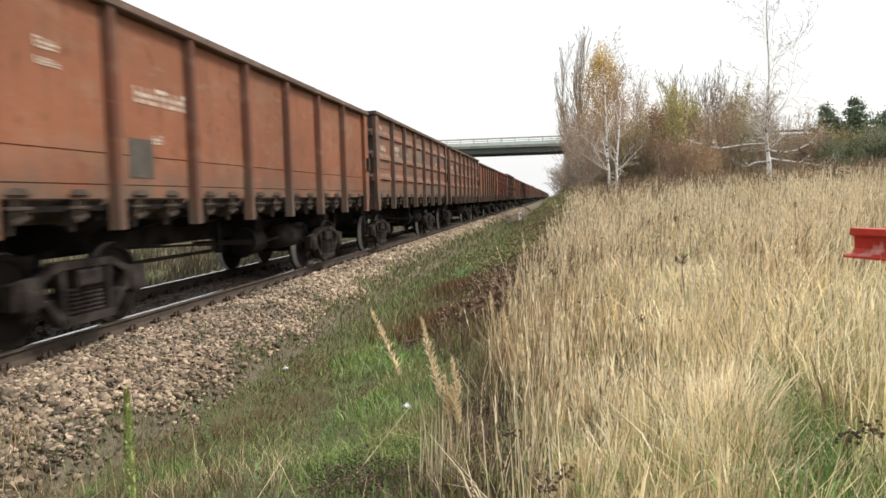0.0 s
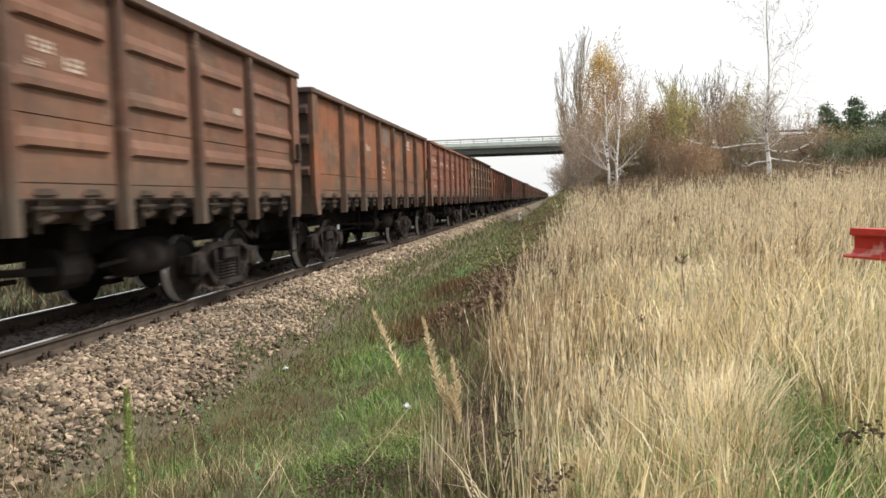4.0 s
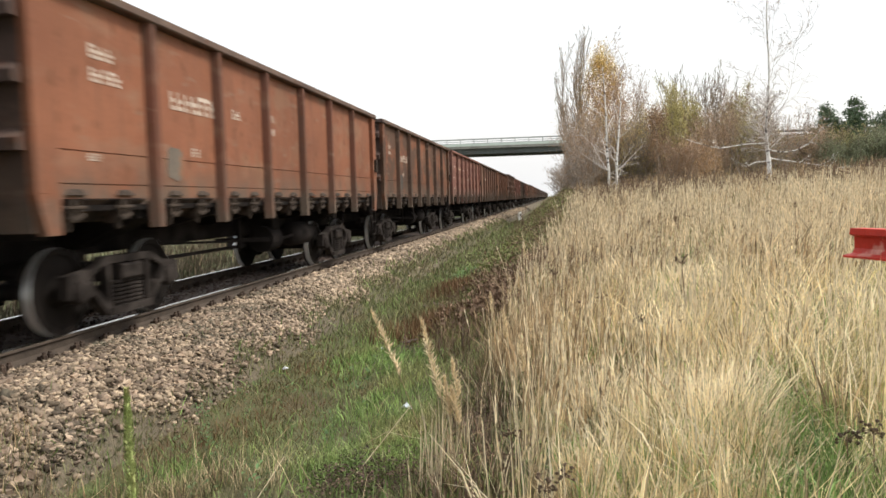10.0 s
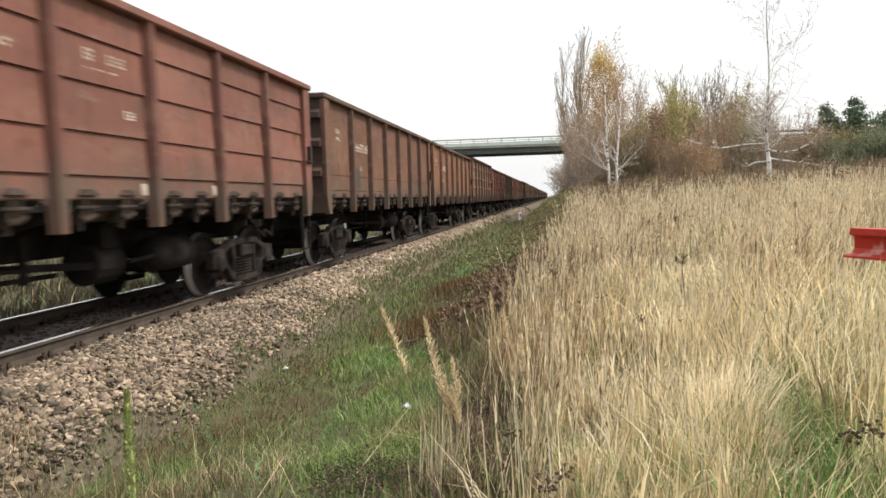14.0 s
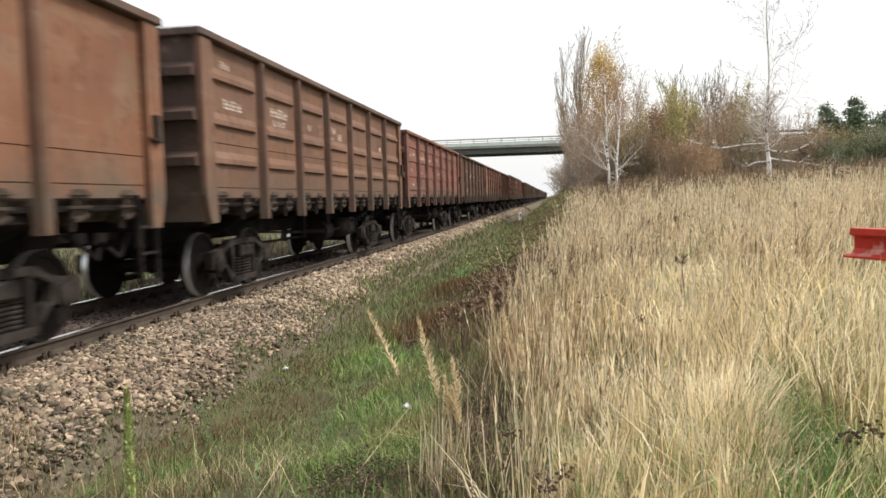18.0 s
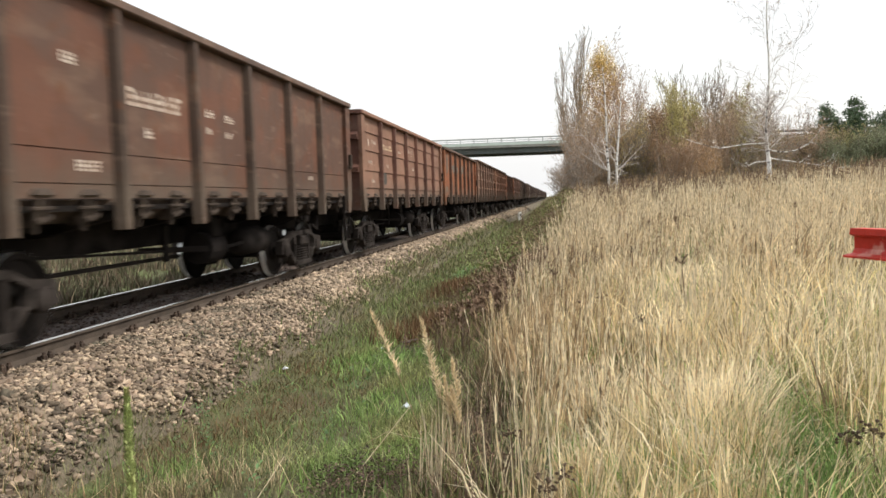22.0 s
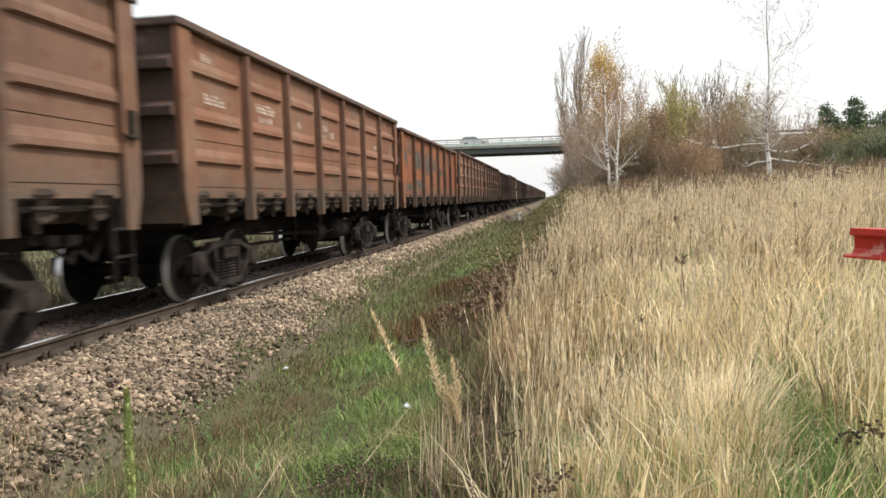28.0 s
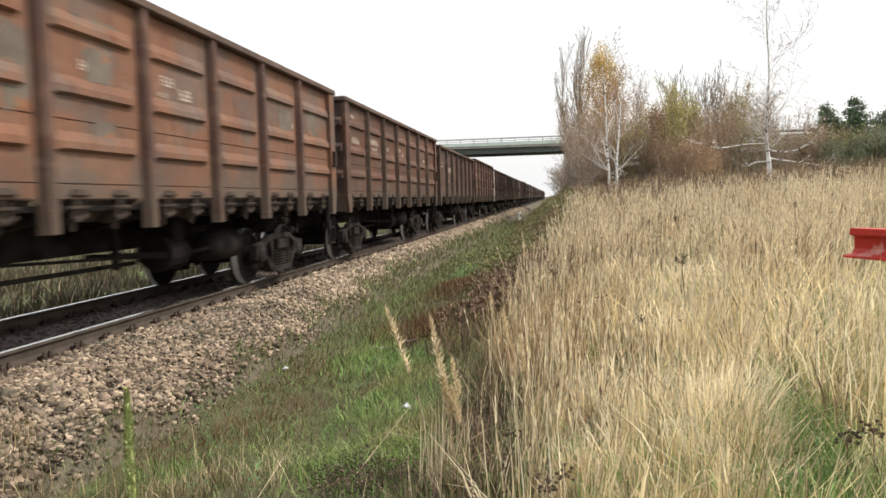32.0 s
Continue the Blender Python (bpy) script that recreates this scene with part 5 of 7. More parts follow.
for i, (x, y, top_z, reach) in enumerate(((21.4, 58.0, 7.85, 2.2), (19.7, 58.6, 7.5, 1.9), (23.6, 58.3, 6.9, 1.6), (20.5, 59.5, 6.6, 2.0), (22.5, 60.0, 5.6, 1.4))):
    conifer(x, y, top_z, reach, 40 + i)
for i in range(7):
    tree("shrub", 19.2 + 0.95 * i, 54.0 + shr.uniform(-2, 2), 2.6 + 0.14 * i, "dull green leafy bush beyond the field", "shrub", 60 + i, M_BARK, M_BARK, M_BUSHGREEN, 0.03, 2, 9, 0.5, 0.2, 0.1, 0.5, (12, 0.25, 0.045), stems=9, flare=0.5, group="green bushes beyond the field", n=5)


# ---- grasses ----
def blades(name, px, py, height, width, material, label, category, lean=0.25, droop=0.25, wind=(0.05, 0.0), pz=None, flow=None):
    """Many grass blades: each a bent, tapered strip."""
    n = len(px)
    pz = ground_z(px, py) - 0.02 if pz is None else pz
    a = RNG.uniform(0, 2 * np.pi, n)
    l = np.minimum(np.abs(RNG.normal(0, lean, n)), 0.75)
    dx, dy = np.cos(a) * l + wind[0], np.sin(a) * l + wind[1]
    if flow is not None:
        dx, dy = dx + flow[0], dy + flow[1]
    t = RNG.uniform(0, np.pi, n)
    wx, wy = np.cos(t) * width / 2, np.sin(t) * width / 2
    k = RNG.uniform(0.2, 1, n) * droop
    v = np.zeros((n, 5, 3))
    for i, (u, w) in enumerate(((0, 1), (0.55, 0.85), (1, 0))):
        cx, cy = px + dx * height * (u * 0.6 + u * u * 0.4 + k * u * u * l), py + dy * height * (u * 0.6 + u * u * 0.4 + k * u * u * l)
        cz = pz + height * (u - k * u * u * 0.35)
        if i < 2:
            v[:, 2 * i] = np.stack([cx - wx * w, cy - wy * w, cz], -1)
            v[:, 2 * i + 1] = np.stack([cx + wx * w, cy + wy * w, cz], -1)
        else:
            v[:, 4] = np.stack([cx, cy, cz], -1)
    o = (np.arange(n) * 5)[:, None]
    f = np.concatenate([o + np.array([[0, 1, 3, 2]]), o + np.array([[2, 3, 4]])], 1).ravel()
    return thing(name, mesh_np(name, v.reshape(-1, 3), f, np.tile([4, 3], n), material), label, category, kind="stuff")


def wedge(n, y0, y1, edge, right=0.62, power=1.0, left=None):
    """Places in the wedge of the field before the camera; it widens with distance to fit the view."""
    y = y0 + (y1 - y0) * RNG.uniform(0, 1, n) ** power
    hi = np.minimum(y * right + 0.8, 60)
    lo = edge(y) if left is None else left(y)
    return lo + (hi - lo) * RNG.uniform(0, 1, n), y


def field_edge(y):
    """Where the tall grass begins, across the track."""
    return -0.2 - 0.35 * smooth(3.2, 7, y) + 0.8 * smooth(9, 20, y) + 0.12 * np.sin(y * 1.6) + 0.8 * smooth(20, 44, y)


def clumpy(x, y, s=1.0):
    return 0.5 + 0.25 * np.sin(x * 3.1 * s + 1.7 * np.sin(y * 1.3 * s)) + 0.25 * np.sin(y * 2.7 * s + 1.1 * np.sin(x * 2.1 * s))


def blobs(x, y, spots):
    """How far places lie within soft round patches of (x, y, half width, half length)."""
    return np.max([np.exp(-((x - a) / p) ** 2 - ((y - c) / q) ** 2) for a, c, p, q in spots], 0)


HOLLOWS = [(-0.36, 5.1, 0.19, 1.1), (0.4, 5.1, 0.2, 1.0), (0.13, 4.3, 0.13, 0.6), (1.24, 4.0, 0.16, 0.8), (-0.25, 6.9, 0.25, 0.8), (1.6, 6.4, 0.25, 0.5), (1.0, 7.6, 0.3, 0.6), (2.3, 5.6, 0.2, 0.4), (0.2, 9.0, 0.3, 0.8), (2.6, 9.2, 0.4, 0.8), (3.9, 10.5, 0.4, 0.9), (1.7, 12.0, 0.4, 1.2)]


def tufts(n, per, y0, y1, spread, right=0.62, power=1.0):
    """Places of blades that grow in tufts; the third array says how far out in its tuft a blade stands."""
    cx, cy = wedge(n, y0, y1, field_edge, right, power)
    keep = RNG.uniform(0, 1, n) < 0.1 + 1.0 * smooth(0.24, 0.66, clumpy(cx + 0.4 * np.sin(cy * 2.3), cy, 0.7 if y1 <= 10 else 0.5))
    keep &= RNG.uniform(0, 1, n) < 0.42 + 0.58 * smooth(0.1, 0.9, cx - field_edge(cy)) + 0.4 * smooth(8, 14, cy)
    keep &= RNG.uniform(0, 1, n) > 1.15 * blobs(cx, cy, HOLLOWS)
    size = np.repeat(RNG.uniform(0.42 if y0 >= 20 else 0.5, 1.35 if y0 >= 20 else 1.15, keep.sum()) * (1 - 0.45 * blobs(cx[keep], cy[keep], HOLLOWS)) * (0.8 + 0.32 * clumpy(cx[keep] + 5, cy[keep], 0.4)), per)
    cx, cy = np.repeat(cx[keep], per), np.repeat(cy[keep], per)
    sway = 0.12 if y1 <= 10 else 0.2
    fx, fy = np.repeat(RNG.normal(0, sway, keep.sum()), per), np.repeat(RNG.normal(0, sway, keep.sum()), per)
    a, r = RNG.uniform(0, 6.283, len(cx)), np.abs(RNG.normal(0, spread, len(cx)))
    fx, fy = fx + np.cos(a) * r / spread * 0.1, fy + np.sin(a) * r / spread * 0.1
    return cx + np.cos(a) * r, cy + np.sin(a) * r, size, (fx, fy)


for y0, y1, n, per, spread, h, w in ((2.3, 5.0, 430, 18, 0.06, 0.66, 0.0088), (5.0, 10.0, 1300, 15, 0.08, 0.84, 0.0135), (10.0, 20.0, 2400, 11, 0.12, 0.92, 0.0195), (20.0, 44.0, 5200, 9, 0.2, 0.95, 0.023), (44.0, 80.0, 2600, 8, 0.3, 0.9, 0.035)):
    x, y, size, flow = tufts(n, per, y0, y1, spread)
    m = len(x)
    hh = h * size * RNG.uniform(0.35, 1.15, m) * (0.65 + 0.35 * smooth(-0.1, 0.9, x - field_edge(y)))
    blades("dry_grass", x, y, hh, w * RNG.uniform(0.5, 1.4, m), M_DRY if y1 <= 10 else M_DRYFAR, "tall straw-coloured dry grass on the bank", "dry grass", 0.19 if y1 <= 10 else 0.24, 1.0, (0.05, -0.03), flow=flow)
for y0, y1, n, per, spread, h, w in ((4.0, 10.0, 260, 13, 0.08, 0.85, 0.0135), (10.0, 20.0, 1100, 11, 0.12, 0.95, 0.018), (20.0, 44.0, 2400, 10, 0.2, 1.08, 0.019)):
    x, y, size, flow = tufts(n, per, y0, y1, spread)
    m = len(x)
    blades("dry_grass", x, y, h * size * RNG.uniform(0.5, 1.15, m), w * RNG.uniform(0.5, 1.4, m), M_DRY2, "tall brownish dry grass on the bank", "dry grass", 0.2 if y1 <= 10 else 0.28, 1.0, (0.05, -0.03), flow=flow)


def arching(name, px, py, height, width, material, label):
    """Long leaves that rise and bow over, each a curved strip of five pieces."""
    n = len(px)
    pz = ground_z(px, py) - 0.02
    a = RNG.uniform(0, 2 * np.pi, n)
    reach, fall = height * RNG.uniform(0.25, 0.95, n), RNG.uniform(0.25, 1.0, n)
    wx, wy = -np.sin(a) * width / 2, np.cos(a) * width / 2
    v = np.zeros((n, 11, 3))
    for i in range(6):
        u = i / 5
        r, w = reach * u ** 1.6, (1 - u * 0.6) if i < 5 else 0
        cx, cy, cz = px + np.cos(a) * r, py + np.sin(a) * r, pz + height * (u * (1 + 0.5 * fall) - fall * u ** 3)
        if i < 5:
            v[:, 2 * i] = np.stack([cx - wx * w, cy - wy * w, cz], -1)
            v[:, 2 * i + 1] = np.stack([cx + wx * w, cy + wy * w, cz], -1)
        else:
            v[:, 10] = np.stack([cx, cy, cz], -1)
    o = (np.arange(n) * 11)[:, None]
    f = np.concatenate([o + np.array([[2 * i, 2 * i + 1, 2 * i + 3, 2 * i + 2]]) for i in range(4)] + [o + np.array([[8, 9, 10]])], 1).ravel()
    return thing(name, mesh_np(name, v.reshape(-1, 3), f, np.tile([4, 4, 4, 4, 3], n), material), label, "dry grass", kind="stuff")


for n, per, y0, y1, lo, hi, w, m, words in ((360, 12, 3.5, 6.0, 0.22, 0.46, 0.007, M_CREAM, "bowed pale leaves of dry grass"), (900, 8, 6.0, 12.0, 0.35, 0.75, 0.012, M_DRY, "bowed pale leaves of dry grass"),
                                           (190, 12, 2.5, 5.5, 0.25, 0.55, 0.0085, M_GREEN, "bowed green leaves between dry stalks"), (110, 9, 6.0, 12.0, 0.3, 0.6, 0.009, M_GREEN, "bowed green leaves between dry stalks")):
    x, y, size, flow = tufts(n, per, y0, y1, 0.09)
    k = x > field_edge(y) + 0.35
    x, y, size = x[k], y[k], size[k]
    arching("bowed_grass", x, y, RNG.uniform(lo, hi, len(x)) * size, w * RNG.uniform(0.6, 1.3, len(x)), m, words)
x, y, size, flow = tufts(500, 16, 2.6, 9.0, 0.1)
blades("bent_straw", x, y, RNG.uniform(0.25, 0.6, len(x)), RNG.uniform(0.004, 0.009, len(x)), M_STRAW, "bent and broken straw low in the grass", "dry grass", 0.55, 0.8)


def plumes(name, x, y, h, size, m=M_PLUME):
    """Stalks that end in feathery plumes."""
    n = len(x)
    z = ground_z(x, y)
    sx, sy = RNG.normal(0.05, 0.15, n) * h, RNG.normal(0, 0.15, n) * h
    V, F, S, o = [], [], [], 0
    top = np.stack([x + sx, y + sy, z + h], -1)
    low = np.stack([x, y, z - 0.02], -1)
    neck = low + (top - low) * 0.78
    t = RNG.uniform(0, np.pi, n)
    w = np.stack([np.cos(t), np.sin(t), np.zeros(n)], -1) * (size * 0.14)[:, None]
    V.append(np.stack([low - w, low + w, neck + w, neck - w], 1).reshape(-1, 3))
    F.append(np.arange(4 * n))
    for k in range(4):
        f0, f1 = 0.74 + 0.06 * k, 0.86 + 0.05 * k
        t = RNG.uniform(0, 2 * np.pi, n)
        w = np.stack([np.cos(t), np.sin(t), np.zeros(n)], -1) * (size * (0.55 - 0.08 * k))[:, None]
        a, c = low + (top - low) * f0, low + (top - low) * f1
        m_ = (a + c) / 2
        V.append(np.stack([a, m_ + w + (0, 0, 0.01), c + w * 0.3, m_ - w * 0.8], 1).reshape(-1, 3))
        F.append(np.arange(4 * n) + (k + 1) * 4 * n)
    v, f = np.concatenate(V), np.concatenate(F)
    return thing(name, mesh_np(name, v, f, np.full(len(f) // 4, 4), m), "feathery straw-coloured reed grass plumes in the field", "reed grass", kind="stuff")


for y0, y1, n, s in ((4.5, 10, 1500, 0.016), (10, 20, 5200, 0.022), (20, 44, 11000, 0.035)):
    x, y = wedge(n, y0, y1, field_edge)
    k = RNG.uniform(0, 1, n) > 1.2 * blobs(x, y, HOLLOWS)
    k &= RNG.uniform(0, 1, n) < 0.25 + 0.9 * smooth(0.3, 0.7, clumpy(x + 1, y, 0.6))
    x, y, n = x[k], y[k], int(k.sum())
    plumes("reed_plumes", x, y, RNG.uniform(0.75, 1.12, n) * (0.85 + 0.2 * clumpy(x, y)), s * RNG.uniform(0.7, 1.3, n))

n = 170
y = RNG.uniform(3.4, 9.0, n)
x = field_edge(y) + RNG.uniform(0.0, 0.35, n)
plumes("reed_plumes", x, y, RNG.uniform(0.35, 0.85, n), 0.011 * RNG.uniform(0.7, 1.3, n))

x, y, size, flow = tufts(2600, 5, 3.0, 15.0, 0.1)
blades("pale_dry_grass", x, y, RNG.uniform(0.45, 0.95, len(x)) * size, RNG.uniform(0.006, 0.009, len(x)) * (0.75 + y / 9), M_CREAM, "bleached stalks standing out in dry grass", "dry grass", 0.2 if y1 <= 10 else 0.28, 1.0, (0.05, -0.03), flow=flow)
x, y, size, flow = tufts(420, 5, 4.0, 12.0, 0.1)
blades("dead_weed_stalks", x, y, RNG.uniform(0.4, 0.8, len(x)) * size, RNG.uniform(0.005, 0.01, len(x)), M_DARKWEED, "dark dead weed stalks among dry grass", "weeds", 0.2, 0.5, (0.04, 0), flow=flow)

n = 150
y = RNG.uniform(3.7, 7.5, n)
x = field_edge(y) + RNG.uniform(0.0, 0.8, n)
plumes("reed_plumes", x, y, RNG.uniform(0.5, 0.92, n), 0.013 * RNG.uniform(0.7, 1.3, n), M_DRY2)

n = 120
y = RNG.uniform(3.7, 6.5, n)
x = field_edge(y) + RNG.uniform(-0.1, 1.0, n)
plumes("reed_plumes", x, y, RNG.uniform(0.42, 0.8, n), 0.019 * RNG.uniform(0.7, 1.2, n), M_CREAM)

# duller, browner grass towards the cutting
for n, y0, y1, h, w in ((2200, 5.5, 11.0, 0.72, 0.011), (2600, 11.0, 22.0, 0.85, 0.017)):
    y = RNG.uniform(y0, y1, n)
    x = field_edge(y) + 0.1 + 1.5 * RNG.uniform(0, 1, n) ** 1.4 * (y / 10)
    k = clumpy(x, y, 0.8) > 0.32
    blades("dry_grass", x[k], y[k], h * RNG.uniform(0.55, 1.15, k.sum()), w * RNG.uniform(0.6, 1.3, k.sum()), M_DRY2 if y0 < 8 else M_BROWN, "dull brown dry grass beside the cutting", "dry grass", 0.2, 0.9, (0.05, -0.03))

n = 420
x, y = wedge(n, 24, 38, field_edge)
plumes("reed_plumes", x, y, RNG.uniform(1.05, 1.45, n), 0.04 * RNG.uniform(0.7, 1.3, n), M_DRY2)

# pale full tufts close by
for i, (cx, cy, n, size) in enumerate(((0.5, 3.25, 380, 0.5), (0.75, 3.35, 420, 0.54), (0.62, 3.05, 300, 0.45), (0.88, 3.7, 420, 0.6), (0.72, 3.75, 520, 0.6), (0.8, 4.15, 560, 0.66), (0.95, 4.6, 520, 0.68), (0.6, 4.6, 420, 0.64), (0.98, 4.25, 380, 0.7), (0.15, 3.9, 260, 0.55), (1.9, 4.6, 300, 0.72), (0.3, 5.0, 260, 0.7), (1.6, 5.6, 340, 0.75), (0.9, 6.2, 300, 0.8), (2.6, 6.4, 320, 0.8), (1.7, 3.75, 330, 0.55), (2.1, 4.1, 330, 0.62), (2.5, 4.9, 330, 0.7), (1.5, 3.3, 260, 0.5), (0.45, 4.35, 260, 0.62), (2.9, 5.6, 300, 0.75))):
    n = int(n * (0.85 if cx < 1.4 else 0.52))
    a, r = RNG.uniform(0, 6.283, n), 0.15 * np.sqrt(RNG.uniform(0, 1, n))
    blades("dry_tuft", cx + np.cos(a) * r, cy + np.sin(a) * r, size * RNG.uniform(0.35, 1.05, n), RNG.uniform(0.0055, 0.0115, n), M_CREAM, "full tuft of cream-coloured dry grass", "dry grass", 0.12, 1.4, (0.03, -0.03), flow=(np.cos(a) * r * 1.5, np.sin(a) * r * 1.5))
    if cy < 3.3:
        continue
    n = 60 if cx < 1.4 else 36
    a, r = RNG.uniform(0, 6.283, n), 0.12 * np.sqrt(RNG.uniform(0, 1, n))
    arching("dry_tuft", cx + np.cos(a) * r, cy + np.sin(a) * r, size * RNG.uniform(0.45, 0.95, n), RNG.uniform(0.0055, 0.0095, n), M_CREAM, "full tuft of cream-coloured dry grass")

for cx, cy, n, m, words in ((1.32, 4.2, 150, M_GREEN, "tuft of bowed green grass between dry stalks"), (1.5, 4.6, 80, M_GREEN, "tuft of bowed green grass between dry stalks"), (1.6, 4.0, 130, M_GREEN, "tuft of bowed green grass between dry stalks"), (1.25, 3.6, 120, M_GREEN, "tuft of bowed green grass between dry stalks"), 
                            (0.4, 5.2, 110, M_OLIVE, "dull green grass in a hollow of the field"), (0.32, 4.6, 90, M_OLIVE, "dull green grass in a hollow of the field"), (0.12, 4.2, 80, M_GREEN, "tuft of bowed green grass between dry stalks"), (0.45, 5.7, 110, M_TANGLE, "dead brown stalks in a hollow of the field"), (0.35, 4.9, 60, M_TANGLE, "dead brown stalks in a hollow of the field"), (1.4, 4.4, 60, M_TANGLE, "dead brown stalks in a hollow of the field"), (0.5, 3.7, 90, M_GREEN, "tuft of bowed green grass between dry stalks")):
    a, r = RNG.uniform(0, 6.283, n), 0.2 * np.sqrt(RNG.uniform(0, 1, n))
    arching("low_tuft", cx + np.cos(a) * r, cy + np.sin(a) * r, RNG.uniform(0.18, 0.42, n), RNG.uniform(0.006, 0.011, n), m, words)

# green grass under and between the dry stalks, and on the strip beside the ballast
x, y = wedge(15000, 2.2, 8.0, field_edge)
keep = clumpy(x, y, 0.8) + 0.35 * smooth(0.3, 1.6, x) * smooth(5.5, 3.2, y) - 0.2 * smooth(4, 8, y) > 0.6
blades("green_undergrowth", x[keep], y[keep], RNG.uniform(0.2, 0.5, keep.sum()), RNG.uniform(0.004, 0.008, keep.sum()), M_GREEN, "green grass between dry stalks", "grass", 0.35, 0.5)


n = 5200
x, y = RNG.uniform(0.5, 3.2, n), RNG.uniform(3.0, 5.2, n)
k = clumpy(x, y, 1.1) + 0.2 * smooth(1.0, 2.0, x) > 0.5
blades("green_undergrowth", x[k], y[k], RNG.uniform(0.25, 0.52, k.sum()), RNG.uniform(0.005, 0.009, k.sum()), M_GREEN, "green grass between dry stalks", "grass", 0.35, 0.8)
for n, m, lo, hi in ((2600, M_TANGLE, 0.08, 0.34), (700, M_STRAW, 0.12, 0.4), (1800, M_GREEN, 0.1, 0.32), (1200, M_OLIVE, 0.1, 0.3)):
    x, y = RNG.uniform(-0.95, -0.15, n), 3.6 + 4.6 * RNG.uniform(0, 1, n)
    k = clumpy(x, y, 1.3) > 0.35
    blades("edge_tangle", x[k], y[k], RNG.uniform(lo, hi, k.sum()), RNG.uniform(0.005, 0.009, k.sum()), m, "tangled dead stalks at the field's edge", "weeds", 0.42, 0.7)
n = 7000
x, y = RNG.normal(-1.85, 0.38, n), RNG.uniform(10.0, 17.0, n)
k = clumpy(x, y, 0.5) > 0.35
blades("russet_low_weeds", x[k], y[k], RNG.uniform(0.12, 0.36, k.sum()), RNG.uniform(0.008, 0.018, k.sum()), M_RUSSETWEED, "russet withered weeds beside the field", "weeds", 0.4, 0.6)
n = 6000
y = RNG.uniform(8.0, 26.0, n)
x = -1.5 + (field_edge(y) + 1.6) * RNG.uniform(0, 1, n)
k = (clumpy(x, y, 0.7) > 0.35) & (x < field_edge(y) + 0.3)
k &= RNG.uniform(0, 1, n) < 0.4
blades("withered_weeds", x[k], y[k], RNG.uniform(0.2, 0.55, k.sum()), RNG.uniform(0.007, 0.016, k.sum()), M_TANGLE, "brown withered weeds at the field's edge", "weeds", 0.35, 0.5)
n = 1800
x, y = RNG.normal(-3.05, 0.35, n), RNG.uniform(5.5, 9.5, n)
k = (clumpy(x, y, 0.5) > 0.45) & (x > -3.7)
blades("russet_low_weeds", x[k], y[k], RNG.uniform(0.04, 0.16, k.sum()), RNG.uniform(0.005, 0.011, k.sum()), M_RUSSETWEED, "low russet weeds beside the ballast", "weeds", 0.7, 0.6)
x, y, size, flow = tufts(1500, 9, 6.0, 26.0, 0.14)
blades("green_undergrowth", x, y, RNG.uniform(0.3, 0.62, len(x)), RNG.uniform(0.008, 0.016, len(x)), M_GREEN, "green grass between dry stalks", "grass", 0.3, 0.6)


def strip(n, y0, y1, x0, x1, power=1.0):
    y = y0 + (y1 - y0) * RNG.uniform(0, 1, n) ** power
    return RNG.uniform(x0, x1, n), y


LUSH = [(-2.2, 9.5, 0.62, 1.7), (-1.7, 7.5, 0.42, 0.9), (-1.4, 5.4, 0.5, 0.85), (-2.4, 5.5, 0.28, 0.4), (-1.5, 6.6, 0.45, 0.7), (-3.0, 5.2, 0.3, 0.4), (-2.3, 18.8, 0.16, 1.2)]
RUSSET = [(-3.1, 7.5, 0.75, 1.1), (-3.3, 10.0, 0.3, 0.8), (-2.3, 6.4, 0.35, 0.5), (-1.8, 5.65, 0.2, 0.45), (-2.0, 7.4, 0.2, 0.4), (-1.95, 14.5, 0.5, 2.2), (-2.0, 11.8, 0.3, 0.6)]
for y0, y1, n, w in ((3.0, 8.0, 31000, 0.0068), (8.0, 18.0, 34000, 0.0115), (18.0, 60.0, 34000, 0.022)):
    x, y = strip(n, y0, y1, -4.5, -0.5, 1.15)
    worn_in = RNG.uniform(0, 1, n) < 0.04 + 0.96 * smooth(-0.2, 0.12, x - toe(y)) * (0.6 + 0.4 * smooth(0.25, 0.6, clumpy(x, y, 1.3)))
    lush = blobs(x, y, LUSH) * (0.45 + 0.55 * smooth(0.3, 0.65, clumpy(x + 3, y, 1.1)))
    brown = blobs(x, y, RUSSET)
    pick_g = RNG.uniform(0, 1, n)
    green = pick_g < np.clip(lush * 1.2 - 1.1 * brown, 0, 0.92) + 0.04
    russet = ~green & (RNG.uniform(0, 1, n) < brown * 1.2)
    base = np.maximum(ground_z(x, y), bed_z(x)) - 0.02
    for k, lo, hi, m, name, words in ((green & worn_in, 0.07, 0.22, M_GREEN, "green_grass", "lush green grass beside the ballast"), (russet & worn_in, 0.03, 0.12, M_MOSS, "russet_moss", "low russet moss and withered grass beside the ballast"),
                                      (~green & ~russet & worn_in, 0.03, 0.13, M_OLIVE, "faded_grass", "short faded grass beside the ballast")):
        tall = RNG.uniform(lo, hi, k.sum()) * (1 + 0.9 * smooth(9, 16, y[k]))
        blades(name, x[k], y[k], tall, w * RNG.uniform(0.7, 1.5, k.sum()), m, words, "grass", 0.6, 0.9, pz=base[k])
n = 700
x, y = RNG.normal(-2.74, 0.4, n), RNG.uniform(54, 59.6, n)
blades("faded_grass", x, y, RNG.uniform(0.2, 0.5, n), RNG.uniform(0.02, 0.035, n), M_OLIVE, "short faded grass before a marker post", "grass", 0.3, 0.6)
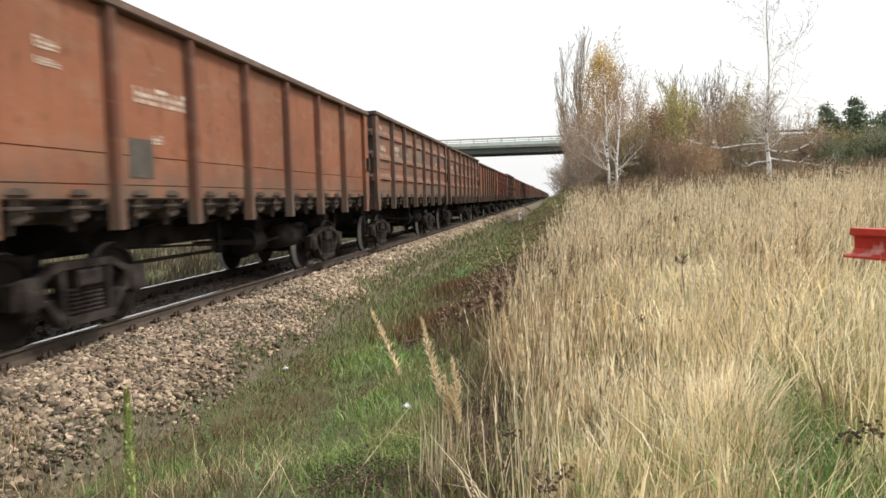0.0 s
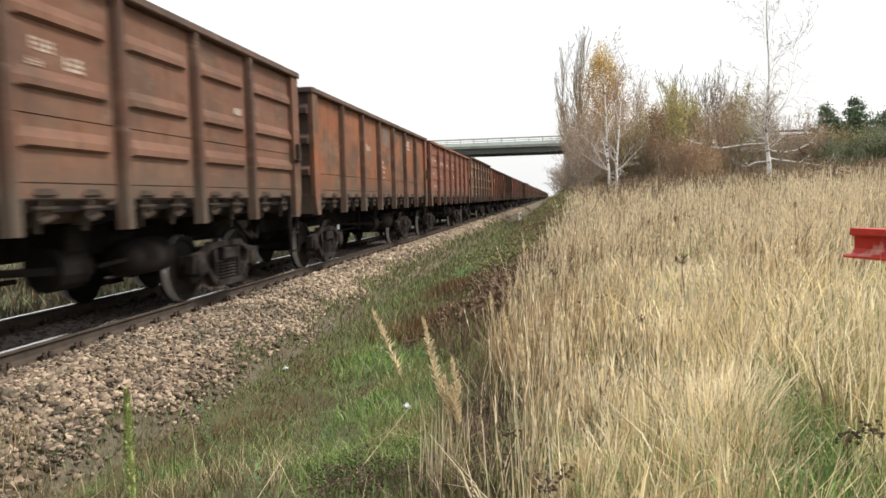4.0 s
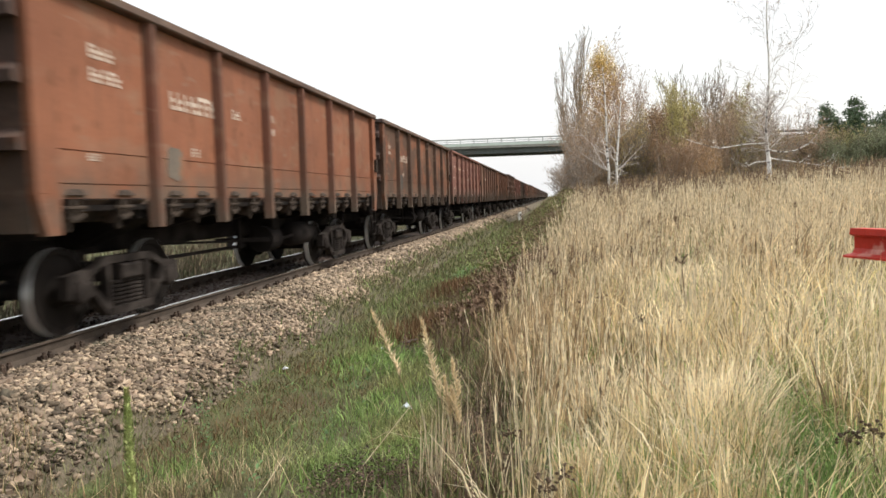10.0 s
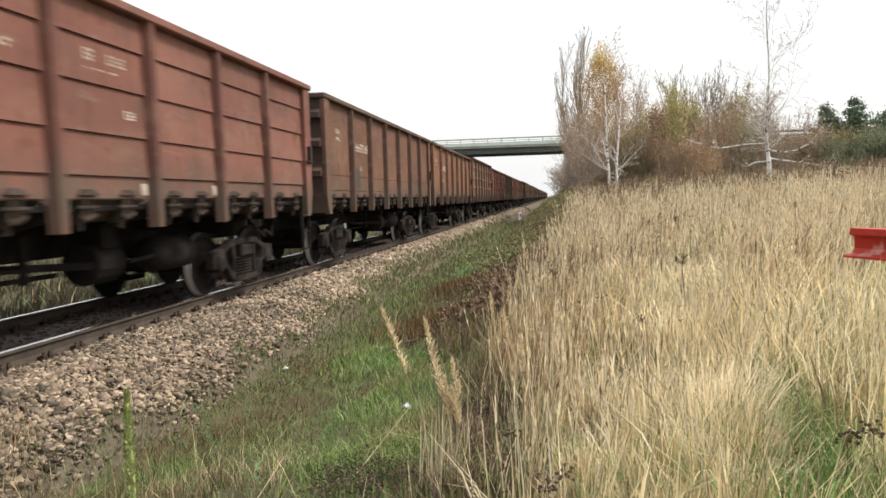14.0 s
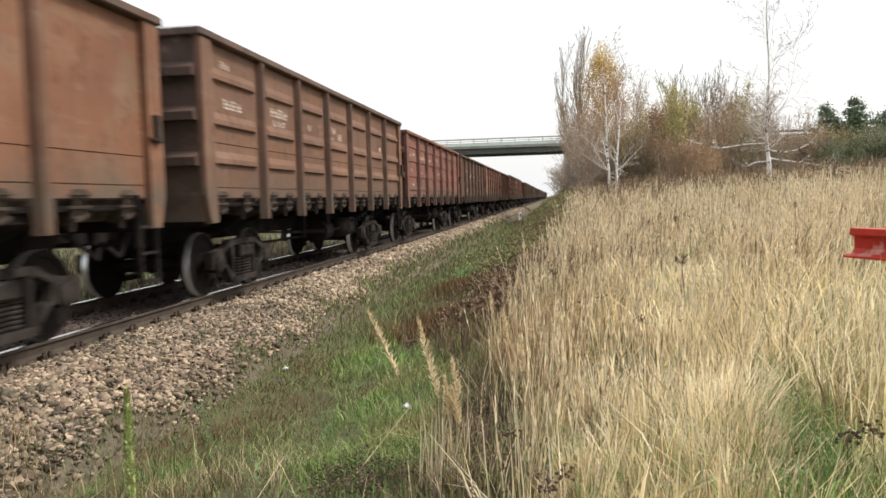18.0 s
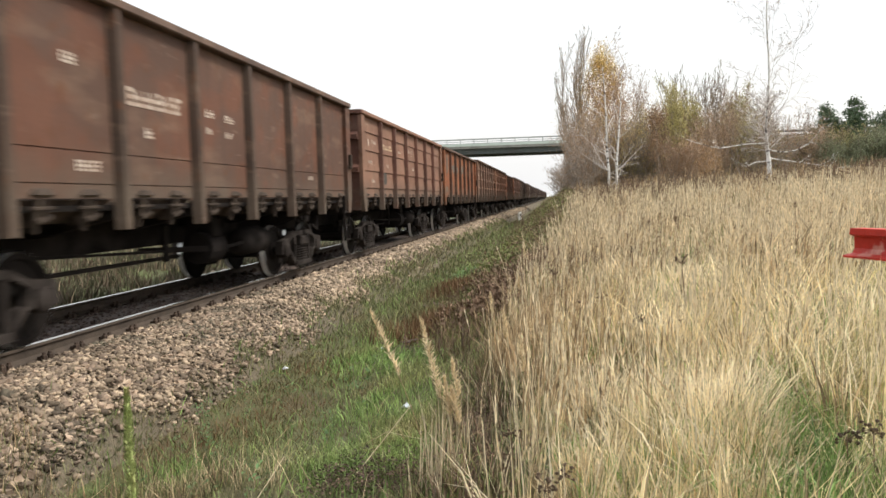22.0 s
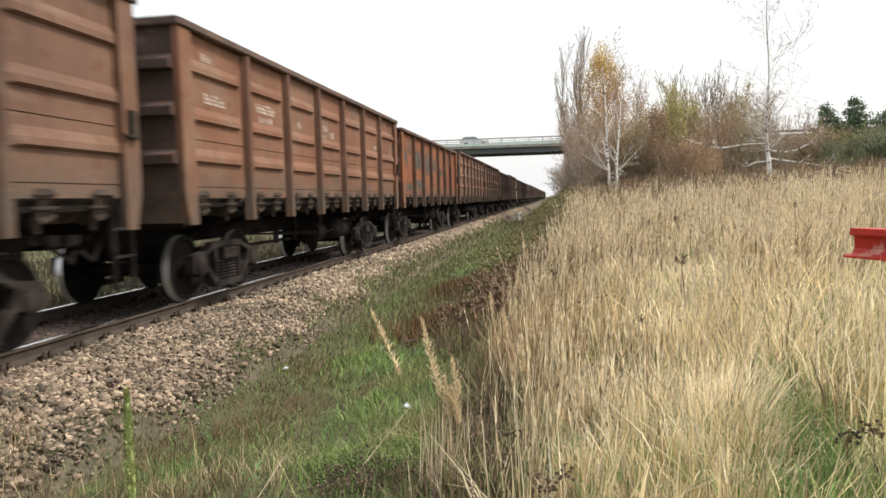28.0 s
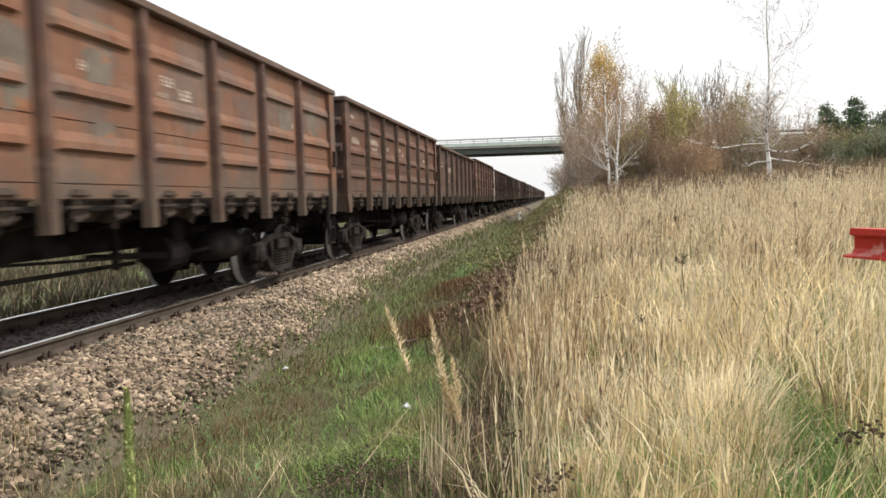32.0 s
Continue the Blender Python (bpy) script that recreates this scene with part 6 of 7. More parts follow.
for y0, y1, n, w in ((3.0, 9.0, 6500, 0.006), (9.0, 22.0, 9000, 0.012), (22.0, 60.0, 7000, 0.025)):
    x, y = strip(n, y0, y1, -1.7, -0.3, 1.1)
    k = (clumpy(x, y, 0.9) > 0.4) & (x < field_edge(y) + 0.25) & (x > -1.75 + 1.1 * smooth(10, 6, y))
    dull = RNG.uniform(0, 1, n) < 0.55
    blades("withered_weeds", x[k & ~dull], y[k & ~dull], RNG.uniform(0.1, 0.45, (k & ~dull).sum()), w * RNG.uniform(0.7, 1.4, (k & ~dull).sum()), M_BROWN, "brown withered weeds at the field's edge", "weeds", 0.5, 0.5)
    blades("fading_weeds", x[k & dull], y[k & dull], RNG.uniform(0.1, 0.4, (k & dull).sum()), w * RNG.uniform(0.7, 1.4, (k & dull).sum()), M_HEDGE, "fading green weeds at the field's edge", "weeds", 0.5, 0.6)
for n, lo, hi, m, words in ((20000, 0.06, 0.26, M_FARGRASS, "low faded grass beyond the track"), (1000, 0.06, 0.3, M_HEDGE, "green grass beyond the track"), (9000, 0.12, 0.5, M_TANGLE, "dead brown weeds beyond the track"), (1500, 0.2, 0.5, M_OLIVE, "dry stalks beyond the track")):
    x, y = strip(n, 6.0, 60.0, -24.0, -8.7, 1.5)
    blades("far_side_grass", x, y, RNG.uniform(lo, hi, n), RNG.uniform(0.01, 0.025, n), m, words, "grass", 0.5, 0.6)

for n, x0, x1, y0, y1, lo, hi, m, words in ((12000, -3.4, 9.0, -9.0, 2.6, 0.08, 0.28, M_OLIVE, "short faded grass round the bank"), (14000, -2.6, 9.0, -9.0, 2.4, 0.08, 0.24, M_GREEN, "short green grass round the bank"), (18000, -0.4, 12.0, -12.0, -1.2, 0.3, 0.85, M_DRY, "tall straw-coloured dry grass on the bank")):
    x, y = strip(n, y0, y1, x0, x1)
    blades("bank_grass", x, y, RNG.uniform(lo, hi, n), RNG.uniform(0.006, 0.012, n), m, words, "grass", 0.4, 0.7)

n = 70
x, y = strip(n, 3.3, 7.5, -3.0, -0.6)
blades("pale_stalks", x, y, RNG.uniform(0.2, 0.55, n), RNG.uniform(0.004, 0.007, n), M_STRAW, "bent pale stalks in the verge", "dry grass", 0.7, 0.8)

n = 2600
x, y = strip(n, 4.0, 5.6, -4.2, -2.3)
k = clumpy(x, y, 1.6) > 0.45
pz = np.maximum(ground_z(x, y), bed_z(x)) - 0.01
kind_of = RNG.uniform(0, 1, n)
for lo, hi, m, words in ((0.0, 0.3, M_BROWN, "brown withered weeds at the foot of the ballast"), (0.3, 0.7, M_OLIVE, "faded green weeds at the foot of the ballast"), (0.7, 1.0, M_STRAW, "pale dry weeds at the foot of the ballast")):
    q = k & (kind_of >= lo) & (kind_of < hi)
    blades("withered_weeds", x[q], y[q], RNG.uniform(0.08, 0.3, q.sum()), RNG.uniform(0.004, 0.008, q.sum()), m, words, "weeds", 0.5, 0.6, pz=pz[q])
for cx, cy in ((-2.2, 4.85), (-2.5, 4.95), (-1.95, 4.75), (-2.05, 5.1), (-2.75, 4.75)):
    a, r = RNG.uniform(0, 6.283, 22), 0.12 * np.sqrt(RNG.uniform(0, 1, 22))
    arching("pale_tuft", cx + np.cos(a) * r, cy + np.sin(a) * r, RNG.uniform(0.12, 0.3, 22), RNG.uniform(0.004, 0.007, 22), M_STRAW, "small tuft of pale bowed dead grass")

n = 2600
x, y = RNG.normal(-1.2, 0.2, n), RNG.uniform(4.75, 6.1, n)
blades("green_grass", x, y, RNG.uniform(0.1, 0.27, n), RNG.uniform(0.004, 0.007, n), M_GREEN, "lush green grass before the reeds", "grass", 0.4, 0.9)
for n, m, lo, hi, words in ((420, M_TANGLE, 0.12, 0.42, "tangled dark dead stalks at the field's edge"), (220, M_BROWN, 0.15, 0.45, "tangled brown dead stalks at the field's edge"), (45, M_STRAW, 0.15, 0.4, "bent straw at the field's edge")):
    x, y = RNG.normal(-0.52, 0.12, n), RNG.uniform(4.0, 6.6, n)
    arching("edge_tangle", x, y, RNG.uniform(lo, hi, n), RNG.uniform(0.004, 0.008, n), m, words)
for n, cx, sx, y0, y1 in ((900, -1.5, 0.26, 4.8, 6.4), (500, -1.1, 0.16, 4.5, 6.0), (420, -1.75, 0.3, 6.2, 8.5)):
    x, y = RNG.normal(cx, sx, n), RNG.uniform(y0, y1, n)
    k = clumpy(x, y, 1.4) > 0.32
    arching("green_grass", x[k], y[k], RNG.uniform(0.1, 0.27, k.sum()), RNG.uniform(0.006, 0.01, k.sum()), M_GREEN, "lush bowed green grass before the reeds")
n = 60
x, y = RNG.uniform(-0.68, -0.15, n), RNG.uniform(3.9, 6.2, n)
blades("reed_stems", x, y, RNG.uniform(0.25, 0.6, n), RNG.uniform(0.006, 0.01, n), M_CREAM, "pale dry reed stems at the field's edge", "dry grass", 0.25, 0.5)
n = 55
x, y = RNG.normal(-0.74, 0.07, n), RNG.uniform(4.2, 4.8, n)
blades("reed_stems", x, y, RNG.uniform(0.35, 0.8, n), RNG.uniform(0.005, 0.009, n), M_PLUME, "tan dry reed stems at the field's edge", "dry grass", 0.1, 0.4)

for n, lo, hi, m, words in ((7000, 0.15, 0.5, M_TANGLE, "dead brown weeds beyond the track"), (12000, 0.15, 0.45, M_FARGRASS, "low faded grass beyond the track"), (500, 0.2, 0.55, M_STRAW, "pale dry stalks beyond the track")):
    x, y = strip(n, 3.0, 34.0, -15.0, -8.8, 1.3)
    k = clumpy(x, y, 0.8) > 0.3
    blades("far_side_grass", x[k], y[k], RNG.uniform(lo, hi, k.sum()), RNG.uniform(0.016, 0.034, k.sum()), m, words, "grass", 0.35, 0.6)

# ---- small things ----
M_REDPAINT = stuff("red_paint", (0.62, 0.05, 0.03), (0.5, 0.042, 0.028), 6, 0.5, 0.15, (0.66, 0.3, 0.24), 9.0, (0.58, 0.68))
bar = Shape().along([(a, z) for a, z in [(-0.036, 0.18), (-0.04, 0.15), (-0.012, 0.136), (-0.009, 0.08), (-0.02, 0.058), (-0.075, 0.046), (-0.075, 0.036), (0.075, 0.036), (0.075, 0.046), (0.02, 0.058), (0.009, 0.08), (0.012, 0.136), (0.04, 0.15), (0.036, 0.18)]], 0.0, 3.4)
barrier = thing("rail_barrier", bar.mesh("rail_barrier", M_REDPAINT), "red-painted piece of rail laid as a barrier on posts", "barrier", pose(1.49, 4.0, 0.985, 0, 0, -160))
part("post", Shape().box(-0.06, 0.06, 2.6, 2.72, -1.25, 0.036, 0.01).mesh("post", M_REDPAINT), barrier)
n = 14
blades("rail_side_stalks", RNG.uniform(1.42, 1.62, n), RNG.uniform(3.55, 3.9, n), RNG.uniform(0.95, 1.25, n), np.full(n, 0.007), M_DRY, "dry stalks growing up beside the red rail", "dry grass", 0.04, 0.15)
marker = thing("marker_post", Shape().box(-0.16, 0.16, -0.08, 0.08, 0, 0.86, 0.02).mesh("marker_post", M_WHITEPOST), "small white marker post beside the ballast", "post", pose(-2.74, 60.0, -0.68, 0, 0, 38))
part("number_plate", Shape().box(-0.06, 0.06, -0.086, -0.082, 0.5, 0.72).mesh("number_plate", M_BOARD), marker, "dark painted bar")

# ---- single plants ----
M_TANSY = stuff("dead_seed_heads", (0.06, 0.04, 0.028), (0.1, 0.068, 0.045), 20, 0.9, 0.1)
M_STEM = stuff("dry_stem", (0.42, 0.31, 0.18), (0.5, 0.38, 0.23), 6, 0.8, 0.05)
M_PALESTEM = stuff("pale_dry_stem", (0.6, 0.5, 0.33), (0.68, 0.58, 0.4), 6, 0.7, 0.05)
M_DARKSTEM = stuff("dark_dead_stem", (0.17, 0.12, 0.08), (0.23, 0.165, 0.11), 6, 0.85, 0.05)
M_SPIKE = stuff("green_seed_spike", (0.33, 0.4, 0.14), (0.47, 0.52, 0.23), 30, 0.7, 0.3, (0.32, 0.3, 0.12), 8.0, island=0.2)


def reed_stalk(tip, base_x, seed, group, label, size=1.0):
    """A reed grass stalk, leaning from its root to the tip, with a feathery plume."""
    x, y, z = tip
    root = Vector((base_x, y, float(ground_z(base_x, y)) - 0.02))
    top = Vector(tip) - root
    rnd = random.Random(seed)
    at = lambda u: Vector((top.x * u ** 1.5, 0.03 * math.sin(u * 3), top.z * u))
    segs = [(tuple(at(i / 9)), tuple(at((i + 1) / 9)), 0.0035 - 0.0003 * i, 0.0032 - 0.0003 * i) for i in range(9)]
    ob = thing("reed_stalk", mesh_np("stem", *sticks(segs, 4), M_STEM, True), label, "reed grass", Matrix.Translation(root), group)
    v, f = [], []
    for k in range(int(170 * size)):
        u = 1 - 0.34 * size * (k / (170 * size))
        p = at(u)
        a = rnd.uniform(0, 6.28)
        out = (0.008 + 0.034 * size * math.sin(min(1, (1 - u) / (0.34 * size)) * 2.6)) * rnd.uniform(0.5, 1.2)
        d = Vector((math.cos(a) * out, math.sin(a) * out, rnd.uniform(0.02, 0.05)))
        w = Vector((-math.sin(a), math.cos(a), 0)) * 0.0055
        n = len(v)
        v += [tuple(p), tuple(p + d * 0.6 + w), tuple(p + d), tuple(p + d * 0.6 - w)]
        f.append((n, n + 1, n + 2, n + 3))
    part("plume", mesh_of("plume", v, f, M_PLUME), ob, "feathery straw-coloured plume")
    b = part("blade", mesh_np("blade", *sticks([((0, 0, 0.0), (0.08, 0.02, top.z * 0.35), 0.004, 0.003), ((0.08, 0.02, top.z * 0.35), (0.2, 0.04, top.z * 0.42), 0.003, 0.001)], 3), M_STEM), ob)
    return ob


REED_TIPS = [(-1.09, 4.3, 0.7), (-0.79, 4.3, 0.65)]
SWAYING = [reed_stalk(REED_TIPS[0], -0.74, 1, "reed stalks at the field's edge", "dry reed stalk with a feathery plume, swaying before green grass"),
           reed_stalk(REED_TIPS[1], -0.61, 2, "reed stalks at the field's edge", "dry reed stalk with a feathery plume, swaying before green grass", 1.3)]
for i, tip in enumerate([(-0.42, 6.0, 0.43), (-0.25, 5.0, 0.41), (-0.25, 9.0, 0.54), (-0.47, 7.5, 0.4), (-0.24, 6.4, 0.34), (0.02, 5.6, 0.47), (-0.7, 8.0, 0.33), (-0.66, 4.3, 0.3), (-0.62, 4.3, 0.24), (-0.48, 9.5, 0.43), (-0.55, 13.0, 0.57), (-0.67, 4.7, 0.32)]):
    reed_stalk(tip, tip[0] + 0.04 + 0.02 * (i % 3), 10 + i, "reed stalks at the field's edge", "dry reed stalk with a feathery plume at the field's edge")


SEED = Shape().turned("z", [(-0.0055, 0.0035), (0, 0.009), (0.0055, 0.0055)], 6).mesh("seed_head", M_TANSY)


def seed_head(head, seed, near=True):
    """A dead stalk with a flat cluster of dark seed heads on short rays."""
    x, y, z = head
    rnd = random.Random(seed)
    root = Vector((x + rnd.uniform(-0.03, 0.06), y, float(ground_z(x, y)) - 0.02))
    top = Vector(head) - root
    fork = top * 0.94
    segs = [((0, 0, 0), tuple(top * 0.45 + Vector((0.01, 0, 0))), 0.004, 0.0035), (tuple(top * 0.45 + Vector((0.01, 0, 0))), tuple(fork), 0.0035, 0.003)]
    heads = []
    for k in range(16):
        a, r = rnd.uniform(0, 6.28), 0.05 * math.sqrt(rnd.random())
        p = top + Vector((math.cos(a) * r, math.sin(a) * r, rnd.uniform(-0.05, 0.02)))
        segs.append((tuple(fork), tuple(p), 0.002, 0.0014))
        heads.append(Matrix.Translation(p) @ Matrix.Scale(rnd.uniform(0.7, 1.25), 4))
    ob = thing("tansy_stalk", mesh_np("stem", *sticks(segs, 4), M_DARKSTEM), "dead dark brown tansy stalk among dry grass", "weed", Matrix.Translation(root), "dead tansy stalks in the field")
    if near:
        for m in heads:
            part("seed_head", SEED, ob, at=m)
    else:
        part("seed_head", Shape().turned("z", [(-0.03, 0.004), (-0.012, 0.012), (0.0, 0.024), (0.006, 0.01), (0.012, 0.012), (0.015, 0.005)], 7).mesh("seed_head", M_DARKSTEM), ob, "flat dark brown seed head", at=Matrix.Translation(top) @ Matrix.Rotation(rnd.uniform(-0.3, 0.3), 4, "X"))
    for k in range(5):
        u = 0.25 + 0.12 * k
        p = top * u
        a = rnd.uniform(0, 6.28)
        q = p + Vector((math.cos(a) * 0.06, math.sin(a) * 0.06, -0.02))
        part("withered_leaf", mesh_of("withered_leaf", [tuple(p), tuple(q + Vector((0, 0, 0.012))), tuple(q), tuple(q - Vector((0.01, 0, 0.012)))], [(0, 1, 2, 3)], M_DARKSTEM), ob)
    return ob


for i, head in enumerate([(0.97, 6.0, 0.87), (-0.24, 3.83, 0.17), (-0.055, 3.21, 0.127), (1.2, 3.294, 0.335), (1.332, 3.366, 0.352), (0.018, 3.27, 0.155), (0.39, 6.5, 0.52), (-0.02, 7.5, 0.63), (0.9, 9.0, 0.73), (2.73, 12.0, 0.84), (0.64, 6.0, 0.4)]):
    seed_head(head, i)
rnd = random.Random(9)
for i in range(30):
    y = rnd.uniform(8, 30)
    x = rnd.uniform(-0.6, 0.56 * y)
    seed_head((x, y, float(ground_z(x, y)) + rnd.uniform(0.75, 1.1)), 30 + i, False)

# many dark weed stalks, thickest towards the crest
n = 5200
y = RNG.uniform(7, 42, n)
x = field_edge(y) + 0.2 + (0.56 * y - field_edge(y)) * RNG.uniform(0, 1, n) ** 1.2
k = RNG.uniform(0, 1, n) < smooth(0.45, 0.95, clumpy(x + 2, y, 0.45)) * (0.35 + 0.65 * smooth(16, 26, y))
x, y, n = x[k], y[k], int(k.sum())
grown = RNG.uniform(0.6, 1.12, n) * (1 + 0.3 * smooth(20, 34, y) * RNG.uniform(0, 1, n))
blades("dead_weed_stalks", x, y, grown, RNG.uniform(0.010, 0.022, n), M_DARKSTEM, "dark dead weed stalks among dry grass", "weeds", 0.12, 0.2)
z = ground_z(x, y)
k = RNG.uniform(0, 1, n) < 0.6
px, py = np.repeat(x[k], 5) + RNG.normal(0.03, 0.05, 5 * k.sum()), np.repeat(y[k], 5) + RNG.normal(0, 0.05, 5 * k.sum())
pz = np.repeat(z[k] + grown[k], 5) - RNG.uniform(0.0, 0.3, 5 * k.sum())
stones("dead_seed_tufts", px, py, pz, RNG.uniform(0.008, 0.014, len(px)) * (1 + py / 45), M_DARKSTEM, "dark seed tufts on dead weed stalks")

# clumps of dark weeds that stand out of the dry grass
for n, m, words, seed in ((70, M_DARKWEED, "dark withered weeds in dry grass", 5), (60, M_DRY2, "brown withered weeds in dry grass", 6), (26, M_HEDGE, "fading green weeds in dry grass", 7)):
    r = np.random.default_rng(seed)
    y = 9 + 33 * r.uniform(0, 1, n) ** 0.7
    x = field_edge(y) + 0.3 + (0.56 * y - field_edge(y)) * r.uniform(0, 1, n)
    x, y = np.repeat(x, 40), np.repeat(y, 40)
    x, y = x + r.normal(0, 0.3, len(x)), y + r.normal(0, 0.4, len(y))
    blades("field_weeds", x, y, r.uniform(0.6, 1.12, len(x)), r.uniform(0.008, 0.016, len(x)) * (1 + y / 40), m, words, "weeds", 0.3, 0.8)

r = np.random.default_rng(12)
for n, m, words in ((150, M_DARKSTEM, "dark ragged weeds along the crest of the field"), (120, M_BROWN, "brown ragged weeds along the crest of the field")):
    y = r.uniform(24, 40, n)
    x = field_edge(y) + 0.3 + (0.56 * y - field_edge(y)) * r.uniform(0, 1, n) ** 0.8
    x, y, tall = np.repeat(x, 16), np.repeat(y, 16), np.repeat(r.uniform(0.95, 1.7, n), 16)
    x, y = x + r.normal(0, 0.22, len(x)), y + r.normal(0, 0.3, len(y))
    tall = tall * r.uniform(0.7, 1.05, len(x))
    blades("field_weeds", x, y, tall, r.uniform(0.022, 0.042, len(x)), m, words, "weeds", 0.16, 0.6)
    px, py = np.repeat(x, 2) + r.normal(0, 0.05, 2 * len(x)), np.repeat(y, 2) + r.normal(0, 0.05, 2 * len(x))
    stones("dead_seed_tufts", px, py, np.repeat(ground_z(x, y) + tall * 0.85, 2) - r.uniform(0, 0.22, len(px)), r.uniform(0.018, 0.036, len(px)), m, "dark seed tufts on dead weed stalks")

# leafy weeds along the edge of the cutting, higher farther off
for i, (n, per, m, words) in enumerate(((800, 20, M_BROWN, "brown leafy weeds along the cutting"), (760, 22, M_HEDGE, "green leafy weeds along the cutting"), (260, 18, M_OLIVE, "yellowing leafy weeds along the cutting"))):
    y = (10, 17, 15)[i] + (54, 47, 45)[i] * RNG.uniform(0, 1, n) ** 1.2
    lo = -1.5 - 0.2 * smooth(30, 18, y)
    x = lo + (field_edge(y) + 0.25 - lo) * RNG.uniform(0, 1, n) ** (0.75, 1.3, 1.0)[i]
    z = ground_z(x, y)
    tall = (0.45 + 0.6 * smooth(22, 38, y)) * RNG.uniform(0.45, 1.05, n) * (0.3 + 0.7 * smooth(-1.6, -0.2, x))
    spots = np.concatenate([np.stack([x, y, z + h * tall], -1) for h in (0.2, 0.45, 0.7, 0.95)])
    thing("edge_weeds", leaf_mesh("edge_weeds", spots, per, 0.13, 0.036, m), words, "weeds", kind="stuff")
n = 1300
y = 9 + 50 * RNG.uniform(0, 1, n)
x = -1.9 + (field_edge(y) + 2.2) * RNG.uniform(0, 1, n)
blades("dead_weed_stalks", x, y, RNG.uniform(0.4, 1.0, n) * (0.6 + 0.8 * smooth(22, 38, y)), RNG.uniform(0.012, 0.024, n), M_DARKSTEM, "dark dead weed stalks along the cutting", "weeds", 0.15, 0.2)

# pale stalks lying across the verge
for pts in (((-1.4, 4.54, -0.52), (-1.21, 4.85, -0.3), (-1.0, 5.0, -0.05)), ((-1.95, 4.4, -0.58), (-1.88, 4.55, -0.45), (-1.82, 4.7, -0.33)), ((-1.5, 5.4, -0.5), (-1.25, 5.3, -0.34), (-0.95, 5.2, -0.36))):
    root = Vector(pts[0])
    segs = [(tuple(Vector(a) - root), tuple(Vector(c) - root), 0.0032, 0.0026) for a, c in zip(pts, pts[1:])]
    thing("leaning_stalk", mesh_np("leaning_stalk", *sticks(segs, 5), M_PALESTEM, True), "pale dry stalk leaning across green grass", "dry stalk", Matrix.Translation(root), "leaning stalks in the verge")

# the green spike beside the ballast
root = Vector((-2.25, 3.6, float(ground_z(-2.25, 3.6)) - 0.02))
spike = thing("mullein_plant", mesh_np("stem", *sticks([((0, 0, 0), (0.01, 0, 0.55), 0.014, 0.012), ((0.01, 0, 0.55), (0.0, 0, 1.04), 0.012, 0.006)], 8), M_SPIKE, True),
              "upright green mullein seed spike beside the ballast", "plant", Matrix.Translation(root))
v, f = [], []
rnd = random.Random(2)
for k in range(620):
    u = rnd.random() ** 0.8
    z, a = 0.35 + 0.71 * u, rnd.uniform(0, 6.28)
    r = 0.025 * (1.05 - 0.65 * max(0, u - 0.6) / 0.4) * rnd.uniform(0.75, 1.1)
    c = Vector((math.cos(a) * r, math.sin(a) * r, z))
    t, o = Vector((-math.sin(a), math.cos(a), 0)) * 0.008, Vector((math.cos(a) * 0.009, math.sin(a) * 0.009, 0.013))
    n = len(v)
    v += [tuple(c - t), tuple(c - o * 0.4 - Vector((0, 0, 0.004))), tuple(c + t), tuple(c + o)]
    f.append((n, n + 1, n + 2, n + 3))
part("seed_spike", mesh_of("seed_spike", v, f, M_SPIKE), spike, "crowded green seed pods")

# dark rosettes of withered dock and low leaves near the ballast
M_DOCK = stuff("withered_dock", (0.062, 0.042, 0.033), (0.1, 0.068, 0.05), 6, 0.8, 0.1, island=0.4)
M_HERB = stuff("low_green_herb", (0.1, 0.19, 0.075), (0.14, 0.23, 0.09), 6, 0.6, 0.1, island=0.35, sheer=0.2)
M_LITTER = stuff("brown_leaf_litter", (0.095, 0.066, 0.047), (0.16, 0.112, 0.078), 8, 0.85, 0.1, island=0.5)


def low_leaves(name, spots, per, reach, size, material, label, category):
    v, f = [], []
    rnd = random.Random(len(spots) * 7 + per)
    for x, y in spots:
        for k in range(per):
            a, r = rnd.uniform(0, 6.28), reach * math.sqrt(rnd.random())
            px, py = x + math.cos(a) * r, y + math.sin(a) * r
            c = Vector((px, py, float(ground_z(px, py)) + rnd.uniform(0.02, 0.14)))
            d = Vector((math.cos(a + rnd.gauss(0, 0.8)), math.sin(a + rnd.gauss(0, 0.8)), rnd.uniform(-0.2, 0.7))).normalized() * size * rnd.uniform(0.6, 1.3)
            w = Vector((-d.y, d.x, rnd.uniform(-0.02, 0.02))) * 0.3
            n = len(v)
            v += [tuple(c - d * 0.5), tuple(c + w + Vector((0, 0, 0.006))), tuple(c + d * 0.5), tuple(c - w + Vector((0, 0, 0.006)))]
            f.append((n, n + 1, n + 2, n + 3))
    return thing(name, mesh_of(name, v, f, material), label, category, kind="stuff")


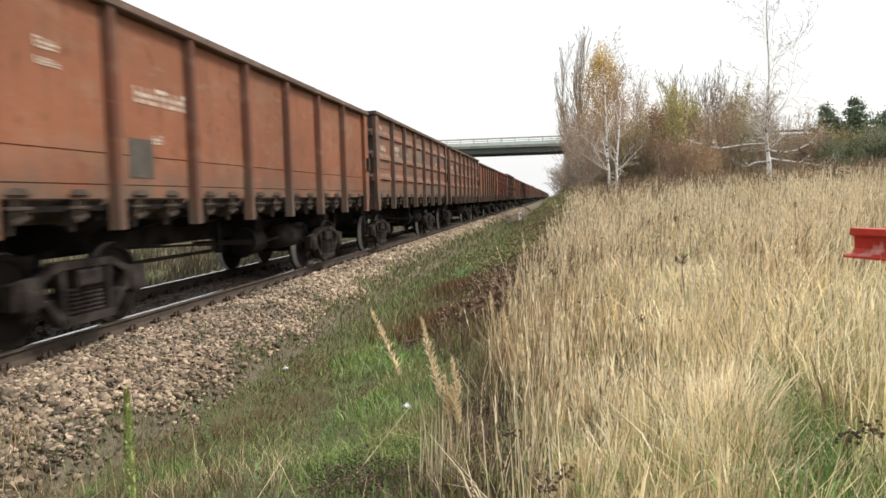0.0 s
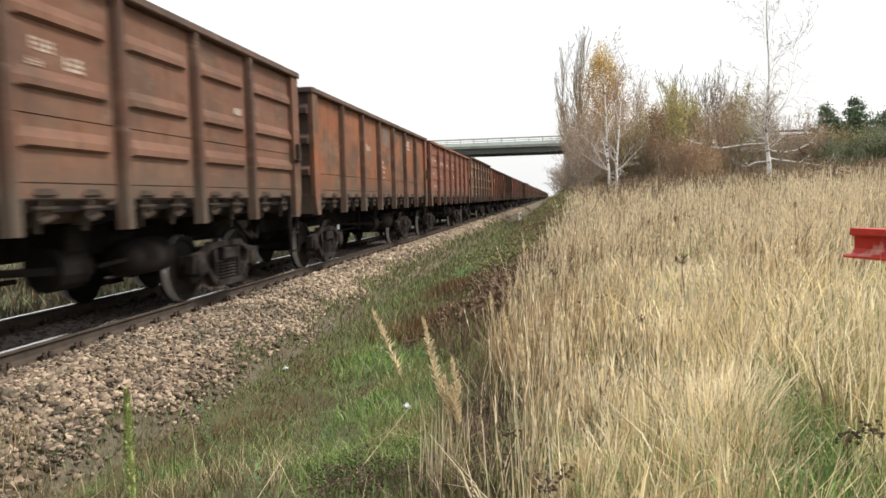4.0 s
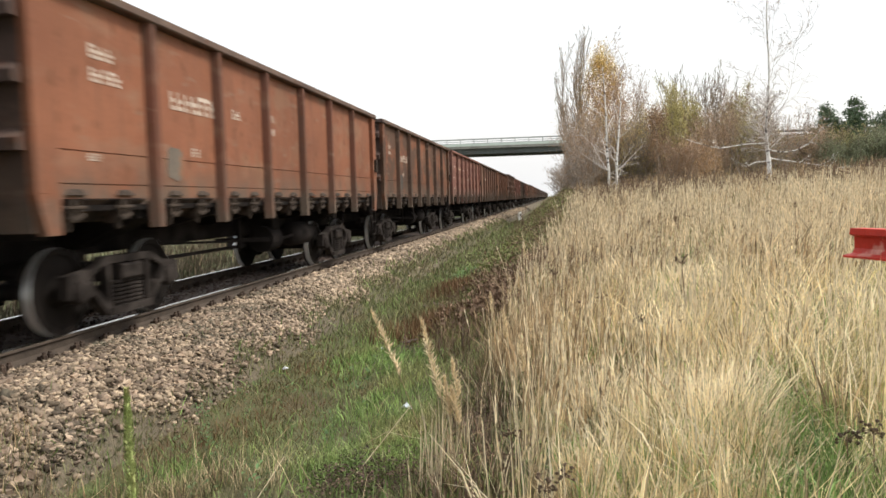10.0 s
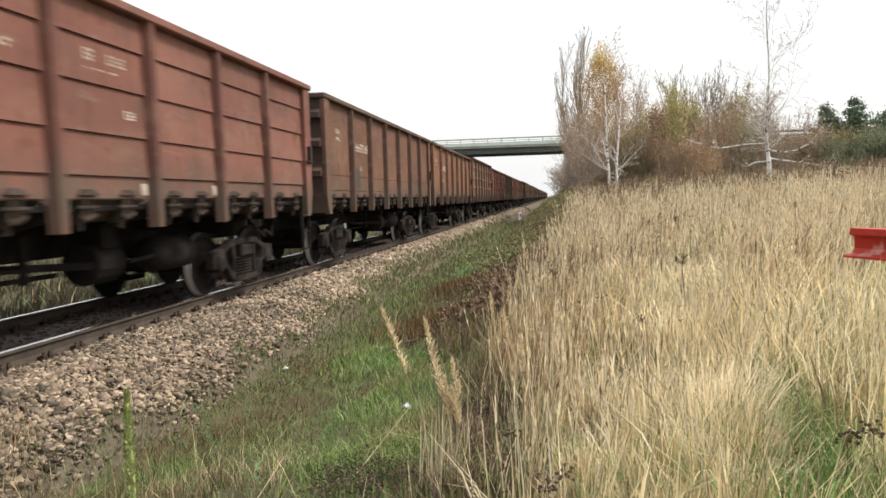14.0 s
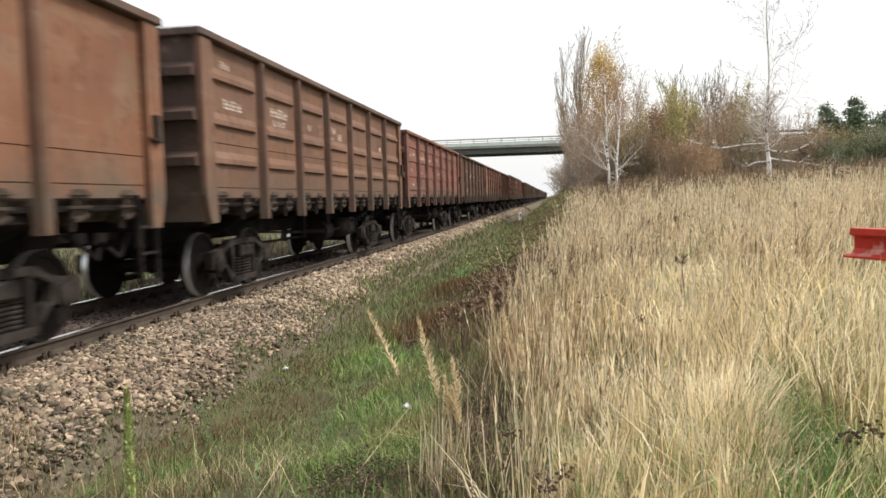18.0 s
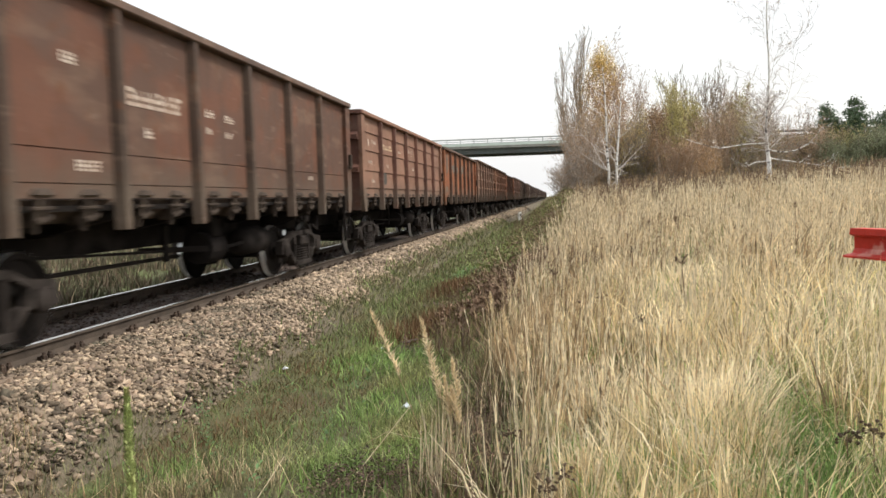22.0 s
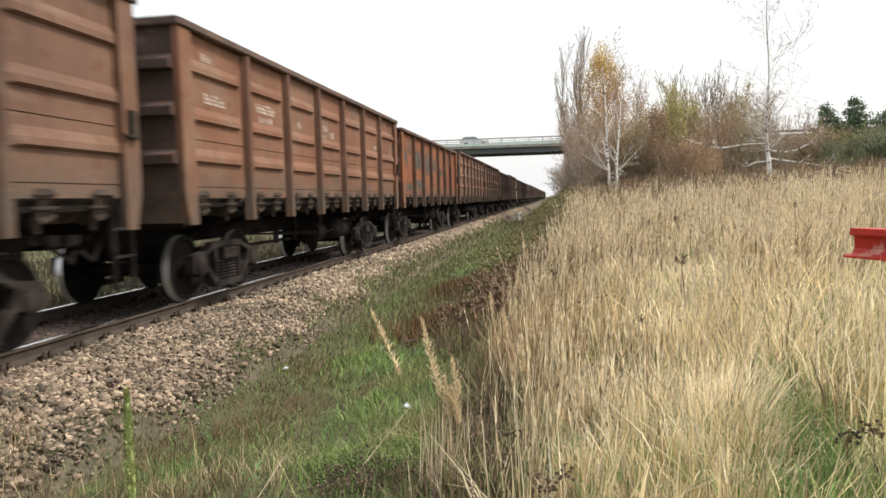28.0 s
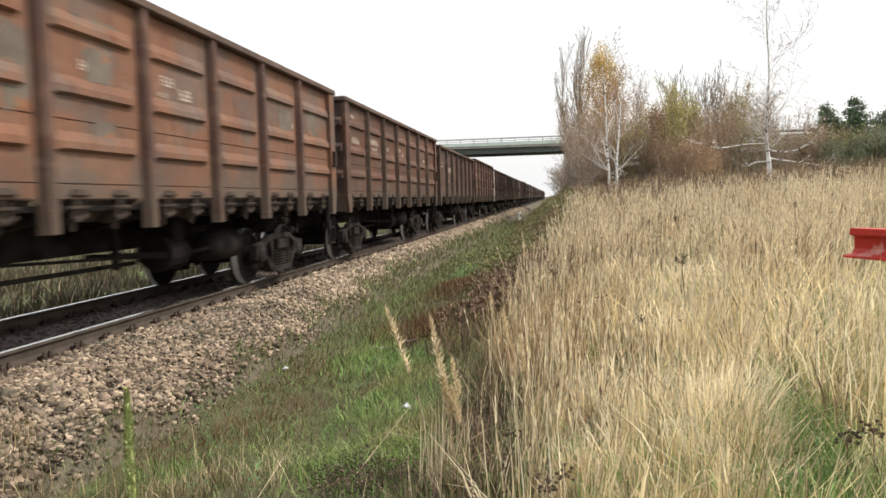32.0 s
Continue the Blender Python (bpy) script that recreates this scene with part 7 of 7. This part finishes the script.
rnd = random.Random(21)
low_leaves("withered_leaves", [(rnd.gauss(-1.35, 0.14), rnd.uniform(4.5, 5.1)) for i in range(16)], 60, 0.13, 0.03, M_DOCK, "dark reddish withered leaves on the ground", "weeds")
low_leaves("withered_leaves", [(rnd.uniform(-1.6, -0.4), rnd.uniform(4.3, 4.85)) for i in range(34)], 34, 0.11, 0.026, M_LITTER, "brown leaf litter on the verge", "leaf litter")
low_leaves("withered_leaves", [(rnd.uniform(-1.0, -0.35), rnd.uniform(4.0, 8.5)) for i in range(34)], 22, 0.18, 0.04, M_LITTER, "brown leaf litter on the verge", "leaf litter")
low_leaves("low_herbs", [(rnd.uniform(-3.7, -2.7), rnd.uniform(4.2, 8)) for i in range(46)], 9, 0.05, 0.03, M_HERB, "low green herbs in the grass", "herbs")
low_leaves("withered_leaves", [(rnd.gauss(-1.5, 0.3), rnd.uniform(9, 20)) for i in range(40)], 26, 0.3, 0.09, M_DOCK, "dark reddish withered leaves on the ground", "weeds")
low_leaves("low_herbs", [(rnd.gauss(-1.9, 0.4), rnd.uniform(4.2, 9)) for i in range(14)], 14, 0.1, 0.045, M_HERB, "low green herbs in the grass", "herbs")
low_leaves("low_herbs", [(rnd.gauss(-1.75, 0.25), rnd.uniform(18, 40)) for i in range(24)], 26, 0.3, 0.08, M_HERB, "low green herbs in the grass", "herbs")
low_leaves("low_herbs", [(rnd.gauss(-2.3, 0.12), rnd.uniform(17.0, 21)) for i in range(12)], 50, 0.28, 0.09, M_HERB, "low green herbs in the grass", "herbs")
low_leaves("low_herbs", [(rnd.gauss(-3.5, 0.2), rnd.uniform(4.2, 9)) for i in range(12)], 18, 0.07, 0.03, M_HERB, "low green herbs between ballast stones", "herbs")

# litter
M_WRAP = stuff("white_plastic", (0.7, 0.72, 0.76), (0.6, 0.66, 0.75), 20, 0.5, 0.1)
crumple = [(0.0, 0.0, 0.0), (0.09, 0.01, 0.02), (0.13, 0.07, 0.0), (0.06, 0.1, 0.035), (-0.02, 0.06, 0.01), (0.05, 0.05, 0.07)]
wrapper = mesh_of("litter", crumple, [(0, 1, 5), (1, 2, 5), (2, 3, 5), (3, 4, 5), (4, 0, 5), (0, 4, 3, 2, 1)], M_WRAP)
for i, (x, y, turn) in enumerate(((-3.45, 9.0, 20), (-1.24, 6.25, 140), (-2.3, 9.6, 250))):
    thing("litter", wrapper, "crumpled white plastic wrapper lying in the grass", "litter", pose(x, y, float(ground_z(x, y)) + 0.03, 8, 0, turn) @ Matrix.Scale((0.55, 0.75, 0.6)[i], 4), "scraps of litter")


def motions():
    """All that moves: the wagons, their wheelsets, the cars on the bridge."""
    for i, w in enumerate(WAGONS):
        walk(w, [(t, pose(MID, FIRST + SPACING * (i - 1) + WAGON_FIT.get(i, -0.08) - travelled(t), 0)) for t in range(0, 33, 4)])
    steps_ = [k / 15 for k in range(0, 481)]
    for group in WHEELSETS:
        first = group[0]
        y = first.matrix_basis.translation.y
        walk(first, [(t, pose(0, y, R_WHEEL, math.degrees(travelled(t) / R_WHEEL))) for t in steps_])
        for other in group[1:]:
            other.rotation_mode = "QUATERNION"
            other.animation_data_create()
            other.animation_data.action = first.animation_data.action
            other.animation_data.action_slot = first.animation_data.action_slot
    for ob, bends in zip(SWAYING, ((0, 0.5, -0.5, 3.4, -1.2, 0, 0, 4.2), (0, 0.6, -0.3, 1.2, -1.2, 0, 0, 2.9))):
        walk(ob, [(t, Matrix.Translation(ob.location) @ pose(0, 0, 0, 0, a, 0)) for t, a in zip((0.0, 6.0, 9.0, 13.0, 19.0, 23.0, 28.0, 32.0), bends)])
    walk(CAR_A, [(t, pose(-13.6 + 24.5 * (t - 1.6), BY0 + 2.8, 9.08)) for t in (0.0, 1.6, 8.0, 32.0)])
    walk(CAR_B, [(t, pose(-11.6 + 21.3 * (t - 28.0), BY0 + 2.8, 9.08)) for t in (0.0, 24.0, 28.0, 32.0)])


motions()
